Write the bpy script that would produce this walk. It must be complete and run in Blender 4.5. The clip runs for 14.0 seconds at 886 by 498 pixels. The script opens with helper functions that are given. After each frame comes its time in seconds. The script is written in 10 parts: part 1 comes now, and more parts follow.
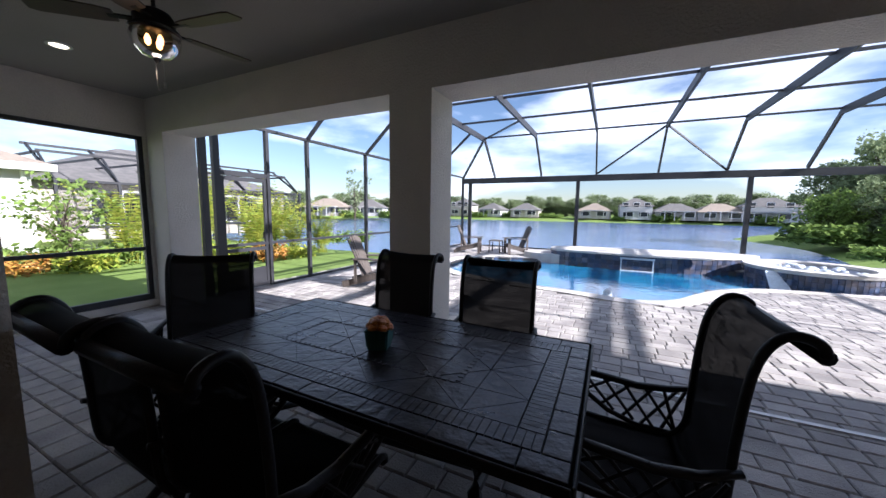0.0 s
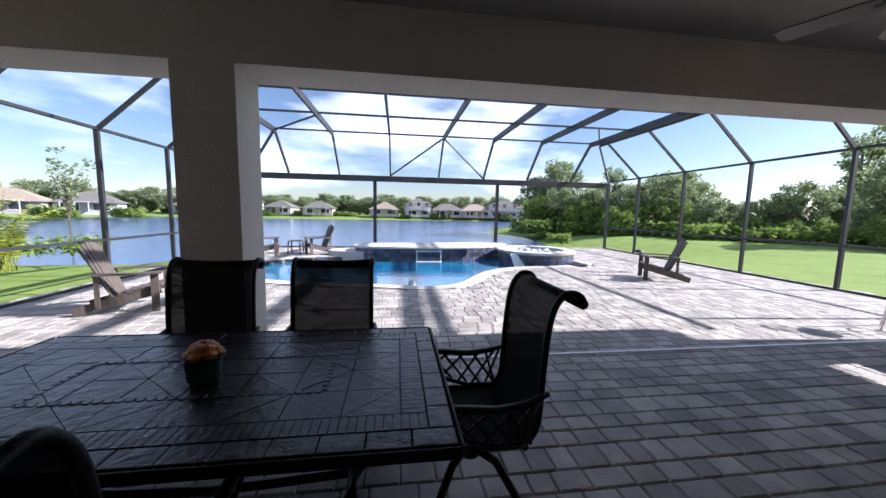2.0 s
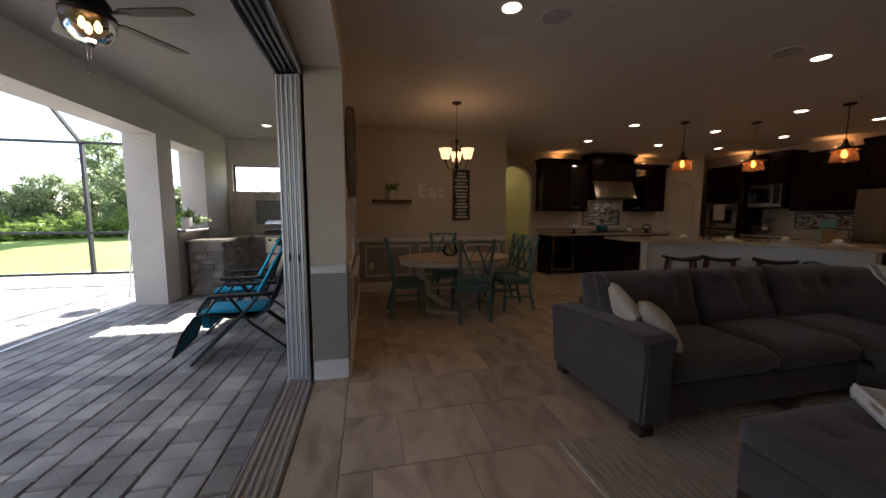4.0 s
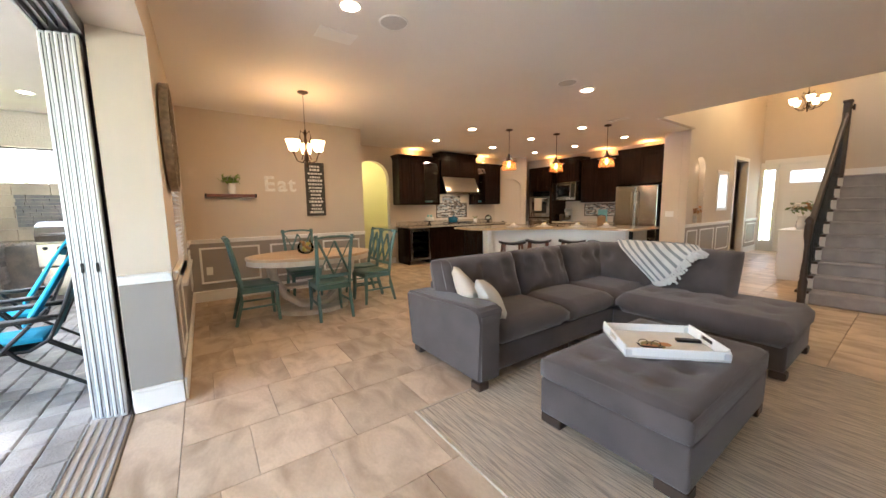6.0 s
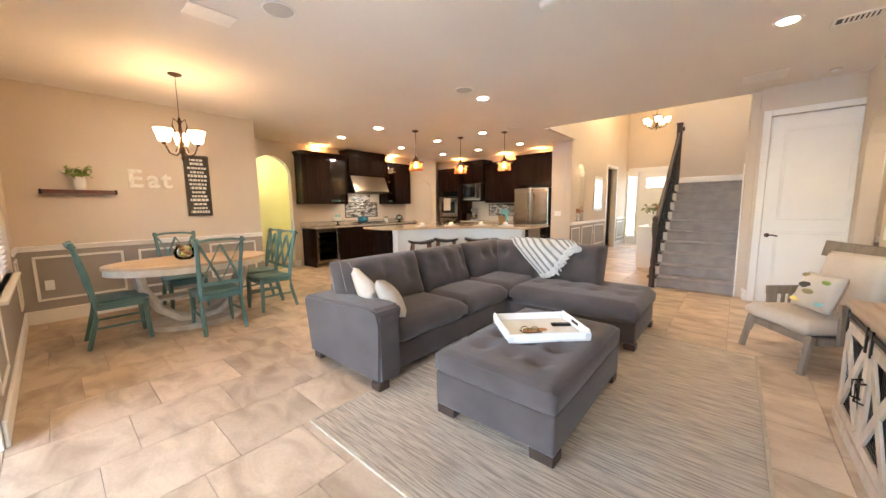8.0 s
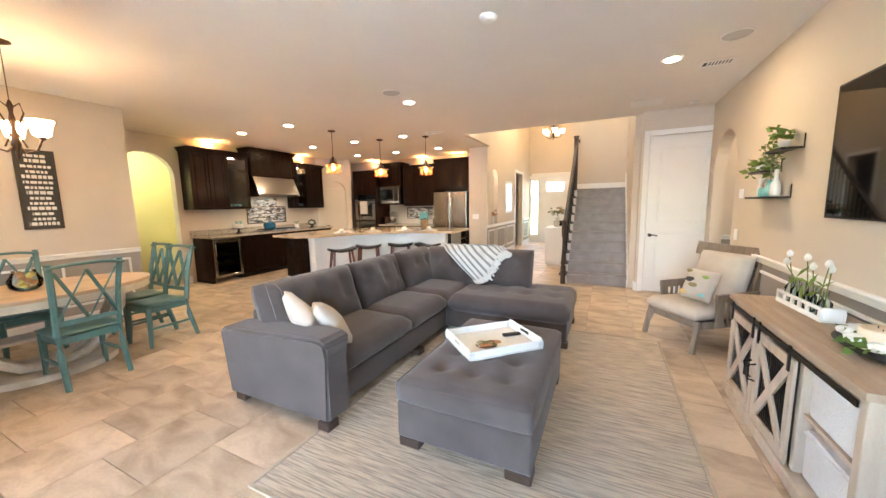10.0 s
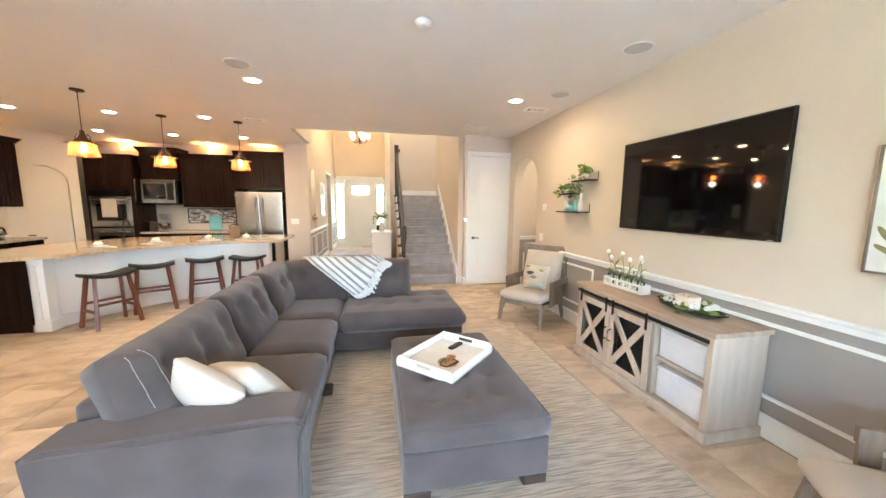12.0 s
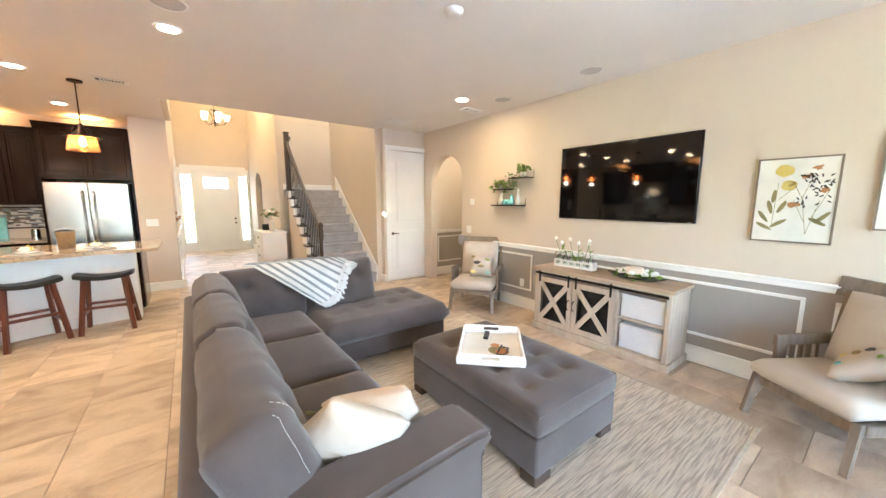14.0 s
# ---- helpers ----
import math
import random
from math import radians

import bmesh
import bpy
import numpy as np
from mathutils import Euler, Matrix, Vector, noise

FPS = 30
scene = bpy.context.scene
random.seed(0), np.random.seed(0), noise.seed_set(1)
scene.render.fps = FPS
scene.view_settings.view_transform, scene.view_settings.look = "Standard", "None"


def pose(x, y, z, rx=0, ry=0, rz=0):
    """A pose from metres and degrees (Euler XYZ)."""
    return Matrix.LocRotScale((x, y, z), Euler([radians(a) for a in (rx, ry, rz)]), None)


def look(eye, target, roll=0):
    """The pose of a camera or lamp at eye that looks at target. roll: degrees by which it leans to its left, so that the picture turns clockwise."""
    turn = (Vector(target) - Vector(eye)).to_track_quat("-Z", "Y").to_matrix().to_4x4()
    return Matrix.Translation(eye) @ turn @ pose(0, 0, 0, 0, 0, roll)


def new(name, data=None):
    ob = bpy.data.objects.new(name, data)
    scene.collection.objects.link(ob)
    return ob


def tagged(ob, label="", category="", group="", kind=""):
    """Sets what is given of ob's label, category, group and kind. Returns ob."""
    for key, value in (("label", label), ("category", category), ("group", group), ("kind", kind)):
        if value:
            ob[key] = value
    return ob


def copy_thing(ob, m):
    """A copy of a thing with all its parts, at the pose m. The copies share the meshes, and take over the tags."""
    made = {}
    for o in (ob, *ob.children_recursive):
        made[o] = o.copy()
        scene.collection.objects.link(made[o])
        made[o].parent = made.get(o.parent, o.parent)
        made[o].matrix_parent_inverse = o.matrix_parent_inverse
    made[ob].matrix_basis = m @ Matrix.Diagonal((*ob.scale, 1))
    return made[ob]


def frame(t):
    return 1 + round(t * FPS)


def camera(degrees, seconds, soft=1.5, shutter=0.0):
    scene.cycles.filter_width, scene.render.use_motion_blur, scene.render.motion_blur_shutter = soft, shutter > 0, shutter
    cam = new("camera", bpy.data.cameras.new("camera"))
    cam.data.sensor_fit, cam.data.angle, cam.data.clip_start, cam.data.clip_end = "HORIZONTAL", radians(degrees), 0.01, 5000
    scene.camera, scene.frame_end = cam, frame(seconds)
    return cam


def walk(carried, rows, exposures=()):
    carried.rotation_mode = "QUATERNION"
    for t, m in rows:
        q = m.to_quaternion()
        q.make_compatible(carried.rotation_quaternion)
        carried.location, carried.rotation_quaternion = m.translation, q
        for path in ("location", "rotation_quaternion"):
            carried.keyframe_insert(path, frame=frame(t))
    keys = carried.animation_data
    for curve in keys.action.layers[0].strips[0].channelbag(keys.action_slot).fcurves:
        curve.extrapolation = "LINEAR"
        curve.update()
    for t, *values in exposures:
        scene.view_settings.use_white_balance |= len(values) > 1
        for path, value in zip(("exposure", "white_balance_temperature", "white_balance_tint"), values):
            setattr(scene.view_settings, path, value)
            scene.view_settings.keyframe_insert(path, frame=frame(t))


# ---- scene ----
cam = camera(105.1, 14.0)
PATH = [
    (0, (1.567, 0.156, 1.481), (0.697, 1.942, 1.257), 0.8),
    (0.5, (1.53, 0.127, 1.478), (0.784, 1.968, 1.251), 0.8),
    (1, (1.463, 0.099, 1.475), (0.891, 2.002, 1.253), 1.0),
    (1.5, (1.361, 0.121, 1.483), (1.085, 2.09, 1.269), 1.1),
    (2, (1.31, 0.073, 1.481), (1.578, 2.043, 1.266), 1.1),
    (2.5, (1.296, -0.017, 1.448), (2.529, 1.545, 1.247), 1.7),
    (3, (1.315, -0.121, 1.398), (3.194, 0.532, 1.198), 0.8),
    (3.5, (1.317, -0.177, 1.347), (3.308, -0.22, 1.156), 0.7),
    (4, (1.298, -0.168, 1.338), (3.24, -0.601, 1.143), 0.1),
    (4.2, (1.279, -0.151, 1.338), (3.19, -0.707, 1.142), -0.5),
    (6.5, (1.129, -0.212, 1.341), (2.677, -1.455, 1.1), -0.2),
    (7, (1.104, -0.216, 1.352), (2.564, -1.561, 1.108), 0.1),
    (7.5, (1.082, -0.239, 1.354), (2.46, -1.667, 1.105), -0.6),
    (8, (1.038, -0.291, 1.345), (2.335, -1.794, 1.1), -0.7),
    (8.2, (1.039, -0.296, 1.347), (2.3, -1.83, 1.107), -0.8),
    (10.3, (1.476, -0.248, 1.463), (2.195, -2.096, 1.205), -0.7),
    (10.5, (1.564, -0.249, 1.471), (2.168, -2.138, 1.213), -0.4),
    (11, (1.838, -0.215, 1.501), (2.075, -2.185, 1.251), 0.3),
    (11.5, (2.158, -0.228, 1.531), (2.042, -2.208, 1.274), 0.4),
    (12, (2.563, -0.279, 1.539), (2.171, -2.224, 1.283), 0.5),
    (12.5, (2.973, -0.341, 1.544), (2.372, -2.23, 1.282), 0.3),
    (13, (3.312, -0.486, 1.537), (2.486, -2.287, 1.27), 0.3),
    (13.5, (3.588, -0.65, 1.52), (2.591, -2.363, 1.25), 0.2),
    (14, (3.783, -0.848, 1.513), (2.599, -2.436, 1.239), 0.2),
]
walk(cam, [(t, look(eye, target, roll)) for t, eye, target, roll in PATH],
     exposures=[(0, 1.45, 5550, 18), (2.5, 1.4, 5700, 18), (3.0, 1.25, 5900, 18), (3.5, 1.4, 6000, 18), (4.0, 2.65, 6000, 15), (4.2, 3.2, 6000, 14), (5.2, 4.8, 6000, 10), (6.3, 5.62, 5950, 10), (8.2, 6.03, 5850, 10), (10.3, 6.15, 5600, 6), (12.5, 6.25, 5450, 5), (14.0, 6.28, 5450, 5)])

# ---- world and sun ----
SUN_WAY = Vector((-0.86, 0.07, -0.50))
world = bpy.data.worlds.new("sky")
scene.world = world
world.use_nodes = True
wn, wl = world.node_tree.nodes, world.node_tree.links
sky = wn.new("ShaderNodeTexSky")
sky.sky_type = "NISHITA"
sky.sun_disc = False
sky.sun_elevation = radians(30)
sky.sun_rotation = math.atan2(0.86, -0.07)
sky.air_density, sky.dust_density = 1.0, 0.6
wtc = wn.new("ShaderNodeTexCoord")
wmap = wn.new("ShaderNodeMapping")
wmap.inputs["Scale"].default_value = (1.0, 1.0, 3.2)
wl.new(wtc.outputs["Generated"], wmap.inputs["Vector"])
cloud = wn.new("ShaderNodeTexNoise")
cloud.inputs["Scale"].default_value, cloud.inputs["Detail"].default_value = 2.3, 8.0
wl.new(wmap.outputs["Vector"], cloud.inputs["Vector"])
cr = wn.new("ShaderNodeValToRGB")
cr.color_ramp.elements[0].position, cr.color_ramp.elements[1].position = 0.47, 0.66
cr.color_ramp.elements[0].color, cr.color_ramp.elements[1].color = (0, 0, 0, 1), (0.8, 0.8, 0.8, 1)
wl.new(cloud.outputs["Fac"], cr.inputs["Fac"])
wmix = wn.new("ShaderNodeMix")
wmix.data_type = "RGBA"
wl.new(cr.outputs["Color"], wmix.inputs["Factor"])
wl.new(sky.outputs["Color"], wmix.inputs["A"])
wmix.inputs["B"].default_value = (13.0, 13.2, 13.5, 1)
bg = wn["Background"]
bg.inputs["Strength"].default_value = 0.057
wl.new(wmix.outputs["Result"], bg.inputs["Color"])

sun = new("sun", bpy.data.lights.new("sun", "SUN"))
sun.data.energy, sun.data.angle, sun.data.color = 5.0, radians(0.6), (1.0, 0.93, 0.82)
sun.matrix_world = look((40, 0, 25), Vector((40, 0, 25)) + SUN_WAY)


def lamp(name, kind, loc, energy, color, size=0.1, spot=None):
    """A lamp for a light of the place; added ones are marked by a comment."""
    ob = new(name, bpy.data.lights.new(name, kind))
    ob.location = loc
    ob.data.energy, ob.data.color = energy * 0.027, color
    if kind == "AREA":
        ob.data.shape, ob.data.size = "DISK", size
    else:
        ob.data.shadow_soft_size = size
    if spot:
        ob.data.spot_size, ob.data.spot_blend = radians(spot), 0.6
    return ob


WARM = (1.0, 0.76, 0.50)

# ---- materials ----
def rgb(c):
    return (*c, 1.0)


def mat(name, c1, c2=None, rough=0.6, metal=0.0, scale=4.0, stretch=(1, 1, 1), bump=0.0, bscale=60.0, fine=0.12,
        spec=0.5, coat=0.0, rand=0.0, island=0.0, lo=0.35, hi=0.65, sheen=0.0, emit=None, power=0.0, object_coords=True, rvar=0.08, through_light=0.0, jumble=False, swirl=0.0):
    """A procedural surface: colour at two scales, roughness that varies, fine relief; rand varies it from piece to piece."""
    m = bpy.data.materials.new(name)
    m.use_nodes = True
    n, l = m.node_tree.nodes, m.node_tree.links
    p = n["Principled BSDF"]
    c2 = c2 or tuple(v * 0.85 for v in c1)
    tc = n.new("ShaderNodeTexCoord")
    geo = n.new("ShaderNodeNewGeometry")
    mp = n.new("ShaderNodeMapping")
    mp.inputs["Scale"].default_value = stretch
    info = n.new("ShaderNodeObjectInfo")
    l.new(geo.outputs["Position"] if not object_coords else tc.outputs["Object"], mp.inputs["Vector"])
    a = n.new("ShaderNodeTexNoise")
    a.inputs["Scale"].default_value, a.inputs["Detail"].default_value = scale, 5.0
    a.inputs["Distortion"].default_value = swirl
    if jumble:
        far, shift = n.new("ShaderNodeMath"), n.new("ShaderNodeVectorMath")
        far.operation, shift.operation = "MULTIPLY", "ADD"
        far.inputs[1].default_value = 91.0
        l.new(info.outputs["Random"] if rand else geo.outputs["Random Per Island"], far.inputs[0])
        l.new(mp.outputs["Vector"], shift.inputs[0])
        l.new(far.outputs[0], shift.inputs[1])
        l.new(shift.outputs[0], a.inputs["Vector"])
    else:
        l.new(mp.outputs["Vector"], a.inputs["Vector"])
    ramp = n.new("ShaderNodeValToRGB")
    ramp.color_ramp.elements[0].position, ramp.color_ramp.elements[1].position = lo, hi
    ramp.color_ramp.elements[0].color, ramp.color_ramp.elements[1].color = rgb(c1), rgb(c2)
    l.new(a.outputs["Fac"], ramp.inputs["Fac"])
    b = n.new("ShaderNodeTexNoise")
    b.inputs["Scale"].default_value, b.inputs["Detail"].default_value = bscale, 3.0
    l.new(mp.outputs["Vector"], b.inputs["Vector"])
    hsv = n.new("ShaderNodeHueSaturation")
    l.new(ramp.outputs["Color"], hsv.inputs["Color"])
    mr = n.new("ShaderNodeMapRange")
    mr.inputs["To Min"].default_value, mr.inputs["To Max"].default_value = 1 - fine, 1 + fine
    l.new(b.outputs["Fac"], mr.inputs["Value"])
    value = mr.outputs["Result"]
    if rand or island:
        r = n.new("ShaderNodeMapRange")
        r.inputs["To Min"].default_value, r.inputs["To Max"].default_value = 1 - (rand or island), 1 + (rand or island)
        l.new(info.outputs["Random"] if rand else geo.outputs["Random Per Island"], r.inputs["Value"])
        mul = n.new("ShaderNodeMath")
        mul.operation = "MULTIPLY"
        l.new(value, mul.inputs[0])
        l.new(r.outputs["Result"], mul.inputs[1])
        value = mul.outputs[0]
    l.new(value, hsv.inputs["Value"])
    l.new(hsv.outputs["Color"], p.inputs["Base Color"])
    rr = n.new("ShaderNodeMapRange")
    rr.inputs["To Min"].default_value, rr.inputs["To Max"].default_value = max(0.02, rough - rvar), min(1, rough + rvar)
    l.new(a.outputs["Fac"], rr.inputs["Value"])
    l.new(rr.outputs["Result"], p.inputs["Roughness"])
    p.inputs["Metallic"].default_value = metal
    p.inputs["Specular IOR Level"].default_value = spec
    p.inputs["Coat Weight"].default_value = coat
    p.inputs["Sheen Weight"].default_value = sheen
    if bump:
        bp = n.new("ShaderNodeBump")
        bp.inputs["Strength"].default_value, bp.inputs["Distance"].default_value = bump, 0.01
        l.new(b.outputs["Fac"], bp.inputs["Height"])
        l.new(bp.outputs["Normal"], p.inputs["Normal"])
    if emit:
        p.inputs["Emission Color"].default_value, p.inputs["Emission Strength"].default_value = rgb(emit), power
    if through_light:
        tr, mix = n.new("ShaderNodeBsdfTranslucent"), n.new("ShaderNodeMixShader")
        mix.inputs[0].default_value = through_light
        l.new(hsv.outputs["Color"], tr.inputs["Color"])
        l.new(p.outputs[0], mix.inputs[1])
        l.new(tr.outputs[0], mix.inputs[2])
        l.new(mix.outputs[0], n["Material Output"].inputs[0])
    return m


def glass(name, color=(1, 1, 1), rough=0.0, alpha=0.0, thin=True):
    """Thin panes let light straight through and mirror a little of it."""
    m = bpy.data.materials.new(name)
    m.use_nodes = True
    n, l = m.node_tree.nodes, m.node_tree.links
    out = n["Material Output"]
    n.remove(n["Principled BSDF"])
    if thin:
        t, g, mix, fr = (n.new("ShaderNode" + k) for k in ("BsdfTransparent", "BsdfGlossy", "MixShader", "Fresnel"))
        t.inputs["Color"].default_value = rgb(color)
        g.inputs["Roughness"].default_value = rough
        fr.inputs["IOR"].default_value = 1.45
        l.new(fr.outputs[0], mix.inputs[0])
        l.new(t.outputs[0], mix.inputs[1])
        l.new(g.outputs[0], mix.inputs[2])
        l.new(mix.outputs[0], out.inputs[0])
    else:
        g = n.new("ShaderNodeBsdfGlass")
        g.inputs["Color"].default_value, g.inputs["Roughness"].default_value = rgb(color), rough
        l.new(g.outputs[0], out.inputs[0])
    return m


def lit_glass(name, color):
    """Seeded glass that scatters the light of the bulb inside it."""
    m = bpy.data.materials.new(name)
    m.use_nodes = True
    n, l = m.node_tree.nodes, m.node_tree.links
    out = n["Material Output"]
    n.remove(n["Principled BSDF"])
    t, d, g, a, b = (n.new("ShaderNode" + k) for k in ("BsdfTransparent", "BsdfTranslucent", "BsdfGlossy", "MixShader", "MixShader"))
    t.inputs["Color"].default_value = d.inputs["Color"].default_value = rgb(color)
    g.inputs["Roughness"].default_value = 0.08
    a.inputs[0].default_value, b.inputs[0].default_value = 0.16, 0.07
    for x, y in ((t.outputs[0], a.inputs[1]), (d.outputs[0], a.inputs[2]), (a.outputs[0], b.inputs[1]), (g.outputs[0], b.inputs[2]), (b.outputs[0], out.inputs[0])):
        l.new(x, y)
    return m


def mesh_cloth(name, color, open_share, rough=0.7):
    """A woven mesh whose threads are too fine to see: partly open to light."""
    m = bpy.data.materials.new(name)
    m.use_nodes = True
    n, l = m.node_tree.nodes, m.node_tree.links
    p, out = n["Principled BSDF"], n["Material Output"]
    p.inputs["Base Color"].default_value, p.inputs["Roughness"].default_value = rgb(color), rough
    p.inputs["Specular IOR Level"].default_value = 0.12
    t, mix, noise_, mr = n.new("ShaderNodeBsdfTransparent"), n.new("ShaderNodeMixShader"), n.new("ShaderNodeTexNoise"), n.new("ShaderNodeMapRange")
    noise_.inputs["Scale"].default_value = 220.0
    mr.inputs["To Min"].default_value, mr.inputs["To Max"].default_value = open_share - 0.04, open_share + 0.04
    l.new(noise_.outputs["Fac"], mr.inputs["Value"])
    l.new(mr.outputs["Result"], mix.inputs[0])
    l.new(p.outputs[0], mix.inputs[1])
    l.new(t.outputs[0], mix.inputs[2])
    l.new(mix.outputs[0], out.inputs[0])
    return m


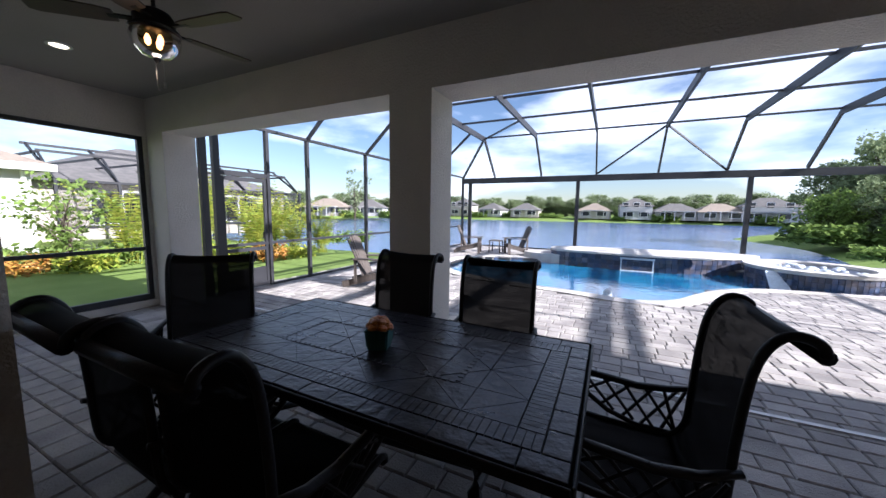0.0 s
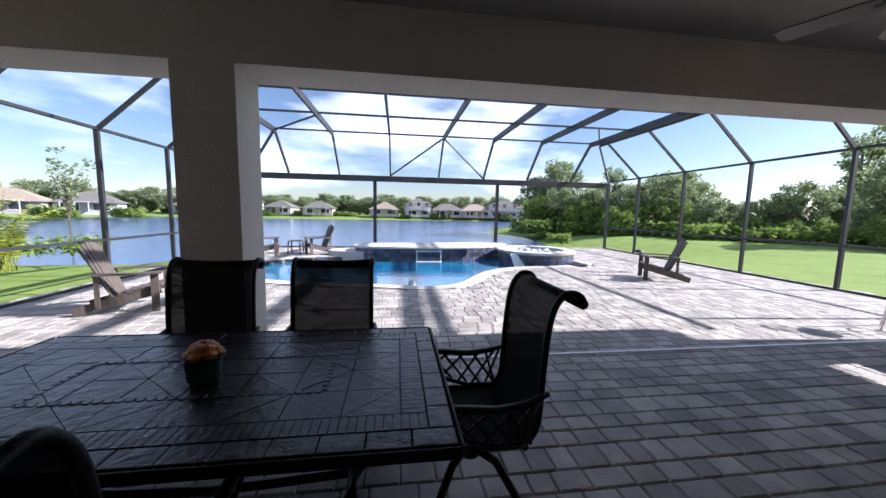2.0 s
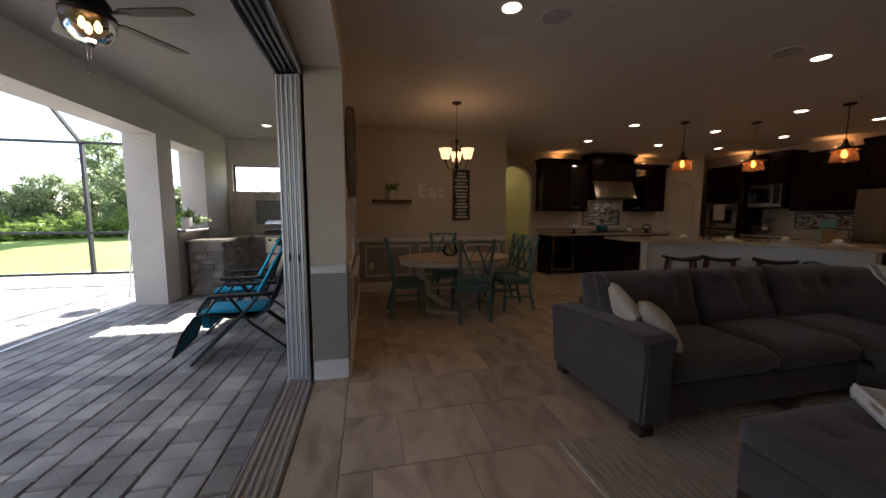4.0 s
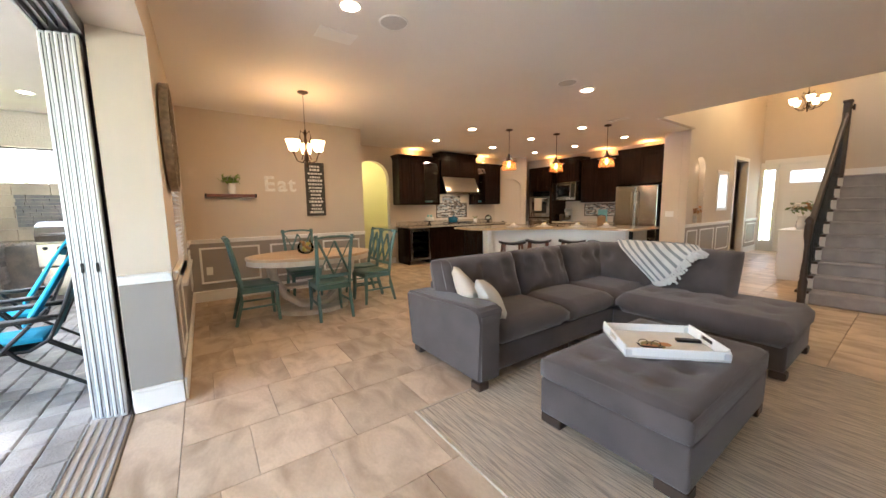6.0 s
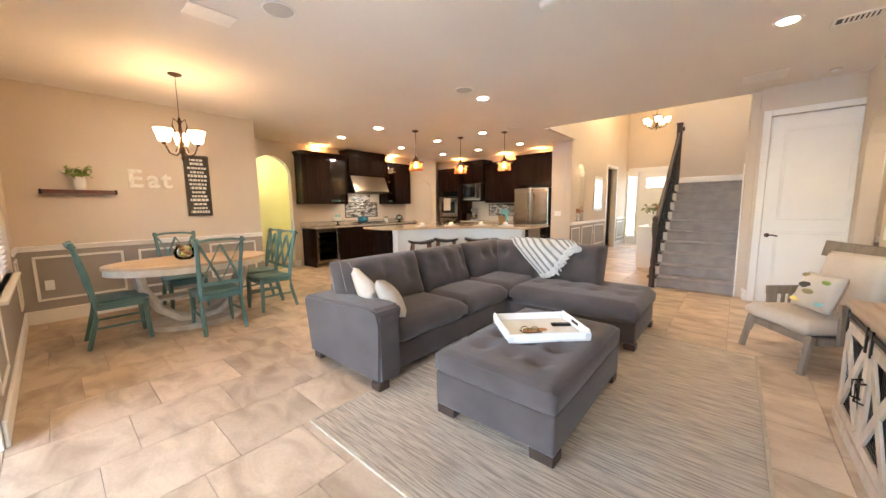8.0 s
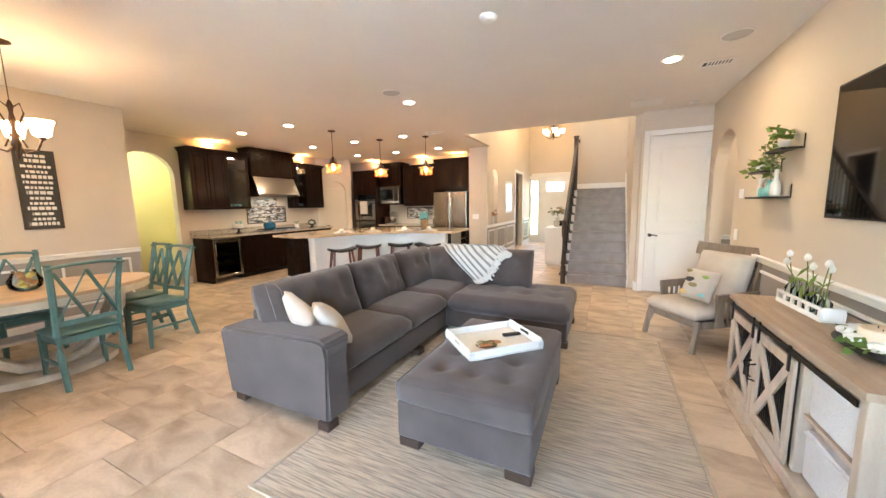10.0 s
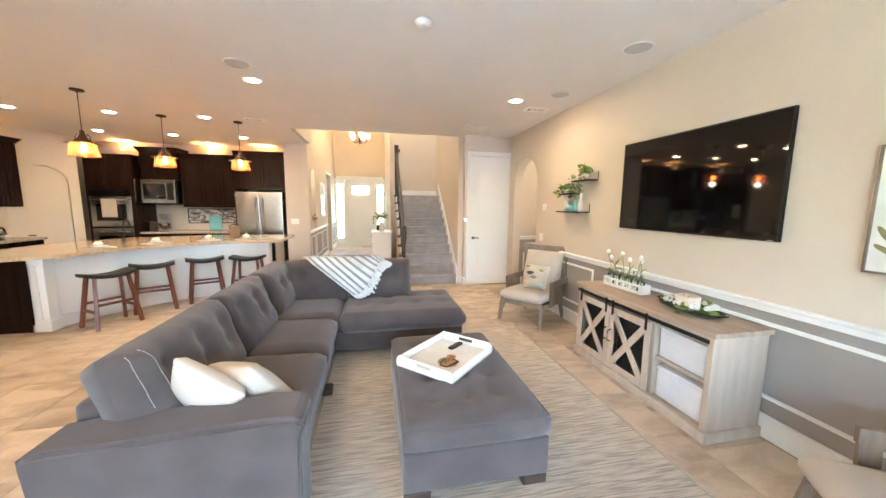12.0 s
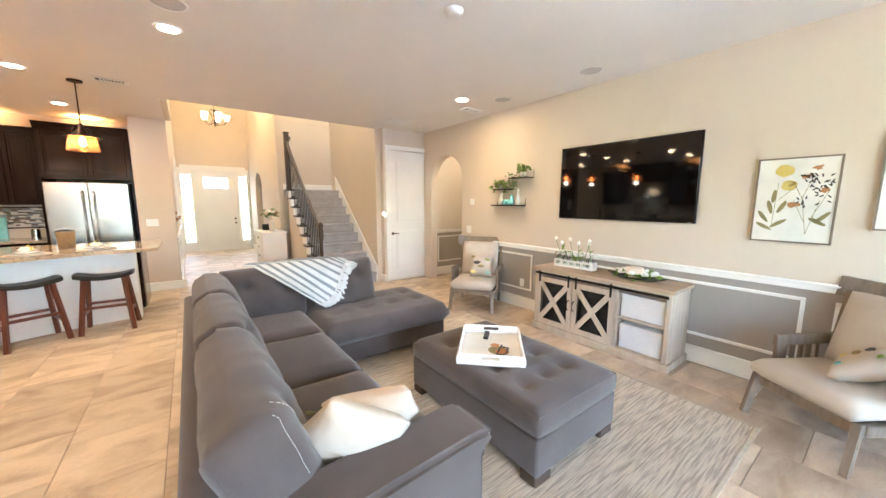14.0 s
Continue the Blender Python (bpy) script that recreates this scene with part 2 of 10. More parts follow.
M = {
    "wall": mat("wall_paint", (0.58, 0.505, 0.41), (0.61, 0.53, 0.43), 0.75, scale=1.2, bump=0.12, bscale=220, fine=0.02),
    "wains": mat("taupe_paint", (0.30, 0.275, 0.25), (0.33, 0.30, 0.27), 0.6, scale=1.5, bump=0.1, bscale=220, fine=0.02),
    "white": mat("white_paint", (0.80, 0.79, 0.76), (0.77, 0.76, 0.73), 0.4, scale=2, fine=0.02, bump=0.03, bscale=150),
    "ceil": mat("ceiling_paint", (0.75, 0.715, 0.67), (0.78, 0.745, 0.70), 0.9, scale=1.0, bump=0.35, bscale=90, fine=0.03),
    "stucco": mat("stucco", (0.54, 0.50, 0.45), (0.59, 0.55, 0.49), 0.9, scale=2.0, bump=1.0, bscale=55, fine=0.07),
    # Soffit colour set darker than its paint, to deepen the shade under the patio roof.
    "soffit": mat("patio_ceiling_shaded_paint", (0.29, 0.265, 0.24), (0.31, 0.285, 0.26), 0.9, scale=1.5, bump=0.5, bscale=80, fine=0.05),
    "tile": mat("travertine_tile", (0.55, 0.44, 0.325), (0.34, 0.255, 0.175), 0.44, spec=0.3, jumble=True, swirl=0.6, scale=2.4, stretch=(1.2, 2.2, 1), bump=0.10, bscale=30, fine=0.12, rand=0.16, object_coords=False, lo=0.40, hi=0.70),
    "tile_far": mat("travertine_tile_far", (0.55, 0.44, 0.325), (0.34, 0.255, 0.175), 0.44, spec=0.3, jumble=True, swirl=0.6, scale=2.4, stretch=(1.2, 2.2, 1), bump=0.10, bscale=30, fine=0.12, island=0.16, object_coords=False, lo=0.40, hi=0.70),
    "grout": mat("grout", (0.33, 0.265, 0.195), rough=0.9, scale=8, bump=0.3),
    "paver": mat("concrete_paver", (0.42, 0.385, 0.345), (0.26, 0.235, 0.22), 0.72, scale=2.6, bump=0.6, bscale=75, fine=0.12, rand=0.24, object_coords=False),
    "paver_far": mat("concrete_paver_far", (0.42, 0.385, 0.345), (0.26, 0.235, 0.22), 0.72, scale=2.6, bump=0.6, bscale=75, fine=0.12, island=0.24, object_coords=False),
    "sand": mat("joint_sand", (0.10, 0.095, 0.09), rough=0.95, scale=20, bump=0.4),
    "coping": mat("pool_coping", (0.55, 0.51, 0.46), (0.45, 0.42, 0.38), 0.7, scale=3, bump=0.5, bscale=60, island=0.1),
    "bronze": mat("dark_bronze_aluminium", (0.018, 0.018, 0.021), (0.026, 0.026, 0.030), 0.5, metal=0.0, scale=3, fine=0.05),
    "alu": mat("silver_aluminium", (0.66, 0.67, 0.68), (0.60, 0.61, 0.62), 0.42, metal=0.35, scale=2, stretch=(1, 1, 0.1), fine=0.04),
    "track": mat("track_aluminium", (0.40, 0.40, 0.40), (0.30, 0.30, 0.30), 0.42, metal=0.7, scale=6, fine=0.1),
    "sofa": mat("charcoal_microfibre", (0.060, 0.049, 0.046), (0.090, 0.073, 0.069), 0.95, scale=4, bump=0.3, bscale=260, fine=0.14, sheen=0.24, spec=0.12, lo=0.3, hi=0.7),
    "stitch": mat("pale_thread", (0.42, 0.40, 0.38), rough=0.8),
    "darkwood": mat("espresso_wood", (0.009, 0.0045, 0.0032), (0.016, 0.007, 0.0045), 0.24, scale=3, stretch=(6, 6, 0.6), fine=0.1, coat=0.0, spec=0.14),
    "darkleg": mat("dark_wood_leg", (0.035, 0.02, 0.015), (0.05, 0.03, 0.02), 0.4, scale=6, stretch=(4, 4, 0.6)),
    "stool": mat("mahogany_wood", (0.10, 0.030, 0.016), (0.15, 0.045, 0.022), 0.35, scale=5, stretch=(5, 5, 0.6), coat=0.2),
    "rug": mat("rug_wool", (0.80, 0.69, 0.54), (0.51, 0.42, 0.32), 0.95, scale=5.0, stretch=(1, 17, 1), bump=0.9, bscale=120, fine=0.2, lo=0.42, hi=0.62, spec=0.1),
    "rugedge": mat("rug_binding", (0.50, 0.43, 0.33), rough=0.95, scale=20, bump=0.5, bscale=200),
    "oak": mat("greyed_oak", (0.44, 0.335, 0.24), (0.36, 0.265, 0.185), 0.6, scale=3, stretch=(7, 0.7, 7), bump=0.2, bscale=60, fine=0.1),
    "oakface": mat("whitewashed_oak", (0.50, 0.415, 0.325), (0.43, 0.35, 0.27), 0.65, scale=3, stretch=(5, 5, 0.7), bump=0.25, bscale=60, fine=0.1),
    "ashwood": mat("grey_ash_wood", (0.22, 0.175, 0.13), (0.16, 0.125, 0.09), 0.5, scale=5, stretch=(5, 5, 0.8), fine=0.1, bump=0.15),
    "linen": mat("cream_linen", (0.50, 0.44, 0.36), (0.46, 0.40, 0.33), 0.9, scale=6, bump=0.4, bscale=300, fine=0.06, sheen=0.08),
    "black": mat("black_iron", (0.018, 0.017, 0.016), rough=0.45, metal=0.6, scale=8),
    "oilbronze": mat("oil_rubbed_bronze", (0.055, 0.032, 0.022), (0.035, 0.022, 0.016), 0.4, metal=0.8, scale=12),
    "steel": mat("stainless_steel", (0.42, 0.39, 0.35), (0.36, 0.34, 0.31), 0.22, metal=1.0, scale=2, stretch=(1, 1, 30), fine=0.03, rvar=0.05),
    "screen": mat("tv_screen", (0.004, 0.004, 0.005), rough=0.04, scale=2, fine=0.0, rvar=0.01),
    "teal": mat("distressed_teal_paint", (0.10, 0.19, 0.175), (0.065, 0.14, 0.135), 0.45, scale=5, bump=0.1, bscale=40, fine=0.1),
    "antique": mat("antique_cream_paint", (0.62, 0.57, 0.48), (0.50, 0.44, 0.36), 0.5, scale=7, fine=0.06, bump=0.1, bscale=40),
    "tabletop": mat("honey_wood_top", (0.55, 0.40, 0.25), (0.44, 0.31, 0.18), 0.4, scale=3, stretch=(8, 0.8, 8), fine=0.06),
    "granite": mat("granite", (0.42, 0.37, 0.30), (0.12, 0.10, 0.09), 0.16, scale=38, bscale=160, fine=0.3, lo=0.48, hi=0.72, coat=0.2),
    "granite_warm": mat("warm_granite", (0.50, 0.38, 0.25), (0.17, 0.12, 0.09), 0.15, scale=38, bscale=160, fine=0.3, lo=0.5, hi=0.75, coat=0.2),
    "carpet": mat("grey_carpet", (0.44, 0.41, 0.40), (0.37, 0.345, 0.34), 1.0, scale=7, bump=1.0, bscale=220, fine=0.16, spec=0.05),
    "shade": mat("frosted_shade", (0.9, 0.8, 0.62), rough=0.4, emit=(1.0, 0.60, 0.26), power=0.30, fine=0.0),
    "bulb": mat("lit_bulb", (0.9, 0.8, 0.6), rough=0.4, emit=(1.0, 0.55, 0.20), power=2.5, fine=0.0),
    "down": mat("lit_downlight", (0.9, 0.85, 0.7), rough=0.4, emit=(1.0, 0.80, 0.55), power=2.5, fine=0.0),
    "spk": mat("speaker_grille", (0.55, 0.53, 0.50), (0.50, 0.48, 0.46), 0.7, scale=60, bump=0.3, bscale=300),
    "glass": glass("clear_glass"),
    "glass_dk": glass("tinted_glass", (0.5, 0.5, 0.5)),
    "woven": mat("woven_metal_strip", (0.30, 0.24, 0.17), (0.17, 0.13, 0.09), 0.5, metal=0.3, scale=30, fine=0.2, bump=0.4),
    "amber": glass("seeded_amber_glass", (0.95, 0.78, 0.55), 0.05),
    "amber_lit": lit_glass("seeded_amber_shade", (0.86, 0.54, 0.33)),
    "bottle": glass("bottle_glass", (0.88, 0.96, 0.93), 0.02),
    "leaf": mat("green_leaf", (0.24, 0.33, 0.08), (0.14, 0.21, 0.05), 0.65, scale=9, fine=0.1, island=0.25, spec=0.15, through_light=0.35),
    # Leaf colour raised to a pale grey-green that puts haze into the trees.
    "leaf_dk": mat("haze_paled_leaf", (0.27, 0.32, 0.175), (0.20, 0.25, 0.125), 0.8, scale=9, fine=0.08, island=0.2, spec=0.05, through_light=0.42),
    "leaf_y": mat("yellow_green_leaf", (0.38, 0.37, 0.05), (0.18, 0.27, 0.035), 0.6, scale=5, fine=0.1, island=0.35, spec=0.2, through_light=0.35),
    "leaf_o": mat("orange_leaf", (0.42, 0.16, 0.03), (0.30, 0.20, 0.03), 0.5, scale=6, island=0.3),
    "petal": mat("white_petal", (0.82, 0.80, 0.74), rough=0.6, fine=0.03),
    "ceramic": mat("white_ceramic", (0.74, 0.72, 0.68), rough=0.2, fine=0.02),
    "aqua": mat("aqua_ceramic", (0.20, 0.50, 0.52), (0.30, 0.58, 0.58), 0.2, scale=12),
    "bluepot": mat("blue_enamel", (0.02, 0.10, 0.16), rough=0.15),
    "sign": mat("charcoal_board", (0.035, 0.032, 0.03), (0.05, 0.046, 0.042), 0.7, scale=8),
    "letter": mat("galvanised_letter", (0.80, 0.78, 0.72), (0.62, 0.60, 0.55), 0.4, metal=0.2, scale=14),
    "grass": mat("lawn_grass", (0.15, 0.215, 0.05), (0.19, 0.26, 0.07), 0.9, scale=1.3, bump=0.8, bscale=60, fine=0.3, object_coords=False, spec=0.1),
    "bark": mat("bark", (0.14, 0.11, 0.08), (0.08, 0.06, 0.045), 0.9, scale=6, stretch=(1, 1, 0.3), bump=0.8),
    "water": mat("lake_water", (0.05, 0.09, 0.20), (0.07, 0.12, 0.25), 0.16, scale=0.25, stretch=(1, 3, 1), bump=1.0, bscale=3.2, fine=0.1, object_coords=False),
    "poolwater": mat("pool_water", (0.010, 0.10, 0.24), (0.03, 0.22, 0.38), 0.06, scale=1.8, bump=1.0, bscale=7, fine=0.1, object_coords=False, coat=0.3),
    "foam": mat("water_foam", (0.75, 0.80, 0.82), rough=0.5, scale=15, bump=1.0, bscale=40),
    "slate": mat("ledge_stone", (0.10, 0.105, 0.12), (0.17, 0.16, 0.15), 0.5, scale=6, bump=0.6, bscale=40, island=0.45),
    "slate_p": mat("ledge_stone_piece", (0.30, 0.26, 0.22), (0.20, 0.185, 0.17), 0.7, scale=8, bump=0.7, bscale=50, rand=0.35),
    "pooltile": mat("blue_slate_tile", (0.05, 0.075, 0.14), (0.10, 0.09, 0.10), 0.3, scale=6, island=0.5),
    "roof": mat("roof_shingle", (0.10, 0.095, 0.09), (0.15, 0.14, 0.13), 0.9, scale=2, bscale=8, fine=0.2),
    "roof_t": mat("tan_roof_shingle", (0.22, 0.18, 0.14), (0.28, 0.23, 0.18), 0.9, scale=2, bscale=8, fine=0.2),
    "house": mat("house_stucco", (0.44, 0.40, 0.35), (0.39, 0.35, 0.30), 0.9, scale=0.6, rand=0.15),
    "house_w": mat("white_house_stucco", (0.52, 0.51, 0.49), (0.47, 0.46, 0.44), 0.9, scale=0.6),
    "pane_far": mat("dark_window", (0.03, 0.035, 0.045), rough=0.1, rvar=0.02),
    "sling": mesh_cloth("sling_mesh", (0.012, 0.010, 0.009), 0.02),
    "bugmesh": mesh_cloth("insect_screen", (0.03, 0.03, 0.032), 0.82),
    "cast": mat("cast_aluminium_bronze", (0.008, 0.007, 0.008), (0.012, 0.011, 0.012), 0.42, metal=0.0, spec=0.25, scale=20, bump=0.2, bscale=80),
    "slatetop": mat("slate_table_tile", (0.026, 0.023, 0.030), (0.011, 0.010, 0.015), 0.30, scale=7, bump=0.6, bscale=25, rand=0.35),
    "adir": mat("weathered_slat_wood", (0.11, 0.09, 0.075), (0.07, 0.056, 0.047), 0.7, scale=5, stretch=(6, 6, 1)),
    "teal_cloth": mat("teal_lounge_cloth", (0.010, 0.085, 0.105), (0.015, 0.11, 0.13), 0.8, scale=8, bump=0.3, bscale=200),
    "towel": mat("turquoise_towel", (0.02, 0.32, 0.52), (0.03, 0.40, 0.60), 0.95, scale=12, bump=0.8, bscale=180),
    "throw": mat("throw_yarn", (0.66, 0.66, 0.64), (0.60, 0.60, 0.59), 0.95, scale=8, bump=0.8, bscale=150),
    "throw_g": mat("grey_yarn", (0.26, 0.28, 0.30), rough=0.95, bump=0.8, bscale=150),
    "canvas": mat("white_canvas", (0.74, 0.72, 0.66), rough=0.8, bump=0.2, bscale=200, fine=0.03),
    "mustard": mat("mustard_ink", (0.55, 0.42, 0.10), (0.62, 0.50, 0.16), 0.8, scale=8),
    "olive": mat("olive_ink", (0.20, 0.18, 0.08), (0.28, 0.24, 0.10), 0.8, scale=8),
    "rust": mat("rust_ink", (0.45, 0.22, 0.09), rough=0.8),
    "stone_blk": mat("cream_stone_block", (0.50, 0.44, 0.35), (0.42, 0.37, 0.30), 0.8, scale=3, bump=0.4, rand=0.12),
    "mos_w": mat("mosaic_pale", (0.62, 0.58, 0.52), rough=0.15, rand=0.2),
    "mos_b": mat("mosaic_brown", (0.10, 0.07, 0.06), rough=0.12, rand=0.5),
    "mos_t": mat("mosaic_blue_grey", (0.25, 0.30, 0.33), rough=0.12, rand=0.4),
    "mirror": mat("mirror_silver", (0.85, 0.85, 0.85), (0.85, 0.85, 0.85), 0.03, metal=1.0, fine=0.0, rvar=0.01),
    # Emission put into the panes in place of daylight from outside.
    "frost": mat("daylit_frosted_pane", (0.8, 0.82, 0.82), rough=0.5, emit=(0.95, 0.98, 1.0), power=0.05, fine=0.0),
    "candle": mat("candle_wax", (0.75, 0.62, 0.48), rough=0.5),
    "pumpkin": mat("orange_gourd", (0.48, 0.13, 0.03), (0.60, 0.24, 0.05), 0.35, scale=14, bump=0.3),
    "basket": mat("painted_teal_tin", (0.02, 0.09, 0.085), (0.04, 0.13, 0.12), 0.5, scale=10),
    "fabricbin": mat("white_canvas_bin", (0.66, 0.66, 0.66), (0.60, 0.60, 0.61), 0.9, scale=3, bump=0.5, bscale=120),
    "yellowroom": mat("yellow_paint", (0.70, 0.62, 0.30), (0.73, 0.65, 0.33), 0.8, scale=1),
    "blind": mat("white_blind", (0.74, 0.73, 0.70), rough=0.5, fine=0.02),
    "handle": mat("brushed_nickel", (0.45, 0.43, 0.40), rough=0.3, metal=1.0),
}

# ---- builders ----
def bm_box(bm, x0, x1, y0, y1, z0, z1, bevel=0.0, segs=1):
    """Adds a box; a bevel rounds its edges."""
    vs = [bm.verts.new((x, y, z)) for z in (z0, z1) for y in (y0, y1) for x in (x0, x1)]
    fs = [bm.faces.new([vs[i] for i in q]) for q in ((0, 2, 3, 1), (4, 5, 7, 6), (0, 1, 5, 4), (2, 6, 7, 3), (0, 4, 6, 2), (1, 3, 7, 5))]
    if bevel > 0:
        bevel = min(bevel, 0.45 * min(abs(x1 - x0), abs(y1 - y0), abs(z1 - z0)))
        es = list({e for f in fs for e in f.edges})
        bmesh.ops.bevel(bm, geom=es, offset=bevel, segments=segs, profile=0.6, affect="EDGES")


def boxes(*rows, bevel=0.0, segs=1):
    bm = bmesh.new()
    for r in rows:
        bm_box(bm, *r, bevel, segs)
    return bm


def turned(profile, n=20, close=True):
    """A lathe: (radius, height) rows turned about z."""
    bm = bmesh.new()
    rings = []
    for r, z in profile:
        rings.append([bm.verts.new((r * math.cos(2 * math.pi * i / n), r * math.sin(2 * math.pi * i / n), z)) for i in range(n)])
    for a, b in zip(rings, rings[1:]):
        for i in range(n):
            bm.faces.new((a[i], a[(i + 1) % n], b[(i + 1) % n], b[i]))
    if close:
        bm.faces.new(list(reversed(rings[0])))
        bm.faces.new(rings[-1])
    return bm


def tube(points, r, n=8, flat=1.0, bm=None):
    """A rod of round section along a line of points; flat squeezes the section."""
    bm = bm or bmesh.new()
    pts = [Vector(p) for p in points]
    rings = []
    for i, p in enumerate(pts):
        way = (pts[min(i + 1, len(pts) - 1)] - pts[max(i - 1, 0)]).normalized()
        side = way.cross(Vector((0, 0, 1)))
        if side.length < 0.05:
            side = way.cross(Vector((0, 1, 0)))
        side.normalize()
        up = side.cross(way).normalized()
        rr = r[i] if isinstance(r, (list, tuple)) else r
        rings.append([bm.verts.new(p + side * rr * math.cos(2 * math.pi * k / n) + up * rr * flat * math.sin(2 * math.pi * k / n)) for k in range(n)])
    for a, b in zip(rings, rings[1:]):
        for k in range(n):
            bm.faces.new((a[k], a[(k + 1) % n], b[(k + 1) % n], b[k]))
    bm.faces.new(list(reversed(rings[0])))
    bm.faces.new(rings[-1])
    return bm


def beam(a, b, w, h, bm=None):
    """A square bar from a to b."""
    bm = bm or bmesh.new()
    a, b = Vector(a), Vector(b)
    way = (b - a).normalized()
    side = way.cross(Vector((0, 0, 1)))
    side = Vector((1, 0, 0)) if side.length < 0.05 else side.normalized()
    up = side.cross(way).normalized()
    q = [[bm.verts.new(p + side * sx * w / 2 + up * sz * h / 2) for sx, sz in ((-1, -1), (1, -1), (1, 1), (-1, 1))] for p in (a, b)]
    for k in range(4):
        bm.faces.new((q[0][k], q[0][(k + 1) % 4], q[1][(k + 1) % 4], q[1][k]))
    bm.faces.new(list(reversed(q[0])))
    bm.faces.new(q[1])
    return bm


def prism(outline, z0, z1, bm=None):
    """An upright block over a plan outline."""
    bm = bm or bmesh.new()
    lo = [bm.verts.new((x, y, z0)) for x, y in outline]
    hi = [bm.verts.new((x, y, z1)) for x, y in outline]
    n = len(outline)
    bm.faces.new(list(reversed(lo)))
    bm.faces.new(hi)
    for i in range(n):
        bm.faces.new((lo[i], lo[(i + 1) % n], hi[(i + 1) % n], hi[i]))
    bmesh.ops.recalc_face_normals(bm, faces=bm.faces)
    return bm


def pad(w, d, h, r=0.05, crown=0.0, nx=14, ny=14, tufts=(), seam=0.0):
    """A stuffed cushion: w x d x h, on z=0, soft edges, a crowned top and pulled-in tufts."""
    bm = bmesh.new()
    grid = {}
    for s in (0, 1):
        for i in range(nx + 1):
            for j in range(ny + 1):
                u, v = i / nx * 2 - 1, j / ny * 2 - 1
                e = max(abs(u), abs(v))
                ed = min((1 - abs(u)) * w / 2, (1 - abs(v)) * d / 2)
                fall = 0 if ed >= r else r - math.sqrt(max(0, r * r - (r - ed) ** 2))
                x, y = u * w / 2, v * d / 2
                corner = max(0, abs(u) + abs(v) - 1.75) * 0.12
                x *= 1 - corner * 0.5
                y *= 1 - corner * 0.5
                z = h - fall + crown * (1 - u * u) * (1 - v * v) if s else fall
                if s:
                    for tx, ty in tufts:
                        q = ((x - tx) ** 2 + (y - ty) ** 2) / 0.0034
                        z -= 0.046 * math.exp(-q)
                    z += 0.004 * noise.noise(Vector((x * 6, y * 6, h * 9)))
                grid[s, i, j] = bm.verts.new((x, y, z))
    for s in (0, 1):
        for i in range(nx):
            for j in range(ny):
                q = [grid[s, i, j], grid[s, i + 1, j], grid[s, i + 1, j + 1], grid[s, i, j + 1]]
                bm.faces.new(q if s else q[::-1])
    rim = [(i, 0) for i in range(nx)] + [(nx, j) for j in range(ny)] + [(i, ny) for i in range(nx, 0, -1)] + [(0, j) for j in range(ny, 0, -1)]
    for a, b in zip(rim, rim[1:] + rim[:1]):
        bm.faces.new((grid[0, a[0], a[1]], grid[0, b[0], b[1]], grid[1, b[0], b[1]], grid[1, a[0], a[1]]))
    return bm


def move(bm, m):
    bmesh.ops.transform(bm, matrix=m, verts=bm.verts)
    return bm


def join(*bms):
    out = bms[0]
    for b in bms[1:]:
        me = bpy.data.meshes.new("tmp")
        b.to_mesh(me)
        out.from_mesh(me)
        bpy.data.meshes.remove(me)
        b.free()
    return out


def obj(name, bm, material, smooth=False, angle=40):
    me = bpy.data.meshes.new(name)
    if smooth:
        for f in bm.faces:
            f.smooth = True
        for e in bm.edges:
            if len(e.link_faces) == 2 and e.calc_face_angle(0) > radians(angle):
                e.smooth = False
    bm.to_mesh(me)
    bm.free()
    for m in material if isinstance(material, (list, tuple)) else [material]:
        me.materials.append(M[m] if isinstance(m, str) else m)
    return new(name, me)


def thing(name, label, category, at=(0, 0, 0), turn=0.0, group=""):
    e = new(name)
    e.matrix_basis = pose(*at, 0, 0, turn)
    return tagged(e, label, category, group)


def part(name, bm, material, parent, label="", smooth=False, at=None):
    ob = obj(name, bm, material, smooth)
    ob.parent = parent
    if at is not None:
        ob.matrix_basis = at
    return tagged(ob, label)


def single(name, bm, material, label, category, smooth=False, group="", at=None):
    ob = obj(name, bm, material, smooth)
    if at is not None:
        ob.matrix_basis = at
    return tagged(ob, label, category, group)


def built(name, bm, material, label="", smooth=False):
    return tagged(obj(name, bm, material, smooth), label, "", "", "structure")


def walls(lo, hi, holes=()):
    """Boxes that fill a stretch [u0,u1]x[z0,z1] round holes (u0,u1,z0,z1)."""
    us = sorted({lo[0], hi[0], *[h[0] for h in holes], *[h[1] for h in holes]})
    out = []
    for a, b in zip(us, us[1:]):
        cuts = sorted((h[2], h[3]) for h in holes if h[0] <= a and h[1] >= b)
        z = lo[1]
        for c0, c1 in cuts:
            if c0 > z:
                out.append((a, b, z, c0))
            z = c1
        if z < hi[1]:
            out.append((a, b, z, hi[1]))
    return out


def wall_x(name, x0, x1, y0, y1, z1, holes=(), material="wall", label="", z0=0.0):
    """A wall that runs along y."""
    bm = bmesh.new()
    for a, b, c, d in walls((y0, z0), (y1, z1), holes):
        bm_box(bm, x0, x1, a, b, c, d)
    return built(name, bm, material, label)


def wall_y(name, y0, y1, x0, x1, z1, holes=(), material="wall", label="", z0=0.0):
    """A wall that runs along x."""
    bm = bmesh.new()
    for a, b, c, d in walls((x0, z0), (x1, z1), holes):
        bm_box(bm, a, b, y0, y1, c, d)
    return built(name, bm, material, label)


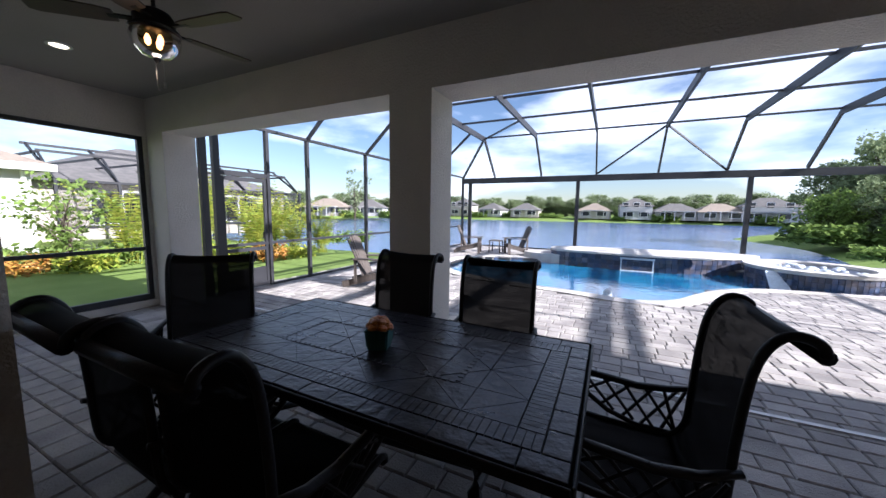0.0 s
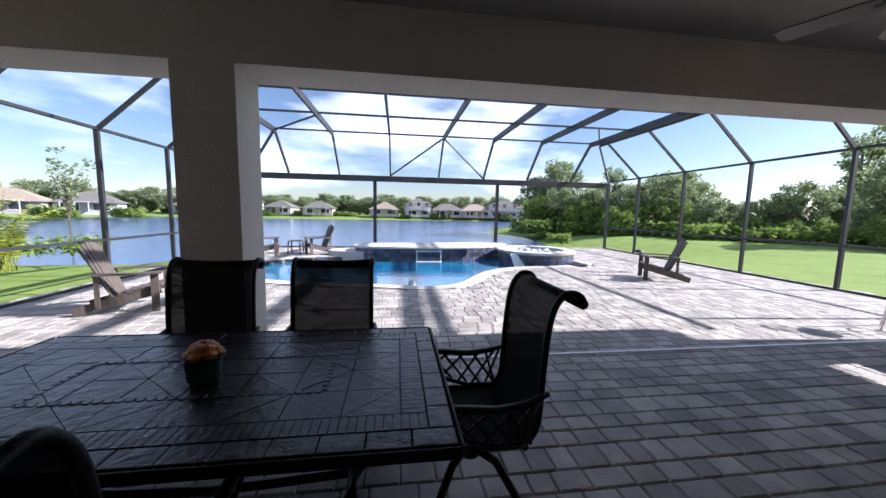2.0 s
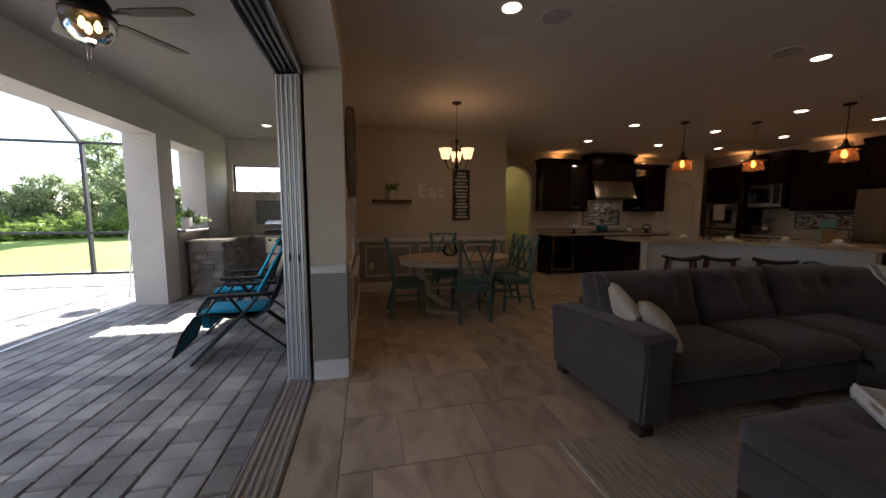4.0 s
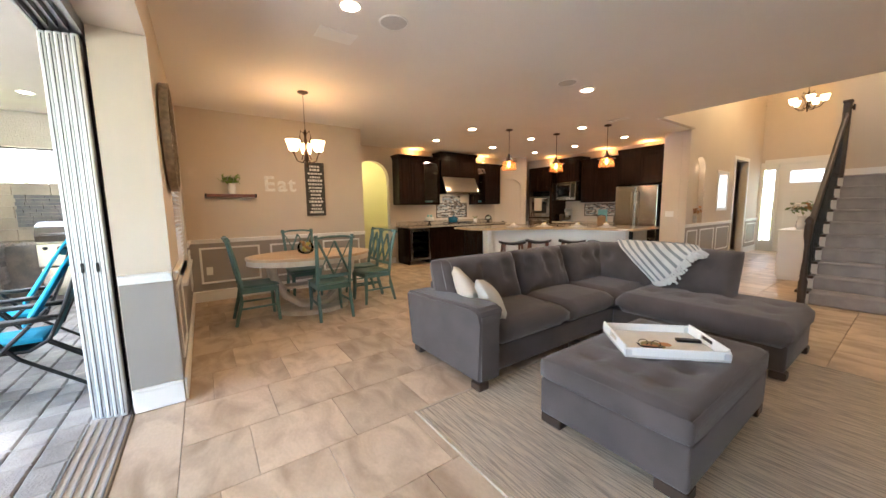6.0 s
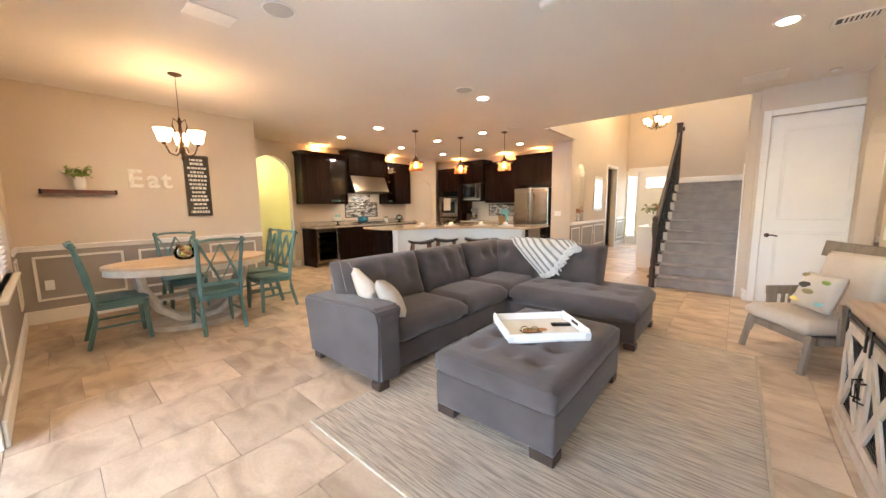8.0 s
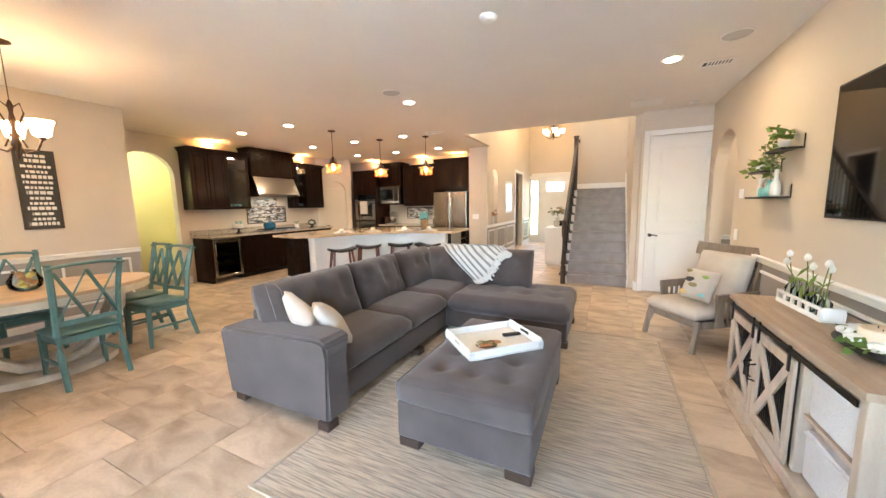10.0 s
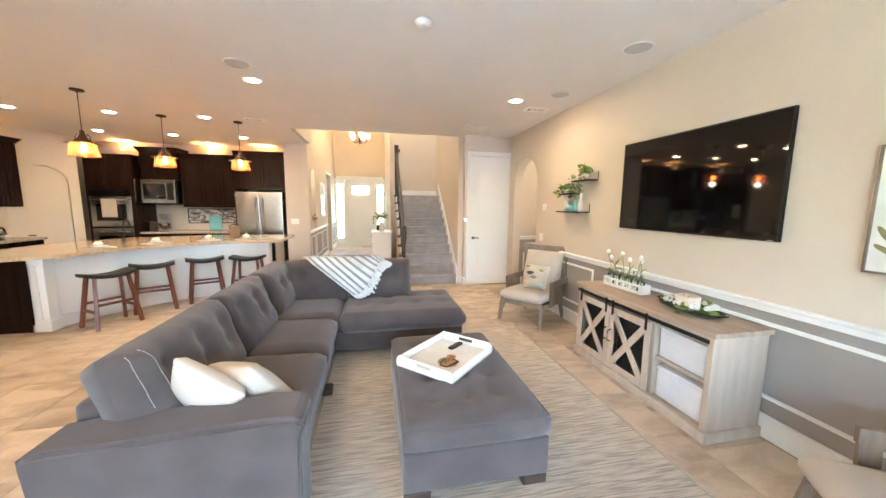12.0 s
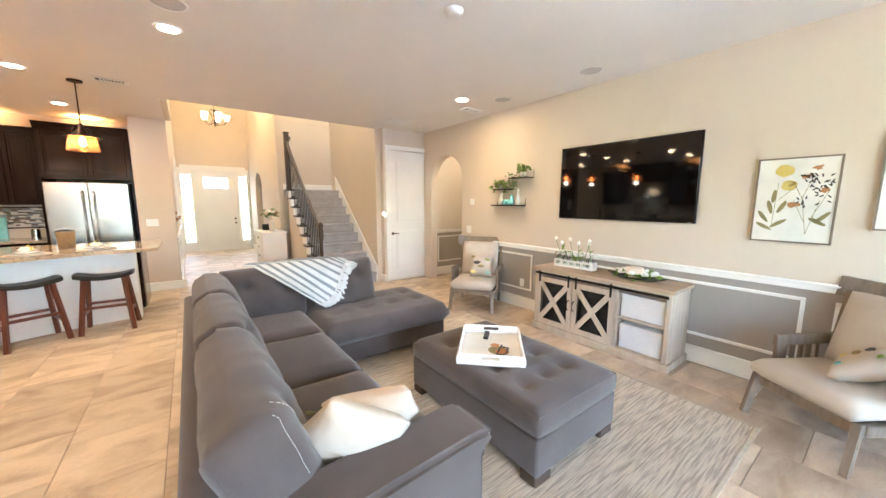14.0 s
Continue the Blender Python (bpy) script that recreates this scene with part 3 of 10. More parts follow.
def arch_fill(y0, y1, z0, z1, x0, x1, n=14):
    """The two spandrels that turn the top of an opening along y into a round arch."""
    bm = bmesh.new()
    c, r = (y0 + y1) / 2, (y1 - y0) / 2
    for i in range(n):
        a, b = math.pi * i / n, math.pi * (i + 1) / n
        ya, yb = c - r * math.cos(a), c - r * math.cos(b)
        za, zb = z0 + (z1 - z0) * math.sin(a), z0 + (z1 - z0) * math.sin(b)
        v = [bm.verts.new(p) for p in ((x0, ya, za), (x0, yb, zb), (x0, yb, z1), (x0, ya, z1), (x1, ya, za), (x1, yb, zb), (x1, yb, z1), (x1, ya, z1))]
        for q in ((0, 1, 2, 3), (4, 7, 6, 5), (0, 4, 5, 1), (3, 2, 6, 7)):
            try:
                bm.faces.new([v[k] for k in q])
            except ValueError:
                pass
    bmesh.ops.recalc_face_normals(bm, faces=bm.faces)
    return bm


CEIL = 2.83
# ---- structure: the house ----
built("floor", boxes((-1.4, 9.6, -13.5, 0.28, -0.20, -0.012)), "grout", "grout bed under the indoor tiles")
# living room and dining walls
wall_x("wall_west", -0.14, 0.0, -5.28, 0.282, CEIL, (), "wall", "beige wall above a taupe wainscot")
wall_x("wall_arch", -0.14, 0.0, -6.55, -5.28, CEIL, ((-6.30, -5.38, 0.0, 2.34),), "wall", "beige wall pier with an arched opening")
built("wall_arch_head", arch_fill(-6.30, -5.38, 1.88, 2.34, -0.14, 0.0), "wall", "round head of the hall arch")
wall_y("wall_south_closet", -6.68, -6.55, -1.4, 0.89, CEIL, ((-0.12, 0.78, 0.0, 2.46),), "wall", "beige wall with a tall white door")
wall_x("wall_hall", -1.4, -1.28, -6.55, -4.6, CEIL)
wall_y("wall_hall_end", -4.6, -4.48, -1.4, -0.14, CEIL)
OPEN_L, OPEN_R, HEAD = 0.03, 4.12, 2.46
wall_y("wall_north", 0.0, 0.28, 0.0, 7.48, CEIL, ((OPEN_L, OPEN_R, 0.0, HEAD), (4.98, 6.72, 0.72, 2.42)), "wall", "beige wall with the wide slider opening")
wall_y("wall_north_outer", 0.284, 0.50, -4.65, 10.3, 3.0, ((OPEN_L - 0.17, OPEN_R + 0.55, 0.0, HEAD), (4.98, 6.72, 0.72, 2.42)), "stucco", "painted stucco wall of the house", z0=-0.1)
wall_x("wall_dining", 7.33, 7.48, -2.72, 0.0, CEIL, (), "wall", "beige dining wall above a taupe wainscot")
wall_y("wall_dining_return", -2.72, -2.58, 7.48, 9.6, CEIL)
wall_x("wall_kitchen_east", 8.80, 8.94, -9.2, -2.72, CEIL, ((-4.00, -3.12, 0.0, 2.50),), "wall", "beige kitchen wall with an arched doorway")
built("wall_kitchen_arch_head", arch_fill(-4.00, -3.12, 2.06, 2.50, 8.80, 8.94), "wall", "round head of the doorway")
wall_y("wall_kitchen_south", -9.20, -9.06, 4.12, 8.80, CEIL)
wall_x("wall_utility", 10.2, 10.3, -6.0, -2.4, CEIL, (), "yellowroom", "yellow utility room wall")
wall_y("wall_utility_side", -4.9, -4.8, 8.94, 10.2, CEIL, (), "yellowroom", "yellow utility room wall")
built("floor_utility", boxes((9.6, 10.3, -6.0, -2.4, -0.2, -0.005)), "tile_far", "tiles of the utility room")
# foyer
wall_x("wall_foyer_pier", 3.98, 4.12, -13.4, -8.27, 5.6, ((-12.1, -11.1, 0.0, 2.45), (-9.15, -8.62, 0.95, 2.35)), "wall", "two-storey foyer wall with a niche and a doorway")
wall_y("wall_kitchen_pier", -8.40, -8.262, 4.12, 4.45, CEIL)
wall_x("wall_foyer_upper", 3.90, 3.98, -8.27, -6.84, 5.6, (), "wall", "upper foyer wall over the kitchen edge", z0=2.83)
wall_y("wall_foyer_upper_north", -6.84, -6.74, 0.83, 3.98, 5.6, (), "wall", "upper foyer wall", z0=3.1)
FRONT = -13.35
wall_y("wall_front", FRONT - 0.15, FRONT, 0.9, 4.12, 5.6, ((2.17, 3.98, 0.0, 2.48),), "wall", "two-storey wall round the front door")
wall_x("wall_stair", 0.85, 0.98, -13.4, -6.68, 5.6, (), "wall", "beige wall beside the stairs")
wall_y("wall_landing", -9.22, -9.10, 0.98, 2.06, 5.6, (), "wall", "beige wall behind the stair landing")
wall_x("wall_foyer_west", 2.06, 2.16, -13.35, -9.10, 5.6, ((-12.2, -11.2, 0.0, 2.3),), "wall", "foyer wall with an arched recess")
built("wall_foyer_arch_head", arch_fill(-12.2, -11.2, 1.9, 2.3, 2.06, 2.16), "wall", "round head of the foyer recess")
built("wall_study", boxes((4.12, 6.2, -13.4, -13.3, 0, CEIL), (6.2, 6.3, -13.4, -9.2, 0, CEIL), (1.0, 2.06, -12.4, -12.3, 0, 2.6), (1.0, 2.06, -11.1, -11.0, 0, 2.6)), "wall", "walls of the rooms off the foyer")
built("ceiling", boxes((-1.4, 10.3, -6.74, 0.0, CEIL, CEIL + 0.25), (3.98, 10.3, -8.26, -6.74, CEIL, CEIL + 0.25), (4.05, 10.3, -9.2, -8.26, CEIL, CEIL + 0.25), (-1.4, 0.85, -6.9, -6.74, CEIL, CEIL + 0.25), (4.12, 6.3, -13.4, -9.2, CEIL, CEIL + 0.2)), "ceil", "off-white textured ceiling")
built("ceiling_foyer", boxes((0.85, 4.12, -13.5, -6.74, 5.6, 5.75)), "ceil", "high foyer ceiling")
# pantry corner: a diagonal wall with an arched door recess
PD0, PD1 = Vector((8.80, -7.55, 0)), Vector((8.22, -8.30, 0))
pw = (PD1 - PD0).length
bm = boxes((0, 0.14, 0, 0.1, 0, CEIL), (0.80, pw, 0, 0.1, 0, CEIL), (0.14, 0.80, 0, 0.1, 2.2, CEIL), (0.14, 0.80, 0.075, 0.1, 0, 2.2))
built("wall_pantry", move(bm, Matrix.Translation(PD0) @ Matrix.Rotation(math.atan2(PD1.y - PD0.y, PD1.x - PD0.x), 4, "Z")), "wall", "diagonal pantry wall with a door recess")

pantry = Matrix.Translation(PD0) @ Matrix.Rotation(math.atan2(PD1.y - PD0.y, PD1.x - PD0.x), 4, "Z")
built("wall_pantry_arch_head", move(arch_fill(-0.80, -0.14, 1.90, 2.2, 0.0, 0.073), pantry @ Matrix.Rotation(radians(90), 4, "Z")), "wall", "round head of the pantry recess")

# patio shell
PCEIL, PX0, PX1, BEAM0, BEAM1, OPENZ = 3.0, -4.50, 9.70, 2.80, 3.22, 2.512
built("patio_ceiling", boxes((PX0 - 0.3, PX1 + 0.4, 0.28, 3.45, PCEIL, PCEIL + 0.2)), "soffit", "painted patio ceiling, colour darkened to deepen its shade")
built("patio_roof", boxes((PX0 - 0.8, 10.35, -6.0, 3.55, PCEIL + 0.2, PCEIL + 0.42)), "roof", "roof edge over the patio")
cols = [(PX0, -4.08), (-0.28, 0.152), (7.13, 7.52), (8.62, PX1)]
wall_y("wall_patio_beam", BEAM0, BEAM1, PX0, PX1, PCEIL, (), "stucco", "stucco beam over the patio columns", z0=OPENZ)
for a, b in cols:
    built("patio_column", boxes((a, b, BEAM0, BEAM1, 0.0, OPENZ)), "stucco", "square painted stucco column")
wall_x("wall_patio_east", PX1, PX1 + 0.2, 0.5, BEAM1, PCEIL, ((1.30, 2.70, 1.87, 2.44),), "stucco", "stucco wall with a high window opening")
wall_x("wall_patio_west", PX0 - 0.2, PX0, 0.5, BEAM1, PCEIL, ((0.7, 2.76, 0.10, 2.48),), "stucco", "stucco wall with a screened opening")
# exterior shell that closes the house
built("wall_outer_shell", boxes((9.4, 9.6, -13.5, -9.3, 0, 3.0), (-1.6, -1.42, -13.5, 0.28, 0, 3.0), (-1.4, 0.85, -13.5, -13.4, 0, 3.0)), "stucco", "plain outer walls of the house")

# Added pieces behind and round the doors that keep outside light from leaking in.
built("wall_closet_blocker", boxes((-1.28, 0.85, -6.9, -6.8, 0, CEIL)), "wall", "unseen wall added to block light behind the closet door")
built("front_door_gap_fill", boxes((2.53, 3.59, -13.49, -13.46, 0, 2.44), (2.53, 3.59, -13.38, -13.355, 2.402, 2.44), (2.53, 3.59, -13.44, -13.34, 0.0, 0.009)), "white", "white backing and strips added to block light round the front door")
built("closet_door_gap_fill", boxes((-0.12, 0.78, -6.62, -6.60, 2.441, 2.46)), "white", "white strip added to block light over the closet door")

# ---- trim: baseboards, chair rails, wainscot frames ----
def trim_run(name, a, b, z0, z1, depth, side, material="white", lip=0.0):
    """A moulding along the wall line a-b (plan points); side is the way it stands out."""
    (xa, ya), (xb, yb), (sx, sy) = a, b, side
    bm = boxes((min(xa, xb, xa + sx * depth, xb + sx * depth), max(xa, xb, xa + sx * depth, xb + sx * depth),
                min(ya, yb, ya + sy * depth, yb + sy * depth), max(ya, yb, ya + sy * depth, yb + sy * depth), z0, z1), bevel=0.004)
    if lip:
        d = depth + lip
        bm_box(bm, min(xa, xb, xa + sx * d, xb + sx * d), max(xa, xb, xa + sx * d, xb + sx * d), min(ya, yb, ya + sy * d, yb + sy * d),
               max(ya, yb, ya + sy * d, yb + sy * d), z1 - 0.026, z1 - 0.002, 0.006)
    return built(name, bm, material)


def wainscot(a, b, side, panels, rail=0.945):
    """Taupe field, baseboard, chair rail and applied picture frames on the wall line a-b."""
    (xa, ya), (xb, yb), (sx, sy) = a, b, side
    trim_run("wainscot_field", a, b, 0.0, rail - 0.01, 0.004, side, "wains")
    off = (sx * 0.004, sy * 0.004)
    a2, b2 = (xa + off[0], ya + off[1]), (xb + off[0], yb + off[1])
    trim_run("baseboard", a2, b2, 0.0, 0.165, 0.016, side, lip=0.006)
    trim_run("chair_rail", a2, b2, rail - 0.065, rail, 0.020, side, lip=0.014)
    L = Vector((xb - xa, yb - ya, 0))
    u = L.normalized()
    for s0, s1 in panels:
        z0, z1, w = 0.27, rail - 0.13, 0.028
        fr = bmesh.new()
        for p0, p1, q0, q1 in ((s0, s1, z0, z0 + w), (s0, s1, z1 - w, z1), (s0, s0 + w, z0 + w, z1 - w), (s1 - w, s1, z0 + w, z1 - w)):
            P, Q = Vector((xa, ya, 0)) + u * p0, Vector((xa, ya, 0)) + u * p1
            e0, e1 = (sx * 0.004, sy * 0.004), (sx * 0.018, sy * 0.018)
            xs, ys = (P.x + e0[0], Q.x + e0[0], P.x + e1[0], Q.x + e1[0]), (P.y + e0[1], Q.y + e0[1], P.y + e1[1], Q.y + e1[1])
            bm_box(fr, min(xs), max(xs), min(ys), max(ys), q0, q1, 0.005)
        built("wainscot_frame", fr, "white")


wainscot((0, -5.36), (0, 0.0), (1, 0), [(0.10, 0.44), (0.60, 1.53), (1.88, 4.15), (4.30, 5.26)], 0.92)
wainscot((-1.28, -6.55), (-0.20, -6.55), (0, 1), [(0.25, 0.95)])
wainscot((7.33, -2.72), (7.33, 0.0), (-1, 0), [(0.12, 0.80), (0.95, 1.65), (1.80, 2.60)])
wainscot((OPEN_R, 0.0), (4.93, 0.0), (0, -1), [(0.12, 0.70)])
wainscot((6.77, 0.0), (7.32, 0.0), (0, -1), [(0.08, 0.48)])
trim_run("wainscot_field", (4.93, 0.0), (6.77, 0.0), 0.0, 0.70, 0.004, (0, -1), "wains")
trim_run("baseboard", (4.93, -0.004), (6.77, -0.004), 0.0, 0.165, 0.016, (0, -1), lip=0.006)
wainscot((3.98, -11.05), (3.98, -8.27), (-1, 0), [(0.12, 1.0), (1.15, 2.0), (2.15, 2.7)])
wainscot((3.98, -13.35), (3.98, -12.2), (-1, 0), [(0.12, 1.0)])
wainscot((OPEN_R, 0.0), (OPEN_R, 0.275), (-1, 0), [])
for a, b, s in (((0.86, -6.55), (0.89, -6.55), (0, 1)), ((0.89, -6.68), (0.89, -6.55), (1, 0)), ((3.98, -8.262), (4.45, -8.262), (0, 1)), ((8.80, -3.12), (8.80, -2.75), (-1, 0)),
                ((8.80, -4.12), (8.80, -4.00), (-1, 0)), ((2.16, -13.35), (2.16, -12.2), (1, 0)), ((2.16, -11.2), (2.16, -9.45), (1, 0)), ((3.905, -8.27), (3.98, -8.27), (0, 1))):
    trim_run("baseboard", a, b, 0.0, 0.145, 0.016, s, lip=0.006)


# ---- doors ----
def casing(name, x0, x1, y, z1, side, w=0.075):
    """A door casing on a wall that runs along x."""
    ya, yb = sorted((y, y + side * 0.02))
    return built(name, boxes((x0 - w, x0, ya, yb, 0, z1 + w), (x1, x1 + w, ya, yb, 0, z1 + w), (x0, x1, ya, yb, z1, z1 + w), bevel=0.004), "white")


casing("door_trim", -0.12, 0.78, -6.55, 2.46, 1)


def panel_door(name, label, w, h, rows, material="white", knob="oilbronze"):
    """A panelled door leaf, hinged at x=0, in the plane y=0; rows are (x0,x1,z0,z1) of its raised panels."""
    d = thing(name, label, "door")
    d["kind"] = "structure"
    part("leaf", boxes((0, w, -0.022, 0.016, 0.008, h), bevel=0.002), material, d)
    for r in rows:
        bm = boxes((r[0] + 0.03, r[1] - 0.03, 0.016, 0.024, r[2] + 0.03, r[3] - 0.03), bevel=0.006)
        for q in ((r[0], r[1], r[2], r[2] + 0.014), (r[0], r[1], r[3] - 0.014, r[3]), (r[0], r[0] + 0.014, r[2] + 0.014, r[3] - 0.014), (r[1] - 0.014, r[1], r[2] + 0.014, r[3] - 0.014)):
            bm_box(bm, q[0], q[1], 0.016, 0.022, q[2], q[3], 0.003)
        part("panel", bm, material, d)
    return d


closet = panel_door("door_closet", "tall white two-panel arched interior door, closed", 0.885, 2.44, [(0.13, 0.755, 0.22, 0.98), (0.13, 0.755, 1.12, 2.28)])
closet.matrix_basis = pose(-0.112, -6.572, 0, 0, 0, 0)
part("door_handle", join(tube([(0, 0, 0), (0, 0.05, 0), (-0.001, 0.055, 0)], 0.012), tube([(0, 0.05, 0), (-0.05, 0.052, 0.006), (-0.10, 0.048, -0.006)], 0.009), move(turned([(0.028, 0), (0.026, 0.008)], 16), pose(0, 0.0, 0, -90))), "oilbronze", closet, "black lever handle", at=pose(0.825, 0.018, 0.92), smooth=True)
for z in (0.25, 0.95, 1.55, 2.2):
    part("hinge", boxes((-0.012, 0.012, 0.012, 0.026, z, z + 0.10), bevel=0.003), "black", closet, "dark hinge")
fx0 = 2.53
front = panel_door("door_front", "white front door with a clear window in its upper part, closed", 1.06, 2.40, [(0.14, 0.92, 0.22, 1.72)])
front.matrix_basis = pose(fx0, FRONT - 0.05, 0)
part("window_light", boxes((0.22, 0.84, 0.018, 0.026, 1.90, 2.22)), "frost", front, "bright divided door window")
part("window_bars", boxes((0.20, 0.86, 0.026, 0.034, 1.88, 1.90), (0.20, 0.86, 0.026, 0.034, 2.22, 2.24), *[(x, x + 0.015, 0.026, 0.034, 1.90, 2.22) for x in (0.205, 0.42, 0.62, 0.84)]), "white", front)
part("lock", move(join(turned([(0.03, 0), (0.028, 0.02), (0.02, 0.05)], 14), move(turned([(0.028, 0), (0.026, 0.02)], 14), pose(0, 0.13, 0))), pose(0.08, 0.018, 0.98, -90)), "black", front, "black knob and deadbolt")
built("front_door_frame", boxes((2.17, 2.25, FRONT - 0.1, FRONT + 0.02, 0, 2.48), (2.45, 2.53, FRONT - 0.1, FRONT + 0.02, 0, 2.44), (3.59, 3.67, FRONT - 0.1, FRONT + 0.02, 0, 2.44),
      (3.90, 3.98, FRONT - 0.1, FRONT + 0.02, 0, 2.48), (2.25, 3.90, FRONT - 0.1, FRONT + 0.02, 2.44, 2.56), (2.25, 2.45, FRONT - 0.1, FRONT, 0, 0.30), (3.67, 3.90, FRONT - 0.1, FRONT, 0, 0.30),
      (2.25, 2.45, FRONT - 0.1, FRONT, 2.28, 2.44), (3.67, 3.90, FRONT - 0.1, FRONT, 2.28, 2.44), bevel=0.003), "white", "white frame with two sidelights")
# Sidelight panes glow by themselves to look daylit.
for i, x in enumerate((2.27, 3.69)):
    built(f"window_sidelight_{i + 1}", boxes((x, x + 0.17, FRONT - 0.06, FRONT - 0.05, 0.30, 2.28)), "frost", "bright sidelight beside the front door")
# french door of the study stands open into the foyer wall's opening
study = thing("door_study", "white french door with glass panes, standing open", "door", (4.05, -11.12, 0), -62)
study["kind"] = "structure"
part("leaf", boxes((0, 0.10, -0.02, 0.02, 0.01, 2.42), (0.82, 0.92, -0.02, 0.02, 0.01, 2.42), (0.10, 0.82, -0.02, 0.02, 0.01, 0.25), (0.10, 0.82, -0.02, 0.02, 2.30, 2.42),
     *[(0.10, 0.82, -0.012, 0.012, z, z + 0.02) for z in (0.66, 1.07, 1.48, 1.89)], *[(x, x + 0.02, -0.013, 0.013, 0.25, 2.30) for x in (0.33, 0.57)], bevel=0.002), "white", study)
part("pane", boxes((0.10, 0.82, -0.003, 0.003, 0.25, 2.30)), "glass", study)
part("hinges", boxes(*[(-0.02, 0.01, -0.03, 0.0, z, z + 0.10) for z in (0.2, 0.9, 1.6, 2.2)]), "black", study, "black hinges")
built("study_casing", boxes((3.96, 3.98, -12.18, -12.1, 0, 2.53), (3.96, 3.98, -11.1, -11.02, 0, 2.53), (3.96, 3.98, -12.1, -11.1, 2.45, 2.53), bevel=0.003), "white")

# ---- sliding door: head track, floor track, stacked panels ----
built("slider_head", boxes((OPEN_L, OPEN_R + 0.5, 0.285, 0.30, HEAD - 0.07, HEAD), (OPEN_L, OPEN_R + 0.5, 0.47, 0.485, HEAD - 0.07, HEAD), (OPEN_L, OPEN_R + 0.5, 0.30, 0.47, HEAD - 0.02, HEAD),
      *[(OPEN_L, OPEN_R, 0.305 + 0.04 * i, 0.312 + 0.04 * i, HEAD - 0.06, HEAD - 0.02) for i in range(5)]), "track", "aluminium head track")
built("slider_sill", boxes((OPEN_L, OPEN_R + 0.5, 0.28, 0.50, -0.06, -0.006), *[(OPEN_L, OPEN_R, 0.29 + 0.04 * i, 0.298 + 0.04 * i, -0.006, 0.012) for i in range(6)]), "track", "ribbed aluminium floor track")
for i in range(5):
    y = 0.305 + 0.036 * i
    d = thing("sliding_door_panel", "silver aluminium sliding glass door panel stacked open", "sliding door", (OPEN_R - 0.02, y, 0), 0, "stacked sliding door panels")
    x0 = 0.012 * i
    part("stile", boxes((x0, x0 + 0.07, 0, 0.0335, 0.012, HEAD - 0.072), bevel=0.006), "alu", d)
    part("groove", boxes((x0 - 0.003, x0, 0.014, 0.018, 0.03, HEAD - 0.09)), "bronze", d)
    part("far_stile", boxes((0.46, 0.52, 0, 0.028, 0.012, HEAD - 0.072), bevel=0.004), "alu", d)
    part("rails", boxes((x0 + 0.07, 0.46, 0, 0.028, 0.012, 0.10), (x0 + 0.07, 0.46, 0, 0.028, HEAD - 0.16, HEAD - 0.072)), "alu", d)
    part("pane", boxes((x0 + 0.07, 0.46, 0.011, 0.017, 0.10, HEAD - 0.16)), "glass", d)
    if i in (1, 3):
        part("lock", boxes((x0 - 0.012, x0 - 0.004, 0.006, 0.022, 0.98, 1.04), bevel=0.003), "black", d)

# ---- dining window with blinds ----
built("window_1", boxes((4.98, 5.04, 0.10, 0.18, 0.72, 2.42), (6.66, 6.72, 0.10, 0.18, 0.72, 2.42), (5.04, 6.66, 0.10, 0.18, 0.72, 0.78), (5.04, 6.66, 0.10, 0.18, 2.36, 2.42), (5.82, 5.88, 0.10, 0.18, 0.78, 2.36)), "white", "white dining window frame")
built("window_sill", boxes((4.92, 6.78, -0.05, 0.28, 0.69, 0.72), bevel=0.005), "white", "white window sill")
for a, b in ((5.04, 5.82), (5.88, 6.66)):
    pn = built("pane", boxes((a, b, 0.135, 0.141, 0.78, 2.36)), "glass")
    pn.visible_shadow = False
blind = thing("window_blind", "white horizontal slat blind, lowered over the dining window", "blind")
part("head", boxes((5.0, 6.70, 0.02, 0.08, 2.34, 2.41), bevel=0.004), "blind", blind)
sl = bmesh.new()
for k in range(32):
    bm_box(sl, 5.0, 6.70, 0.022, 0.070, 0.76 + 0.049 * k, 0.7635 + 0.049 * k)
part("slats", sl, "blind", blind)
part("cords", boxes(*[(x, x + 0.004, 0.018, 0.021, 0.75, 2.35) for x in (5.25, 5.85, 6.45)]), "blind", blind)

# ---- stairs ----
SX0, SX1, RISE, RUN = 0.98, 2.02, 0.177, 0.208
sy = -6.72
for k in range(10):
    z, y = RISE * (k + 1), sy - RUN * k
    st = built("stair_step", join(boxes((SX0, SX1 - 0.06, y - RUN, y, z - RISE, z - 0.004), (SX0, SX1 - 0.06, y - RUN, y + 0.034, z - 0.032, z), bevel=0.012)), "carpet", "grey carpeted stair step")
    built("stair_riser_end", boxes((SX1 - 0.06, SX1 + 0.02, y - RUN, y - 0.004, z - RISE, z - 0.035)), "white", "white riser end")
    built("stair_tread_end", boxes((SX1 - 0.06, SX1 + 0.075, y - RUN, y + 0.03, z - 0.035, z + 0.002), bevel=0.006), "darkleg", "dark wood tread end")
    if k:
        built("stair_body", boxes((SX0, SX1 + 0.015, y - RUN + 0.002, y - 0.002, 0.0, z - RISE - 0.002)), "wall")
ly = sy - 10 * RUN
built("stair_landing", boxes((SX0, 2.06, -9.10, ly, 1.60, 1.77)), "carpet", "grey carpeted landing")
built("stair_landing_riser", boxes((SX0, SX1, ly - 0.01, ly, 1.77, 1.772)), "carpet")
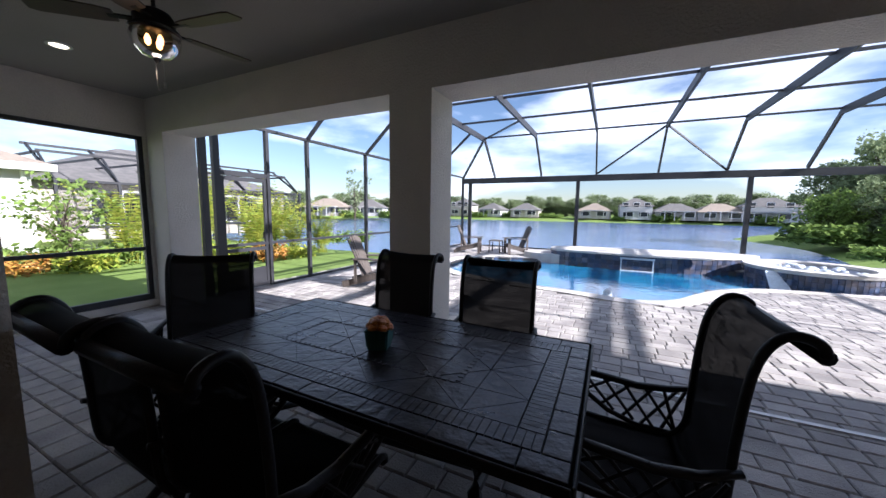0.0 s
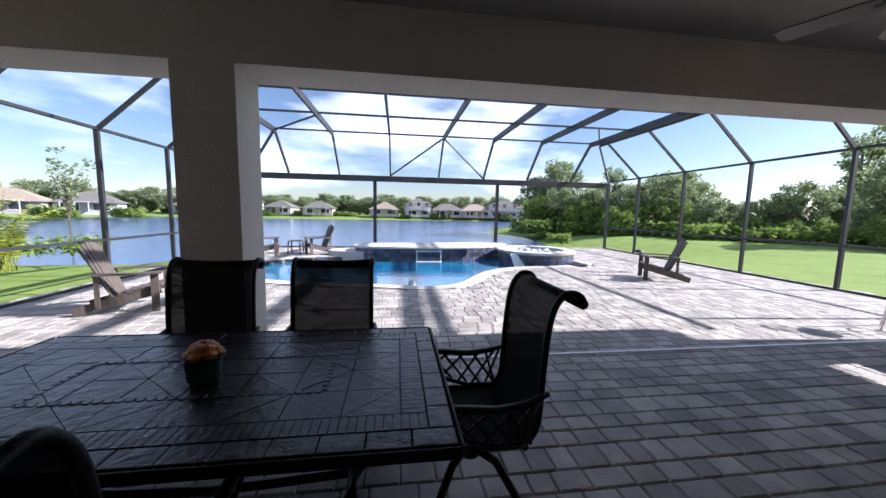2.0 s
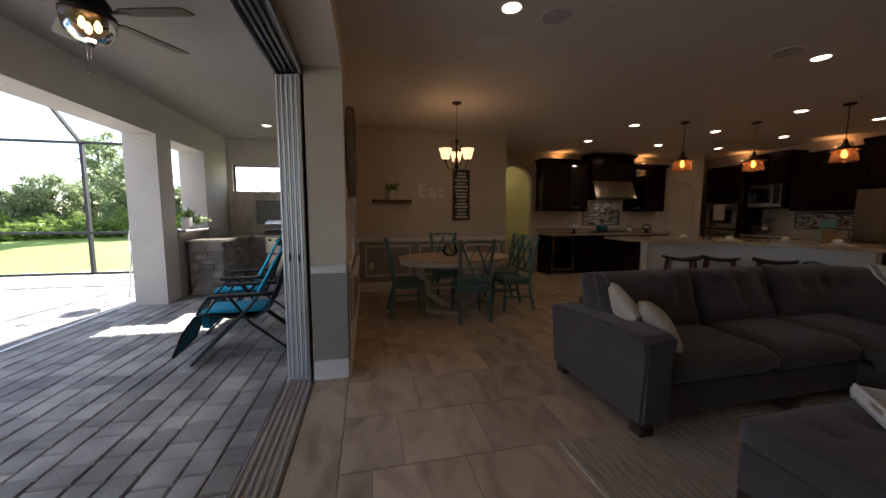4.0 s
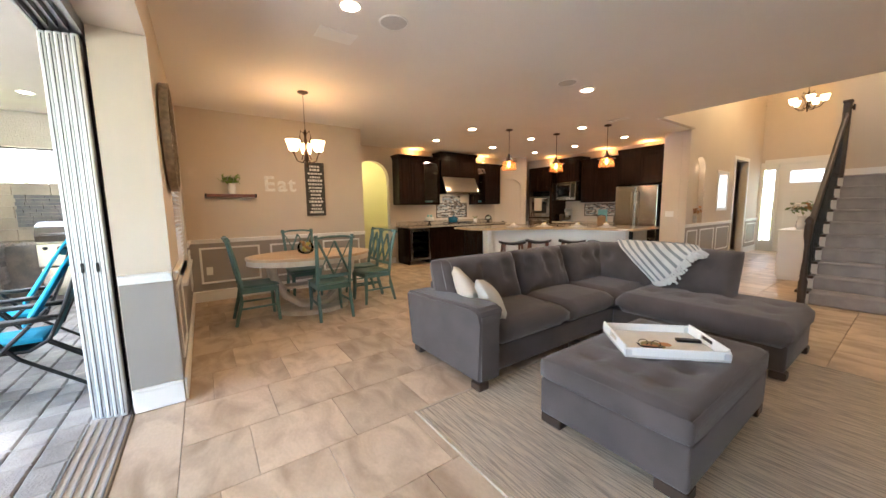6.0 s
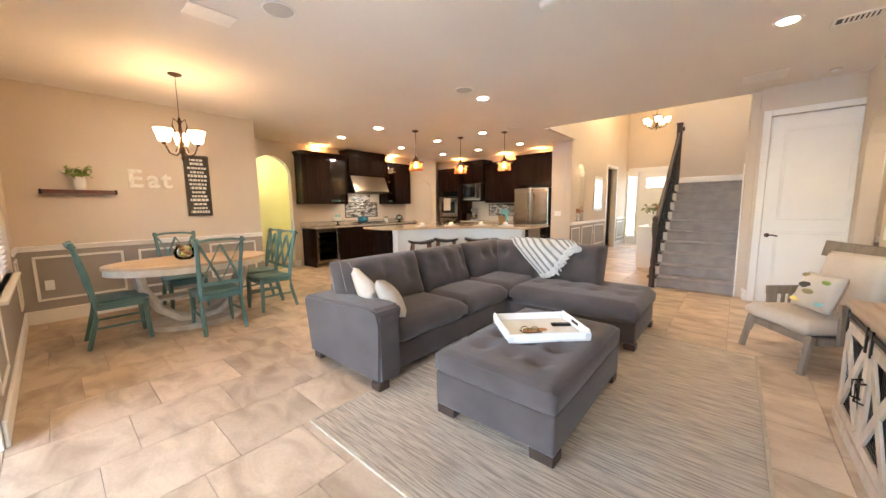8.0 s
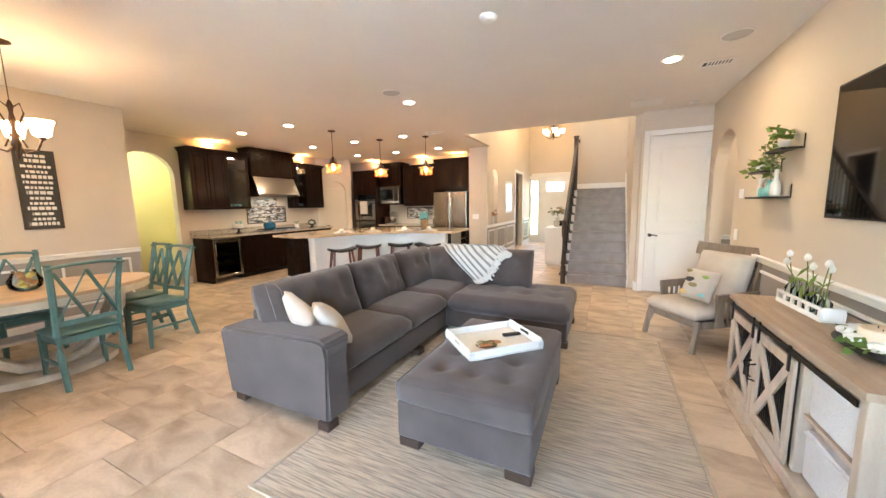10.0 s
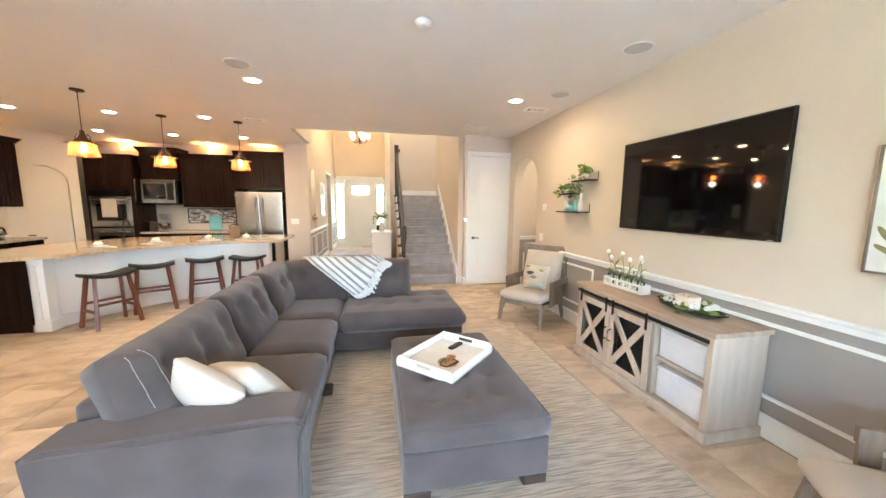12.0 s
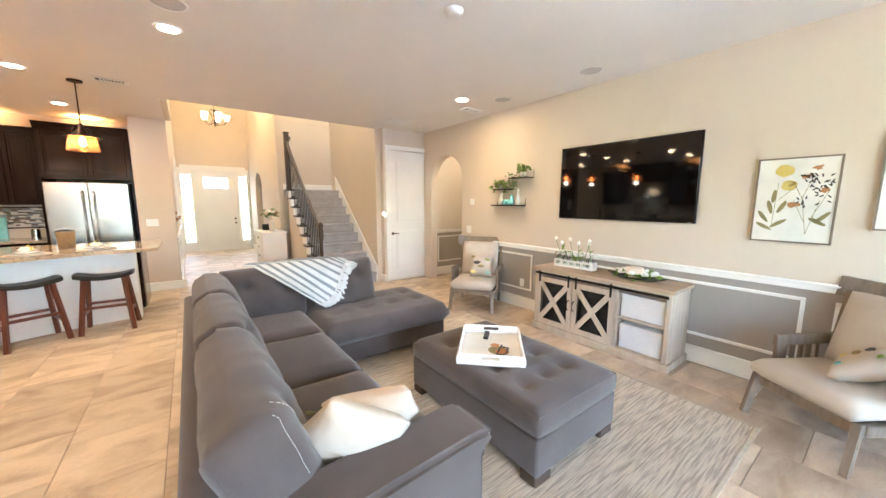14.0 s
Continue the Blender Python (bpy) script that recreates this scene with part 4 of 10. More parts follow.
built("landing_base", boxes((SX0, 2.06, -9.10, -9.08, 1.77, 1.90), bevel=0.003), "white", "white baseboard on the landing")
# sloping skirt along the right wall
bm = bmesh.new()
sk = [(sy + 0.03, 0.0), (sy + 0.03, 0.30), (ly, 2.08), (ly, 1.80), (sy - 0.05, 0.02)]
lo = [bm.verts.new((SX0, y, z)) for y, z in sk]
hi = [bm.verts.new((SX0 + 0.018, y, z)) for y, z in sk]
bm.faces.new(lo), bm.faces.new(hi[::-1])
for i in range(5):
    bm.faces.new((lo[i], hi[i], hi[(i + 1) % 5], lo[(i + 1) % 5]))
bmesh.ops.recalc_face_normals(bm, faces=bm.faces)
built("stair_skirt", bm, "white", "sloping white skirt board")
rail = thing("stair_railing", "dark wood stair railing with turned newel and dark iron balusters", "stair railing")
newel = turned([(0.045, 0), (0.045, 0.02), (0.040, 0.05), (0.046, 0.30), (0.030, 0.36), (0.038, 0.42), (0.026, 0.60), (0.024, 0.80), (0.034, 0.86), (0.042, 0.92), (0.042, 1.05), (0.030, 1.07), (0.046, 1.10), (0.036, 1.14), (0.012, 1.17)], 16)
part("newel", newel, "darkleg", rail, "dark turned newel post", True, pose(SX1 + 0.0, sy + 0.06, 0))
part("upper_newel", boxes((-0.045, 0.045, -0.045, 0.045, 0, 1.15), (-0.055, 0.055, -0.055, 0.055, 1.15, 1.19), bevel=0.008), "darkleg", rail, at=pose(SX1, ly + 0.04, 1.77))
part("handrail", tube([(SX1, sy + 0.05, 1.03), (SX1, sy - 0.05, 1.06), (SX1, ly + 0.08, 2.72), (SX1, ly + 0.02, 2.86)], 0.034, 10, 0.8), "darkleg", rail, smooth=True)
part("wall_rosette", join(move(turned([(0.05, 0), (0.045, 0.02)], 14), pose(SX1 - 0.06, ly + 0.03, 2.84, 0, -90, 0)), tube([(SX1, ly + 0.03, 2.84), (SX1 - 0.06, ly + 0.03, 2.84)], 0.025)), "darkleg", rail)
for k in range(10):
    for q in (0.30, 0.80):
        y, z = sy - RUN * (k + q) + 0.03, RISE * (k + 1)
        top = 1.06 + (sy - 0.05 - y) * (2.72 - 1.06) / (sy - 0.05 - ly - 0.08)
        part("baluster", join(beam((SX1, y, z), (SX1, y, top), 0.014, 0.014), boxes((SX1 - 0.015, SX1 + 0.015, y - 0.015, y + 0.015, z, z + 0.03), bevel=0.004)), "black", rail)

# ---- screened pool cage ----
CX0, CX1, CY1, EAVE, TOPZ, IN = -4.30, 10.52, 14.12, 2.90, 4.17, 1.42
posts_w, posts_e = (3.42, 3.62, 4.56, 5.52, 7.46, 9.44, 11.8), (4.0, 5.95, 8.0, 10.1, 12.2)
rafters = (-2.85, -0.95, 1.03, 2.98, 4.86, 6.75, 8.72)
for x in (-3.95, 0.42, 5.48):
    built("cage_post", boxes((x - 0.065, x + 0.065, CY1 - 0.05, CY1 + 0.05, -0.02, EAVE - 0.2)), "bronze", "dark bronze cage post")
for x in (CX0, CX1):
    built("cage_post", boxes((x - 0.045, x + 0.045, CY1 - 0.045, CY1 + 0.045, -0.02, EAVE)), "bronze", "dark bronze corner post")
for y in posts_w:
    w = 0.05 if y < 4 else 0.03
    built("cage_post", boxes((CX0 - 0.04, CX0 + 0.04, y - w, y + w, -0.02, EAVE)), "bronze", "dark bronze cage post")
for y in posts_e:
    built("cage_post", boxes((CX1 - 0.04, CX1 + 0.04, y - 0.03, y + 0.03, -0.02, EAVE)), "bronze", "dark bronze cage post")
built("cage_gutter", boxes((CX0, CX1, CY1 - 0.09, CY1 + 0.09, EAVE - 0.24, EAVE - 0.02), bevel=0.01), "bronze", "deep dark gutter beam")
built("cage_eave", boxes((CX0 - 0.04, CX0 + 0.04, 3.5, CY1 - 0.1, EAVE, EAVE + 0.05), (CX1 - 0.04, CX1 + 0.04, 3.5, CY1 - 0.1, EAVE, EAVE + 0.05)), "bronze", "dark eave rail")
built("cage_midrail", boxes((CX0 - 0.025, CX0 + 0.025, 3.5, CY1, 0.80, 0.85), (CX1 - 0.025, CX1 + 0.025, 3.3, CY1, 0.92, 0.97)), "bronze", "dark middle rail")
built("cage_sole", boxes((CX0 - 0.03, CX0 + 0.03, 4.6, CY1, -0.02, 0.04), (CX1 - 0.03, CX1 + 0.03, 3.3, CY1, -0.02, 0.04), (CX0, 0.0, CY1 - 0.03, CY1 + 0.03, -0.02, 0.04)), "bronze", "dark sole rail")
MY = CY1 - IN
for x in rafters:
    built("cage_rafter", join(beam((x, 3.3, TOPZ), (x, MY, TOPZ), 0.06, 0.18), beam((x, MY, TOPZ), (x, CY1, EAVE), 0.055, 0.12)), "bronze", "dark roof rafter of the cage")
for y in (5.95, 8.0, 10.1, 12.2):
    built("cage_rafter", beam((CX1, y, EAVE), (CX1 - IN, y, TOPZ), 0.05, 0.07), "bronze", "dark side rafter of the cage")
for y in (5.52, 7.46, 9.44, 11.4):
    built("cage_rafter", beam((CX0, y, EAVE), (CX0 + IN, y, TOPZ), 0.05, 0.07), "bronze", "dark side rafter of the cage")
for x, xc in ((CX0 + IN, CX0), (CX1 - IN, CX1)):
    built("cage_hip", join(beam((x, 3.3, TOPZ), (x, MY, TOPZ), 0.06, 0.12), beam((x, MY, TOPZ), (xc, CY1, EAVE), 0.055, 0.09)), "bronze", "dark hip rafter of the cage")
for y in (MY, 10.45, 8.5, 6.4, 4.6):
    built("cage_purlin", boxes((CX0 + IN, CX1 - IN, y - 0.025, y + 0.025, TOPZ + 0.03, TOPZ + 0.08)), "bronze", "dark purlin of the cage roof")
for a, b in (((2.98, MY), (1.03, CY1)), ((2.98, MY), (4.86, CY1))):
    built("cage_brace", beam((a[0], a[1], TOPZ), (b[0], b[1], EAVE), 0.04, 0.05), "bronze", "dark diagonal brace")
built("cage_brace", join(beam((CX1 - IN, MY, TOPZ), (rafters[-2] + 0.9, 10.45, TOPZ), 0.04, 0.05), beam((CX0 + IN, MY, TOPZ), (-0.95, 10.45, TOPZ), 0.04, 0.05)), "bronze", "dark roof brace")
# screen door in the west side
door = thing("screen_door", "dark bronze screen door, closed", "screen door")
door["kind"] = "structure"
part("door_frame", boxes((CX0 - 0.02, CX0 + 0.02, 3.68, 3.73, 0.02, 2.02), (CX0 - 0.02, CX0 + 0.02, 4.46, 4.51, 0.02, 2.02), (CX0 - 0.02, CX0 + 0.02, 3.73, 4.46, 1.95, 2.02), (CX0 - 0.02, CX0 + 0.02, 3.73, 4.46, 0.70, 0.76), (CX0 - 0.02, CX0 + 0.02, 3.73, 4.46, 0.02, 0.10)), "bronze", door)
part("kick_plate", boxes((CX0 - 0.008, CX0 + 0.008, 3.73, 4.46, 0.10, 0.38)), "bronze", door)
part("door_handle", boxes((CX0 + 0.02, CX0 + 0.06, 4.40, 4.44, 0.92, 1.04), bevel=0.008), "black", door)
built("cage_header", boxes((CX0 - 0.03, CX0 + 0.03, 3.65, 4.56, 2.03, 2.10)), "bronze", "rail over the screen door")
# patio side screens
built("patio_screen_frame", boxes((PX0 - 0.1, PX0 - 0.04, 2.70, 2.76, 0.10, 2.48), (PX0 - 0.1, PX0 - 0.04, 0.7, 2.70, 0.10, 0.19), (PX0 - 0.1, PX0 - 0.04, 0.7, 2.70, 2.43, 2.48), (PX0 - 0.1, PX0 - 0.06, 0.7, 2.70, 0.84, 0.89)), "bronze", "dark screen frame in the patio opening")
built("patio_window_frame", boxes((PX1 + 0.06, PX1 + 0.10, 2.66, 2.70, 1.87, 2.44), (PX1 + 0.06, PX1 + 0.10, 1.3, 2.66, 2.41, 2.44)), "bronze", "dark frame in the high opening")
# tall screens over the grill counter
built("patio_bay_frame", boxes((8.05, 8.12, 3.12, 3.18, 1.10, 2.5), (7.75, 7.80, 3.12, 3.18, 1.10, 2.5), (7.52, 8.05, 3.13, 3.17, 1.84, 1.89)), "bronze", "dark screen frame over the counter")

# ---- ground, lake, pool ----
def sheet(x0, x1, y0, y1, nx, ny, fn, fx=1.0, fy=1.0, keep=None):
    bm = bmesh.new()
    g = {}
    for i in range(nx + 1):
        for j in range(ny + 1):
            x = x0 + (x1 - x0) * i / nx
            y = y0 + (y1 - y0) * j / ny
            g[i, j] = bm.verts.new((x, y, fn(x, y)))
    for i in range(nx):
        for j in range(ny):
            cx, cy = (g[i, j].co + g[i + 1, j + 1].co).xy / 2
            if keep is None or keep(cx, cy):
                bm.faces.new((g[i, j], g[i + 1, j], g[i + 1, j + 1], g[i, j + 1]))
    return bm


LAKE = -1.35


def shore_in(x, y):
    """Metres inside the lake (positive) from its nearest shore, roughly."""
    near = y - (19.0 + 1.5 * math.sin(x * 0.06) + (max(0, -x - 12) * 0.10))
    far = 112 + 3 * math.sin(x * 0.03) - y
    east = (14.5 + 1.2 * math.sin(y * 0.2)) - x if y < 52 else (14.5 + (y - 52) * 1.6) - x
    if y > 58:
        east = (27 + (y - 58) * 0.9) - x
    west = x + 75
    return min(near, far, east, west)


def land(x, y):
    if -5.2 < x < 11.5 and -14 < y < 14.8:
        return -0.26
    d = shore_in(x, y)
    t = max(0.0, min(1.0, 0.5 - d / 7.0))
    base = LAKE - 0.6 + t * 0.95
    far = -0.75 + 0.5 * min(1, max(0, (y - 112) / 15)) if y > 90 else -0.30
    up = max(0.0, min(1.0, -d / 9.0))
    return base + (far - base) * up * up * (3 - 2 * up) if d > -9 else far


bm = bmesh.new()
xs = sorted({*[-600, -400, -250, -170, -120], *[-95 + 2.5 * i for i in range(84)], *[130, 180, 260, 400, 600]})
ys = sorted({*[-300, -150, -80, -50, -30], *[-20 + 2.0 * i for i in range(78)], *[150, 180, 240, 350, 600]})
gv = {(i, j): bm.verts.new((x, y, land(x, y))) for i, x in enumerate(xs) for j, y in enumerate(ys)}
for i in range(len(xs) - 1):
    for j in range(len(ys) - 1):
        bm.faces.new((gv[i, j], gv[i + 1, j], gv[i + 1, j + 1], gv[i, j + 1]))
built("ground", bm, "grass", "mown green lawn that slopes to the lake", True)
built("water_lake", boxes((-160, 140, 16, 118, LAKE - 0.01, LAKE)), "water", "rippled blue lake water")

POOL = [(-2.6, 9.3), (-2.1, 8.1), (-1.2, 7.45), (0.0, 7.12), (1.0, 6.95), (1.95, 6.72), (2.6, 7.0), (3.1, 7.75), (3.6, 8.45), (4.3, 8.95), (5.1, 9.15), (6.1, 9.3), (6.9, 9.7),
        (6.6, 10.6), (5.2, 11.4), (4.6, 11.6), (3.4, 11.2), (2.2, 11.0), (1.0, 11.1), (-0.2, 11.3), (-1.5, 11.1), (-2.4, 10.4)]


def smooth_loop(pts, n=4):
    out = []
    m = len(pts)
    for i in range(m):
        p0, p1, p2, p3 = (Vector(pts[(i + k - 1) % m]) for k in range(4))
        for s in range(n):
            t = s / n
            q = 0.5 * ((2 * p1) + (p2 - p0) * t + (2 * p0 - 5 * p1 + 4 * p2 - p3) * t * t + (3 * p1 - p0 - 3 * p2 + p3) * t ** 3)
            out.append((q.x, q.y))
    return out


POOLO = smooth_loop(POOL)


def inside(x, y, poly):
    c = False
    j = len(poly) - 1
    for i in range(len(poly)):
        (xi, yi), (xj, yj) = poly[i], poly[j]
        if (yi > y) != (yj > y) and x < (xj - xi) * (y - yi) / (yj - yi) + xi:
            c = not c
        j = i
    return c


def offset(poly, d):
    out = []
    m = len(poly)
    for i in range(m):
        a, b = Vector(poly[i - 1]), Vector(poly[(i + 1) % m])
        t = (b - a).normalized()
        out.append((poly[i][0] + t.y * d, poly[i][1] - t.x * d))
    return out


OUTER = offset(POOLO, 0.30)
# deck bed with the pool cut out of it: a ring of quads out to the deck's edge plus plain slabs
bm = bmesh.new()
for i in range(len(POOLO)):
    j = (i + 1) % len(POOLO)
    a, b = POOLO[i], POOLO[j]
    v = [bm.verts.new((*a, -0.9)), bm.verts.new((*b, -0.9)), bm.verts.new((*b, -0.02)), bm.verts.new((*a, -0.02))]
    bm.faces.new(v)
built("pool_wall", bm, "pooltile", "blue tiled pool wall")
built("pool_water", prism(POOLO, -0.6, -0.12), "poolwater", "clear turquoise pool water")
bm = bmesh.new()
for i in range(0, len(POOLO)):
    j = (i + 1) % len(POOLO)
    a, b, c, d = (Vector(POOLO[i]), Vector(POOLO[j]), Vector(OUTER[j]), Vector(OUTER[i]))
    g = 0.02
    q = [a.lerp(b, g), b.lerp(a, g), c.lerp(d, g), d.lerp(c, g)]
    prism([(p.x, p.y) for p in q], -0.055, 0.012, bm)
built("coping", bm, "coping", "pale paver coping round the pool")
DECK = (CX0 - 0.35, CX1 + 0.35, 0.50, CY1 + 0.4)
bm = bmesh.new()
n = 60
for i in range(n):
    for j in range(n):
        x0, x1 = DECK[0] + (DECK[1] - DECK[0]) * i / n, DECK[0] + (DECK[1] - DECK[0]) * (i + 1) / n
        y0, y1 = DECK[2] + (DECK[3] - DECK[2]) * j / n, DECK[2] + (DECK[3] - DECK[2]) * (j + 1) / n
        if not inside((x0 + x1) / 2, (y0 + y1) / 2, POOLO):
            bm_box(bm, x0, x1, y0, y1, -0.5, -0.022)
built("deck_bed", bm, "sand", "sand bed and joints of the paver deck")
# raised wall with a sheet waterfall, ledges and spa
WALLP = smooth_loop([(0.15, 11.25), (1.6, 10.95), (3.0, 10.95), (4.2, 11.35), (5.0, 11.9), (5.3, 12.6), (4.2, 12.9), (2.6, 12.6), (0.8, 12.4), (0.0, 12.0)], 3)
built("pool_feature_wall", prism(WALLP, -0.5, 0.29), "pooltile", "raised wall of dark blue slate tile behind the pool")
built("pool_feature_coping", prism(offset(WALLP, 0.05), 0.29, 0.35), "coping", "pale coping on the raised pool wall")
for x in (1.3, 1.75, 2.2, 2.65, 3.1, 3.55):
    built("coping_stone", boxes((x, x + 0.44, 10.80 + 0.05 * abs(x - 2.3), 11.0 + 0.05 * abs(x - 2.3), 0.30, 0.36), bevel=0.01), "coping")
built("pool_ledge", prism(smooth_loop([(-0.7, 11.35), (0.3, 11.2), (0.5, 11.9), (-0.3, 12.3), (-1.0, 12.0)], 3), -0.3, 0.17), "coping", "low pale step beside the raised wall")
SPX, SPY = 5.85, 10.75
built("spa_wall", prism([(SPX + 1.18 * math.cos(a / 32 * 2 * math.pi), SPY + 1.18 * math.sin(a / 32 * 2 * math.pi)) for a in range(32)], -0.5, 0.26), "pooltile", "round raised spa wall of dark slate tile")
built("spa_coping", turned([(0.92, 0.10), (1.24, 0.26), (1.26, 0.33), (0.90, 0.33), (0.88, 0.10)], 40, False), "coping", "pale round spa coping").location = (SPX, SPY, 0)
built("spa_water", turned([(0.9, 0.20), (0.9, 0.25)], 32), "poolwater", "spa water").location = (SPX, SPY, 0)
# slate tiles that face the wall and the spa
bm = bmesh.new()
for a in range(52):
    for r in range(3):
        u = math.pi * (0.95 + 1.25 * a / 52)
        c, s_ = math.cos(u), math.sin(u)
        prism([(SPX + (1.185) * math.cos(u + k) , SPY + 1.185 * math.sin(u + k)) for k in (-0.034, 0.034)] + [(SPX + (1.20 + random.random() * 0.012) * math.cos(u + k), SPY + (1.20 + 0.008) * math.sin(u + k)) for k in (0.034, -0.034)], -0.12 + 0.125 * r, -0.004 + 0.125 * r, bm)
tagged(built("slate_tile", bm, "pooltile", "dark slate tiles round the spa"), kind="stuff")
bm = bmesh.new()
for i, (x, y) in enumerate(WALLP):
    x2, y2 = WALLP[(i + 1) % len(WALLP)]
    if y < 12.2:
        for r in range(3):
            for s_ in (0, 1, 2):
                a, b = Vector((x, y)).lerp(Vector((x2, y2)), s_ / 3 + 0.01), Vector((x, y)).lerp(Vector((x2, y2)), (s_ + 1) / 3 - 0.01)
                nrm = Vector((b - a).yx)
                nrm = Vector((nrm.x, -nrm.y)).normalized() * (0.012 + random.random() * 0.02)
                prism([tuple(a), tuple(b), tuple(b + nrm), tuple(a + nrm)], -0.12 + 0.135 * r, 0.008 + 0.135 * r, bm)
tagged(built("slate_tile", bm, "pooltile", "dark slate tiles on the raised pool wall"), kind="stuff")
single("waterfall_spout", boxes((1.9, 2.75, 10.86, 10.93, 0.20, 0.25)), "alu", "wide sheet waterfall lip set in the raised pool wall", "waterfall")
single("waterfall_sheet", boxes((1.92, 1.95, 10.86, 10.885, -0.12, 0.20), (2.70, 2.73, 10.86, 10.885, -0.12, 0.20), (1.92, 2.73, 10.80, 10.87, -0.12, -0.10)), "foam", "thin streams of falling water", "waterfall")
fz = bmesh.new()
for k in range(46):
    a, r = random.random() * 6.28, random.random() ** 0.5
    blob = turned([(0.03, 0), (0.07, 0.02), (0.04, 0.05)], 7)
    s = 0.5 + random.random()
    move(blob, Matrix.Translation((SPX + 0.75 * r * math.cos(a), SPY + 0.75 * r * math.sin(a), 0.24)) @ Matrix.Scale(s, 4))
    fz = join(fz, blob)
tagged(single("spa_foam", fz, "foam", "white bubbling water in the spa", "water foam", smooth=True), kind="stuff")
single("pool_fountain_foam", turned([(0.10, -0.12), (0.08, -0.05), (0.07, 0.02), (0.03, 0.07)], 12), "foam", "small white bubbler in the shallow end of the pool", "water foam", smooth=True, at=pose(1.62, 7.15, 0))
single("spillway_foam", join(boxes((4.85, 5.25, 9.62, 9.72, -0.12, -0.09), bevel=0.02), beam((4.9, 9.98, 0.26), (4.95, 9.72, -0.12), 0.35, 0.03)), "foam", "water spilling from the spa into the pool", "water foam")
single("skimmer_disc", turned([(0.26, 0.0), (0.27, 0.02), (0.24, 0.03)], 20), "black", "round dark skimmer lid on the pool edge", "pool fitting", at=pose(6.6, 9.35, 0.012))

# ---- living room ----
rug = single("area_rug", boxes((0.83, 2.98, -4.22, -1.27, 0.0, 0.012), bevel=0.004), "rug", "ivory and taupe woven area rug with broken stripes", "rug")
tagged(obj("binding", boxes((0.81, 3.0, -1.27, -1.25, 0, 0.014), (0.81, 3.0, -4.24, -4.22, 0, 0.014), (0.81, 0.83, -4.22, -1.27, 0, 0.014), (2.98, 3.0, -4.22, -1.27, 0, 0.014)), "rugedge")).parent = rug


def sofa():
    s = thing("sectional_sofa", "charcoal microfibre sectional sofa with tufted back and chaise", "sofa")
    Z = 0.014
    # run along y: x 2.95..3.86, y -1.75..-4.66 ; run along x: y -3.62..-4.66, x 1.62..3.86
    part("base", boxes((2.98, 3.78, -4.60, -1.96, 0.068, 0.28), (1.66, 2.98, -4.55, -3.66, 0.068, 0.28), bevel=0.03, segs=3), "sofa", s, smooth=True)
    # sloping, slightly flared arm at the north end
    bm = bmesh.new()
    prof = [(2.90, 0.068), (2.90, 0.50), (2.87, 0.60), (2.90, 0.635), (2.98, 0.645), (3.40, 0.62), (3.80, 0.60), (3.90, 0.585), (3.90, 0.55), (3.88, 0.068)]
    n = len(prof)
    a = [bm.verts.new((x, -1.735 + (0.03 if z > 0.5 else 0), z)) for x, z in prof]
    b = [bm.verts.new((x, -1.95, z)) for x, z in prof]
    bm.faces.new(a), bm.faces.new(b[::-1])
    for i in range(n):
        bm.faces.new((a[i], b[i], b[(i + 1) % n], a[(i + 1) % n]))
    bmesh.ops.recalc_face_normals(bm, faces=bm.faces)
    bmesh.ops.bevel(bm, geom=list(bm.edges), offset=0.022, segments=3, affect="EDGES")
    part("arm", bm, "sofa", s, smooth=True)
    part("back_frame", boxes((3.70, 3.88, -4.66, -1.95, 0.068, 0.66), (2.20, 3.70, -4.66, -4.50, 0.068, 0.66), bevel=0.04, segs=3), "sofa", s, smooth=True)
    for y0, y1 in ((-2.86, -1.97), (-3.62, -2.86)):
        part("seat_cushion", pad(0.80, y1 - y0 - 0.01, 0.19, 0.06, 0.02, 12, 12), "sofa", s, smooth=True, at=pose(3.33, (y0 + y1) / 2, 0.27))
    part("corner_seat", pad(0.80, 0.95, 0.19, 0.06, 0.01, 12, 12), "sofa", s, smooth=True, at=pose(3.33, -4.10, 0.27))
    part("chaise_seat", pad(1.30, 0.95, 0.20, 0.07, 0.01, 22, 16, [(x, y) for x in (-0.45, -0.15, 0.15, 0.45) for y in (-0.2, 0.1)]), "sofa", s, smooth=True, at=pose(2.28, -4.07, 0.26))
    # back cushions lean back; local x along the run, local z is thickness
    LEAN = Matrix.Rotation(radians(72), 4, "X")
    for yc, w in ((-2.36, 0.98), (-3.265, 0.80)):
        t = [(x, y) for x in (-0.28, 0, 0.28) for y in (0.0, 0.12)]
        cushion = pad(w, 0.53, 0.27, 0.13, 0.035, 26, 20, t)
        for v in cushion.verts:
            v.co.z += 0.010 * noise.noise(Vector((v.co.x * 9, v.co.y * 9, yc))) + 0.004 * noise.noise(Vector((v.co.x * 30, v.co.y * 22, yc)))
        cushion.verts.ensure_lookup_table()
        seams = [[cushion.verts[27 * 21 + i * 21 + j].co + Vector((-0.001, 0, 0.001)) for j in range(9, 20)] for i in (1, 3)]
        at = Matrix.Translation((3.77, yc, 0.585)) @ Matrix.Rotation(radians(-90), 4, "Z") @ LEAN
        part("back_cushion", cushion, "sofa", s, smooth=True, at=at)
        if yc > -3:
            for seam in seams:
                dashes = bmesh.new()
                for p, q in zip(seam, seam[1:]):
                    for f in (0.05, 0.55):
                        tube([tuple(p.lerp(q, f)), tuple(p.lerp(q, f + 0.32))], 0.0016, 5, bm=dashes)
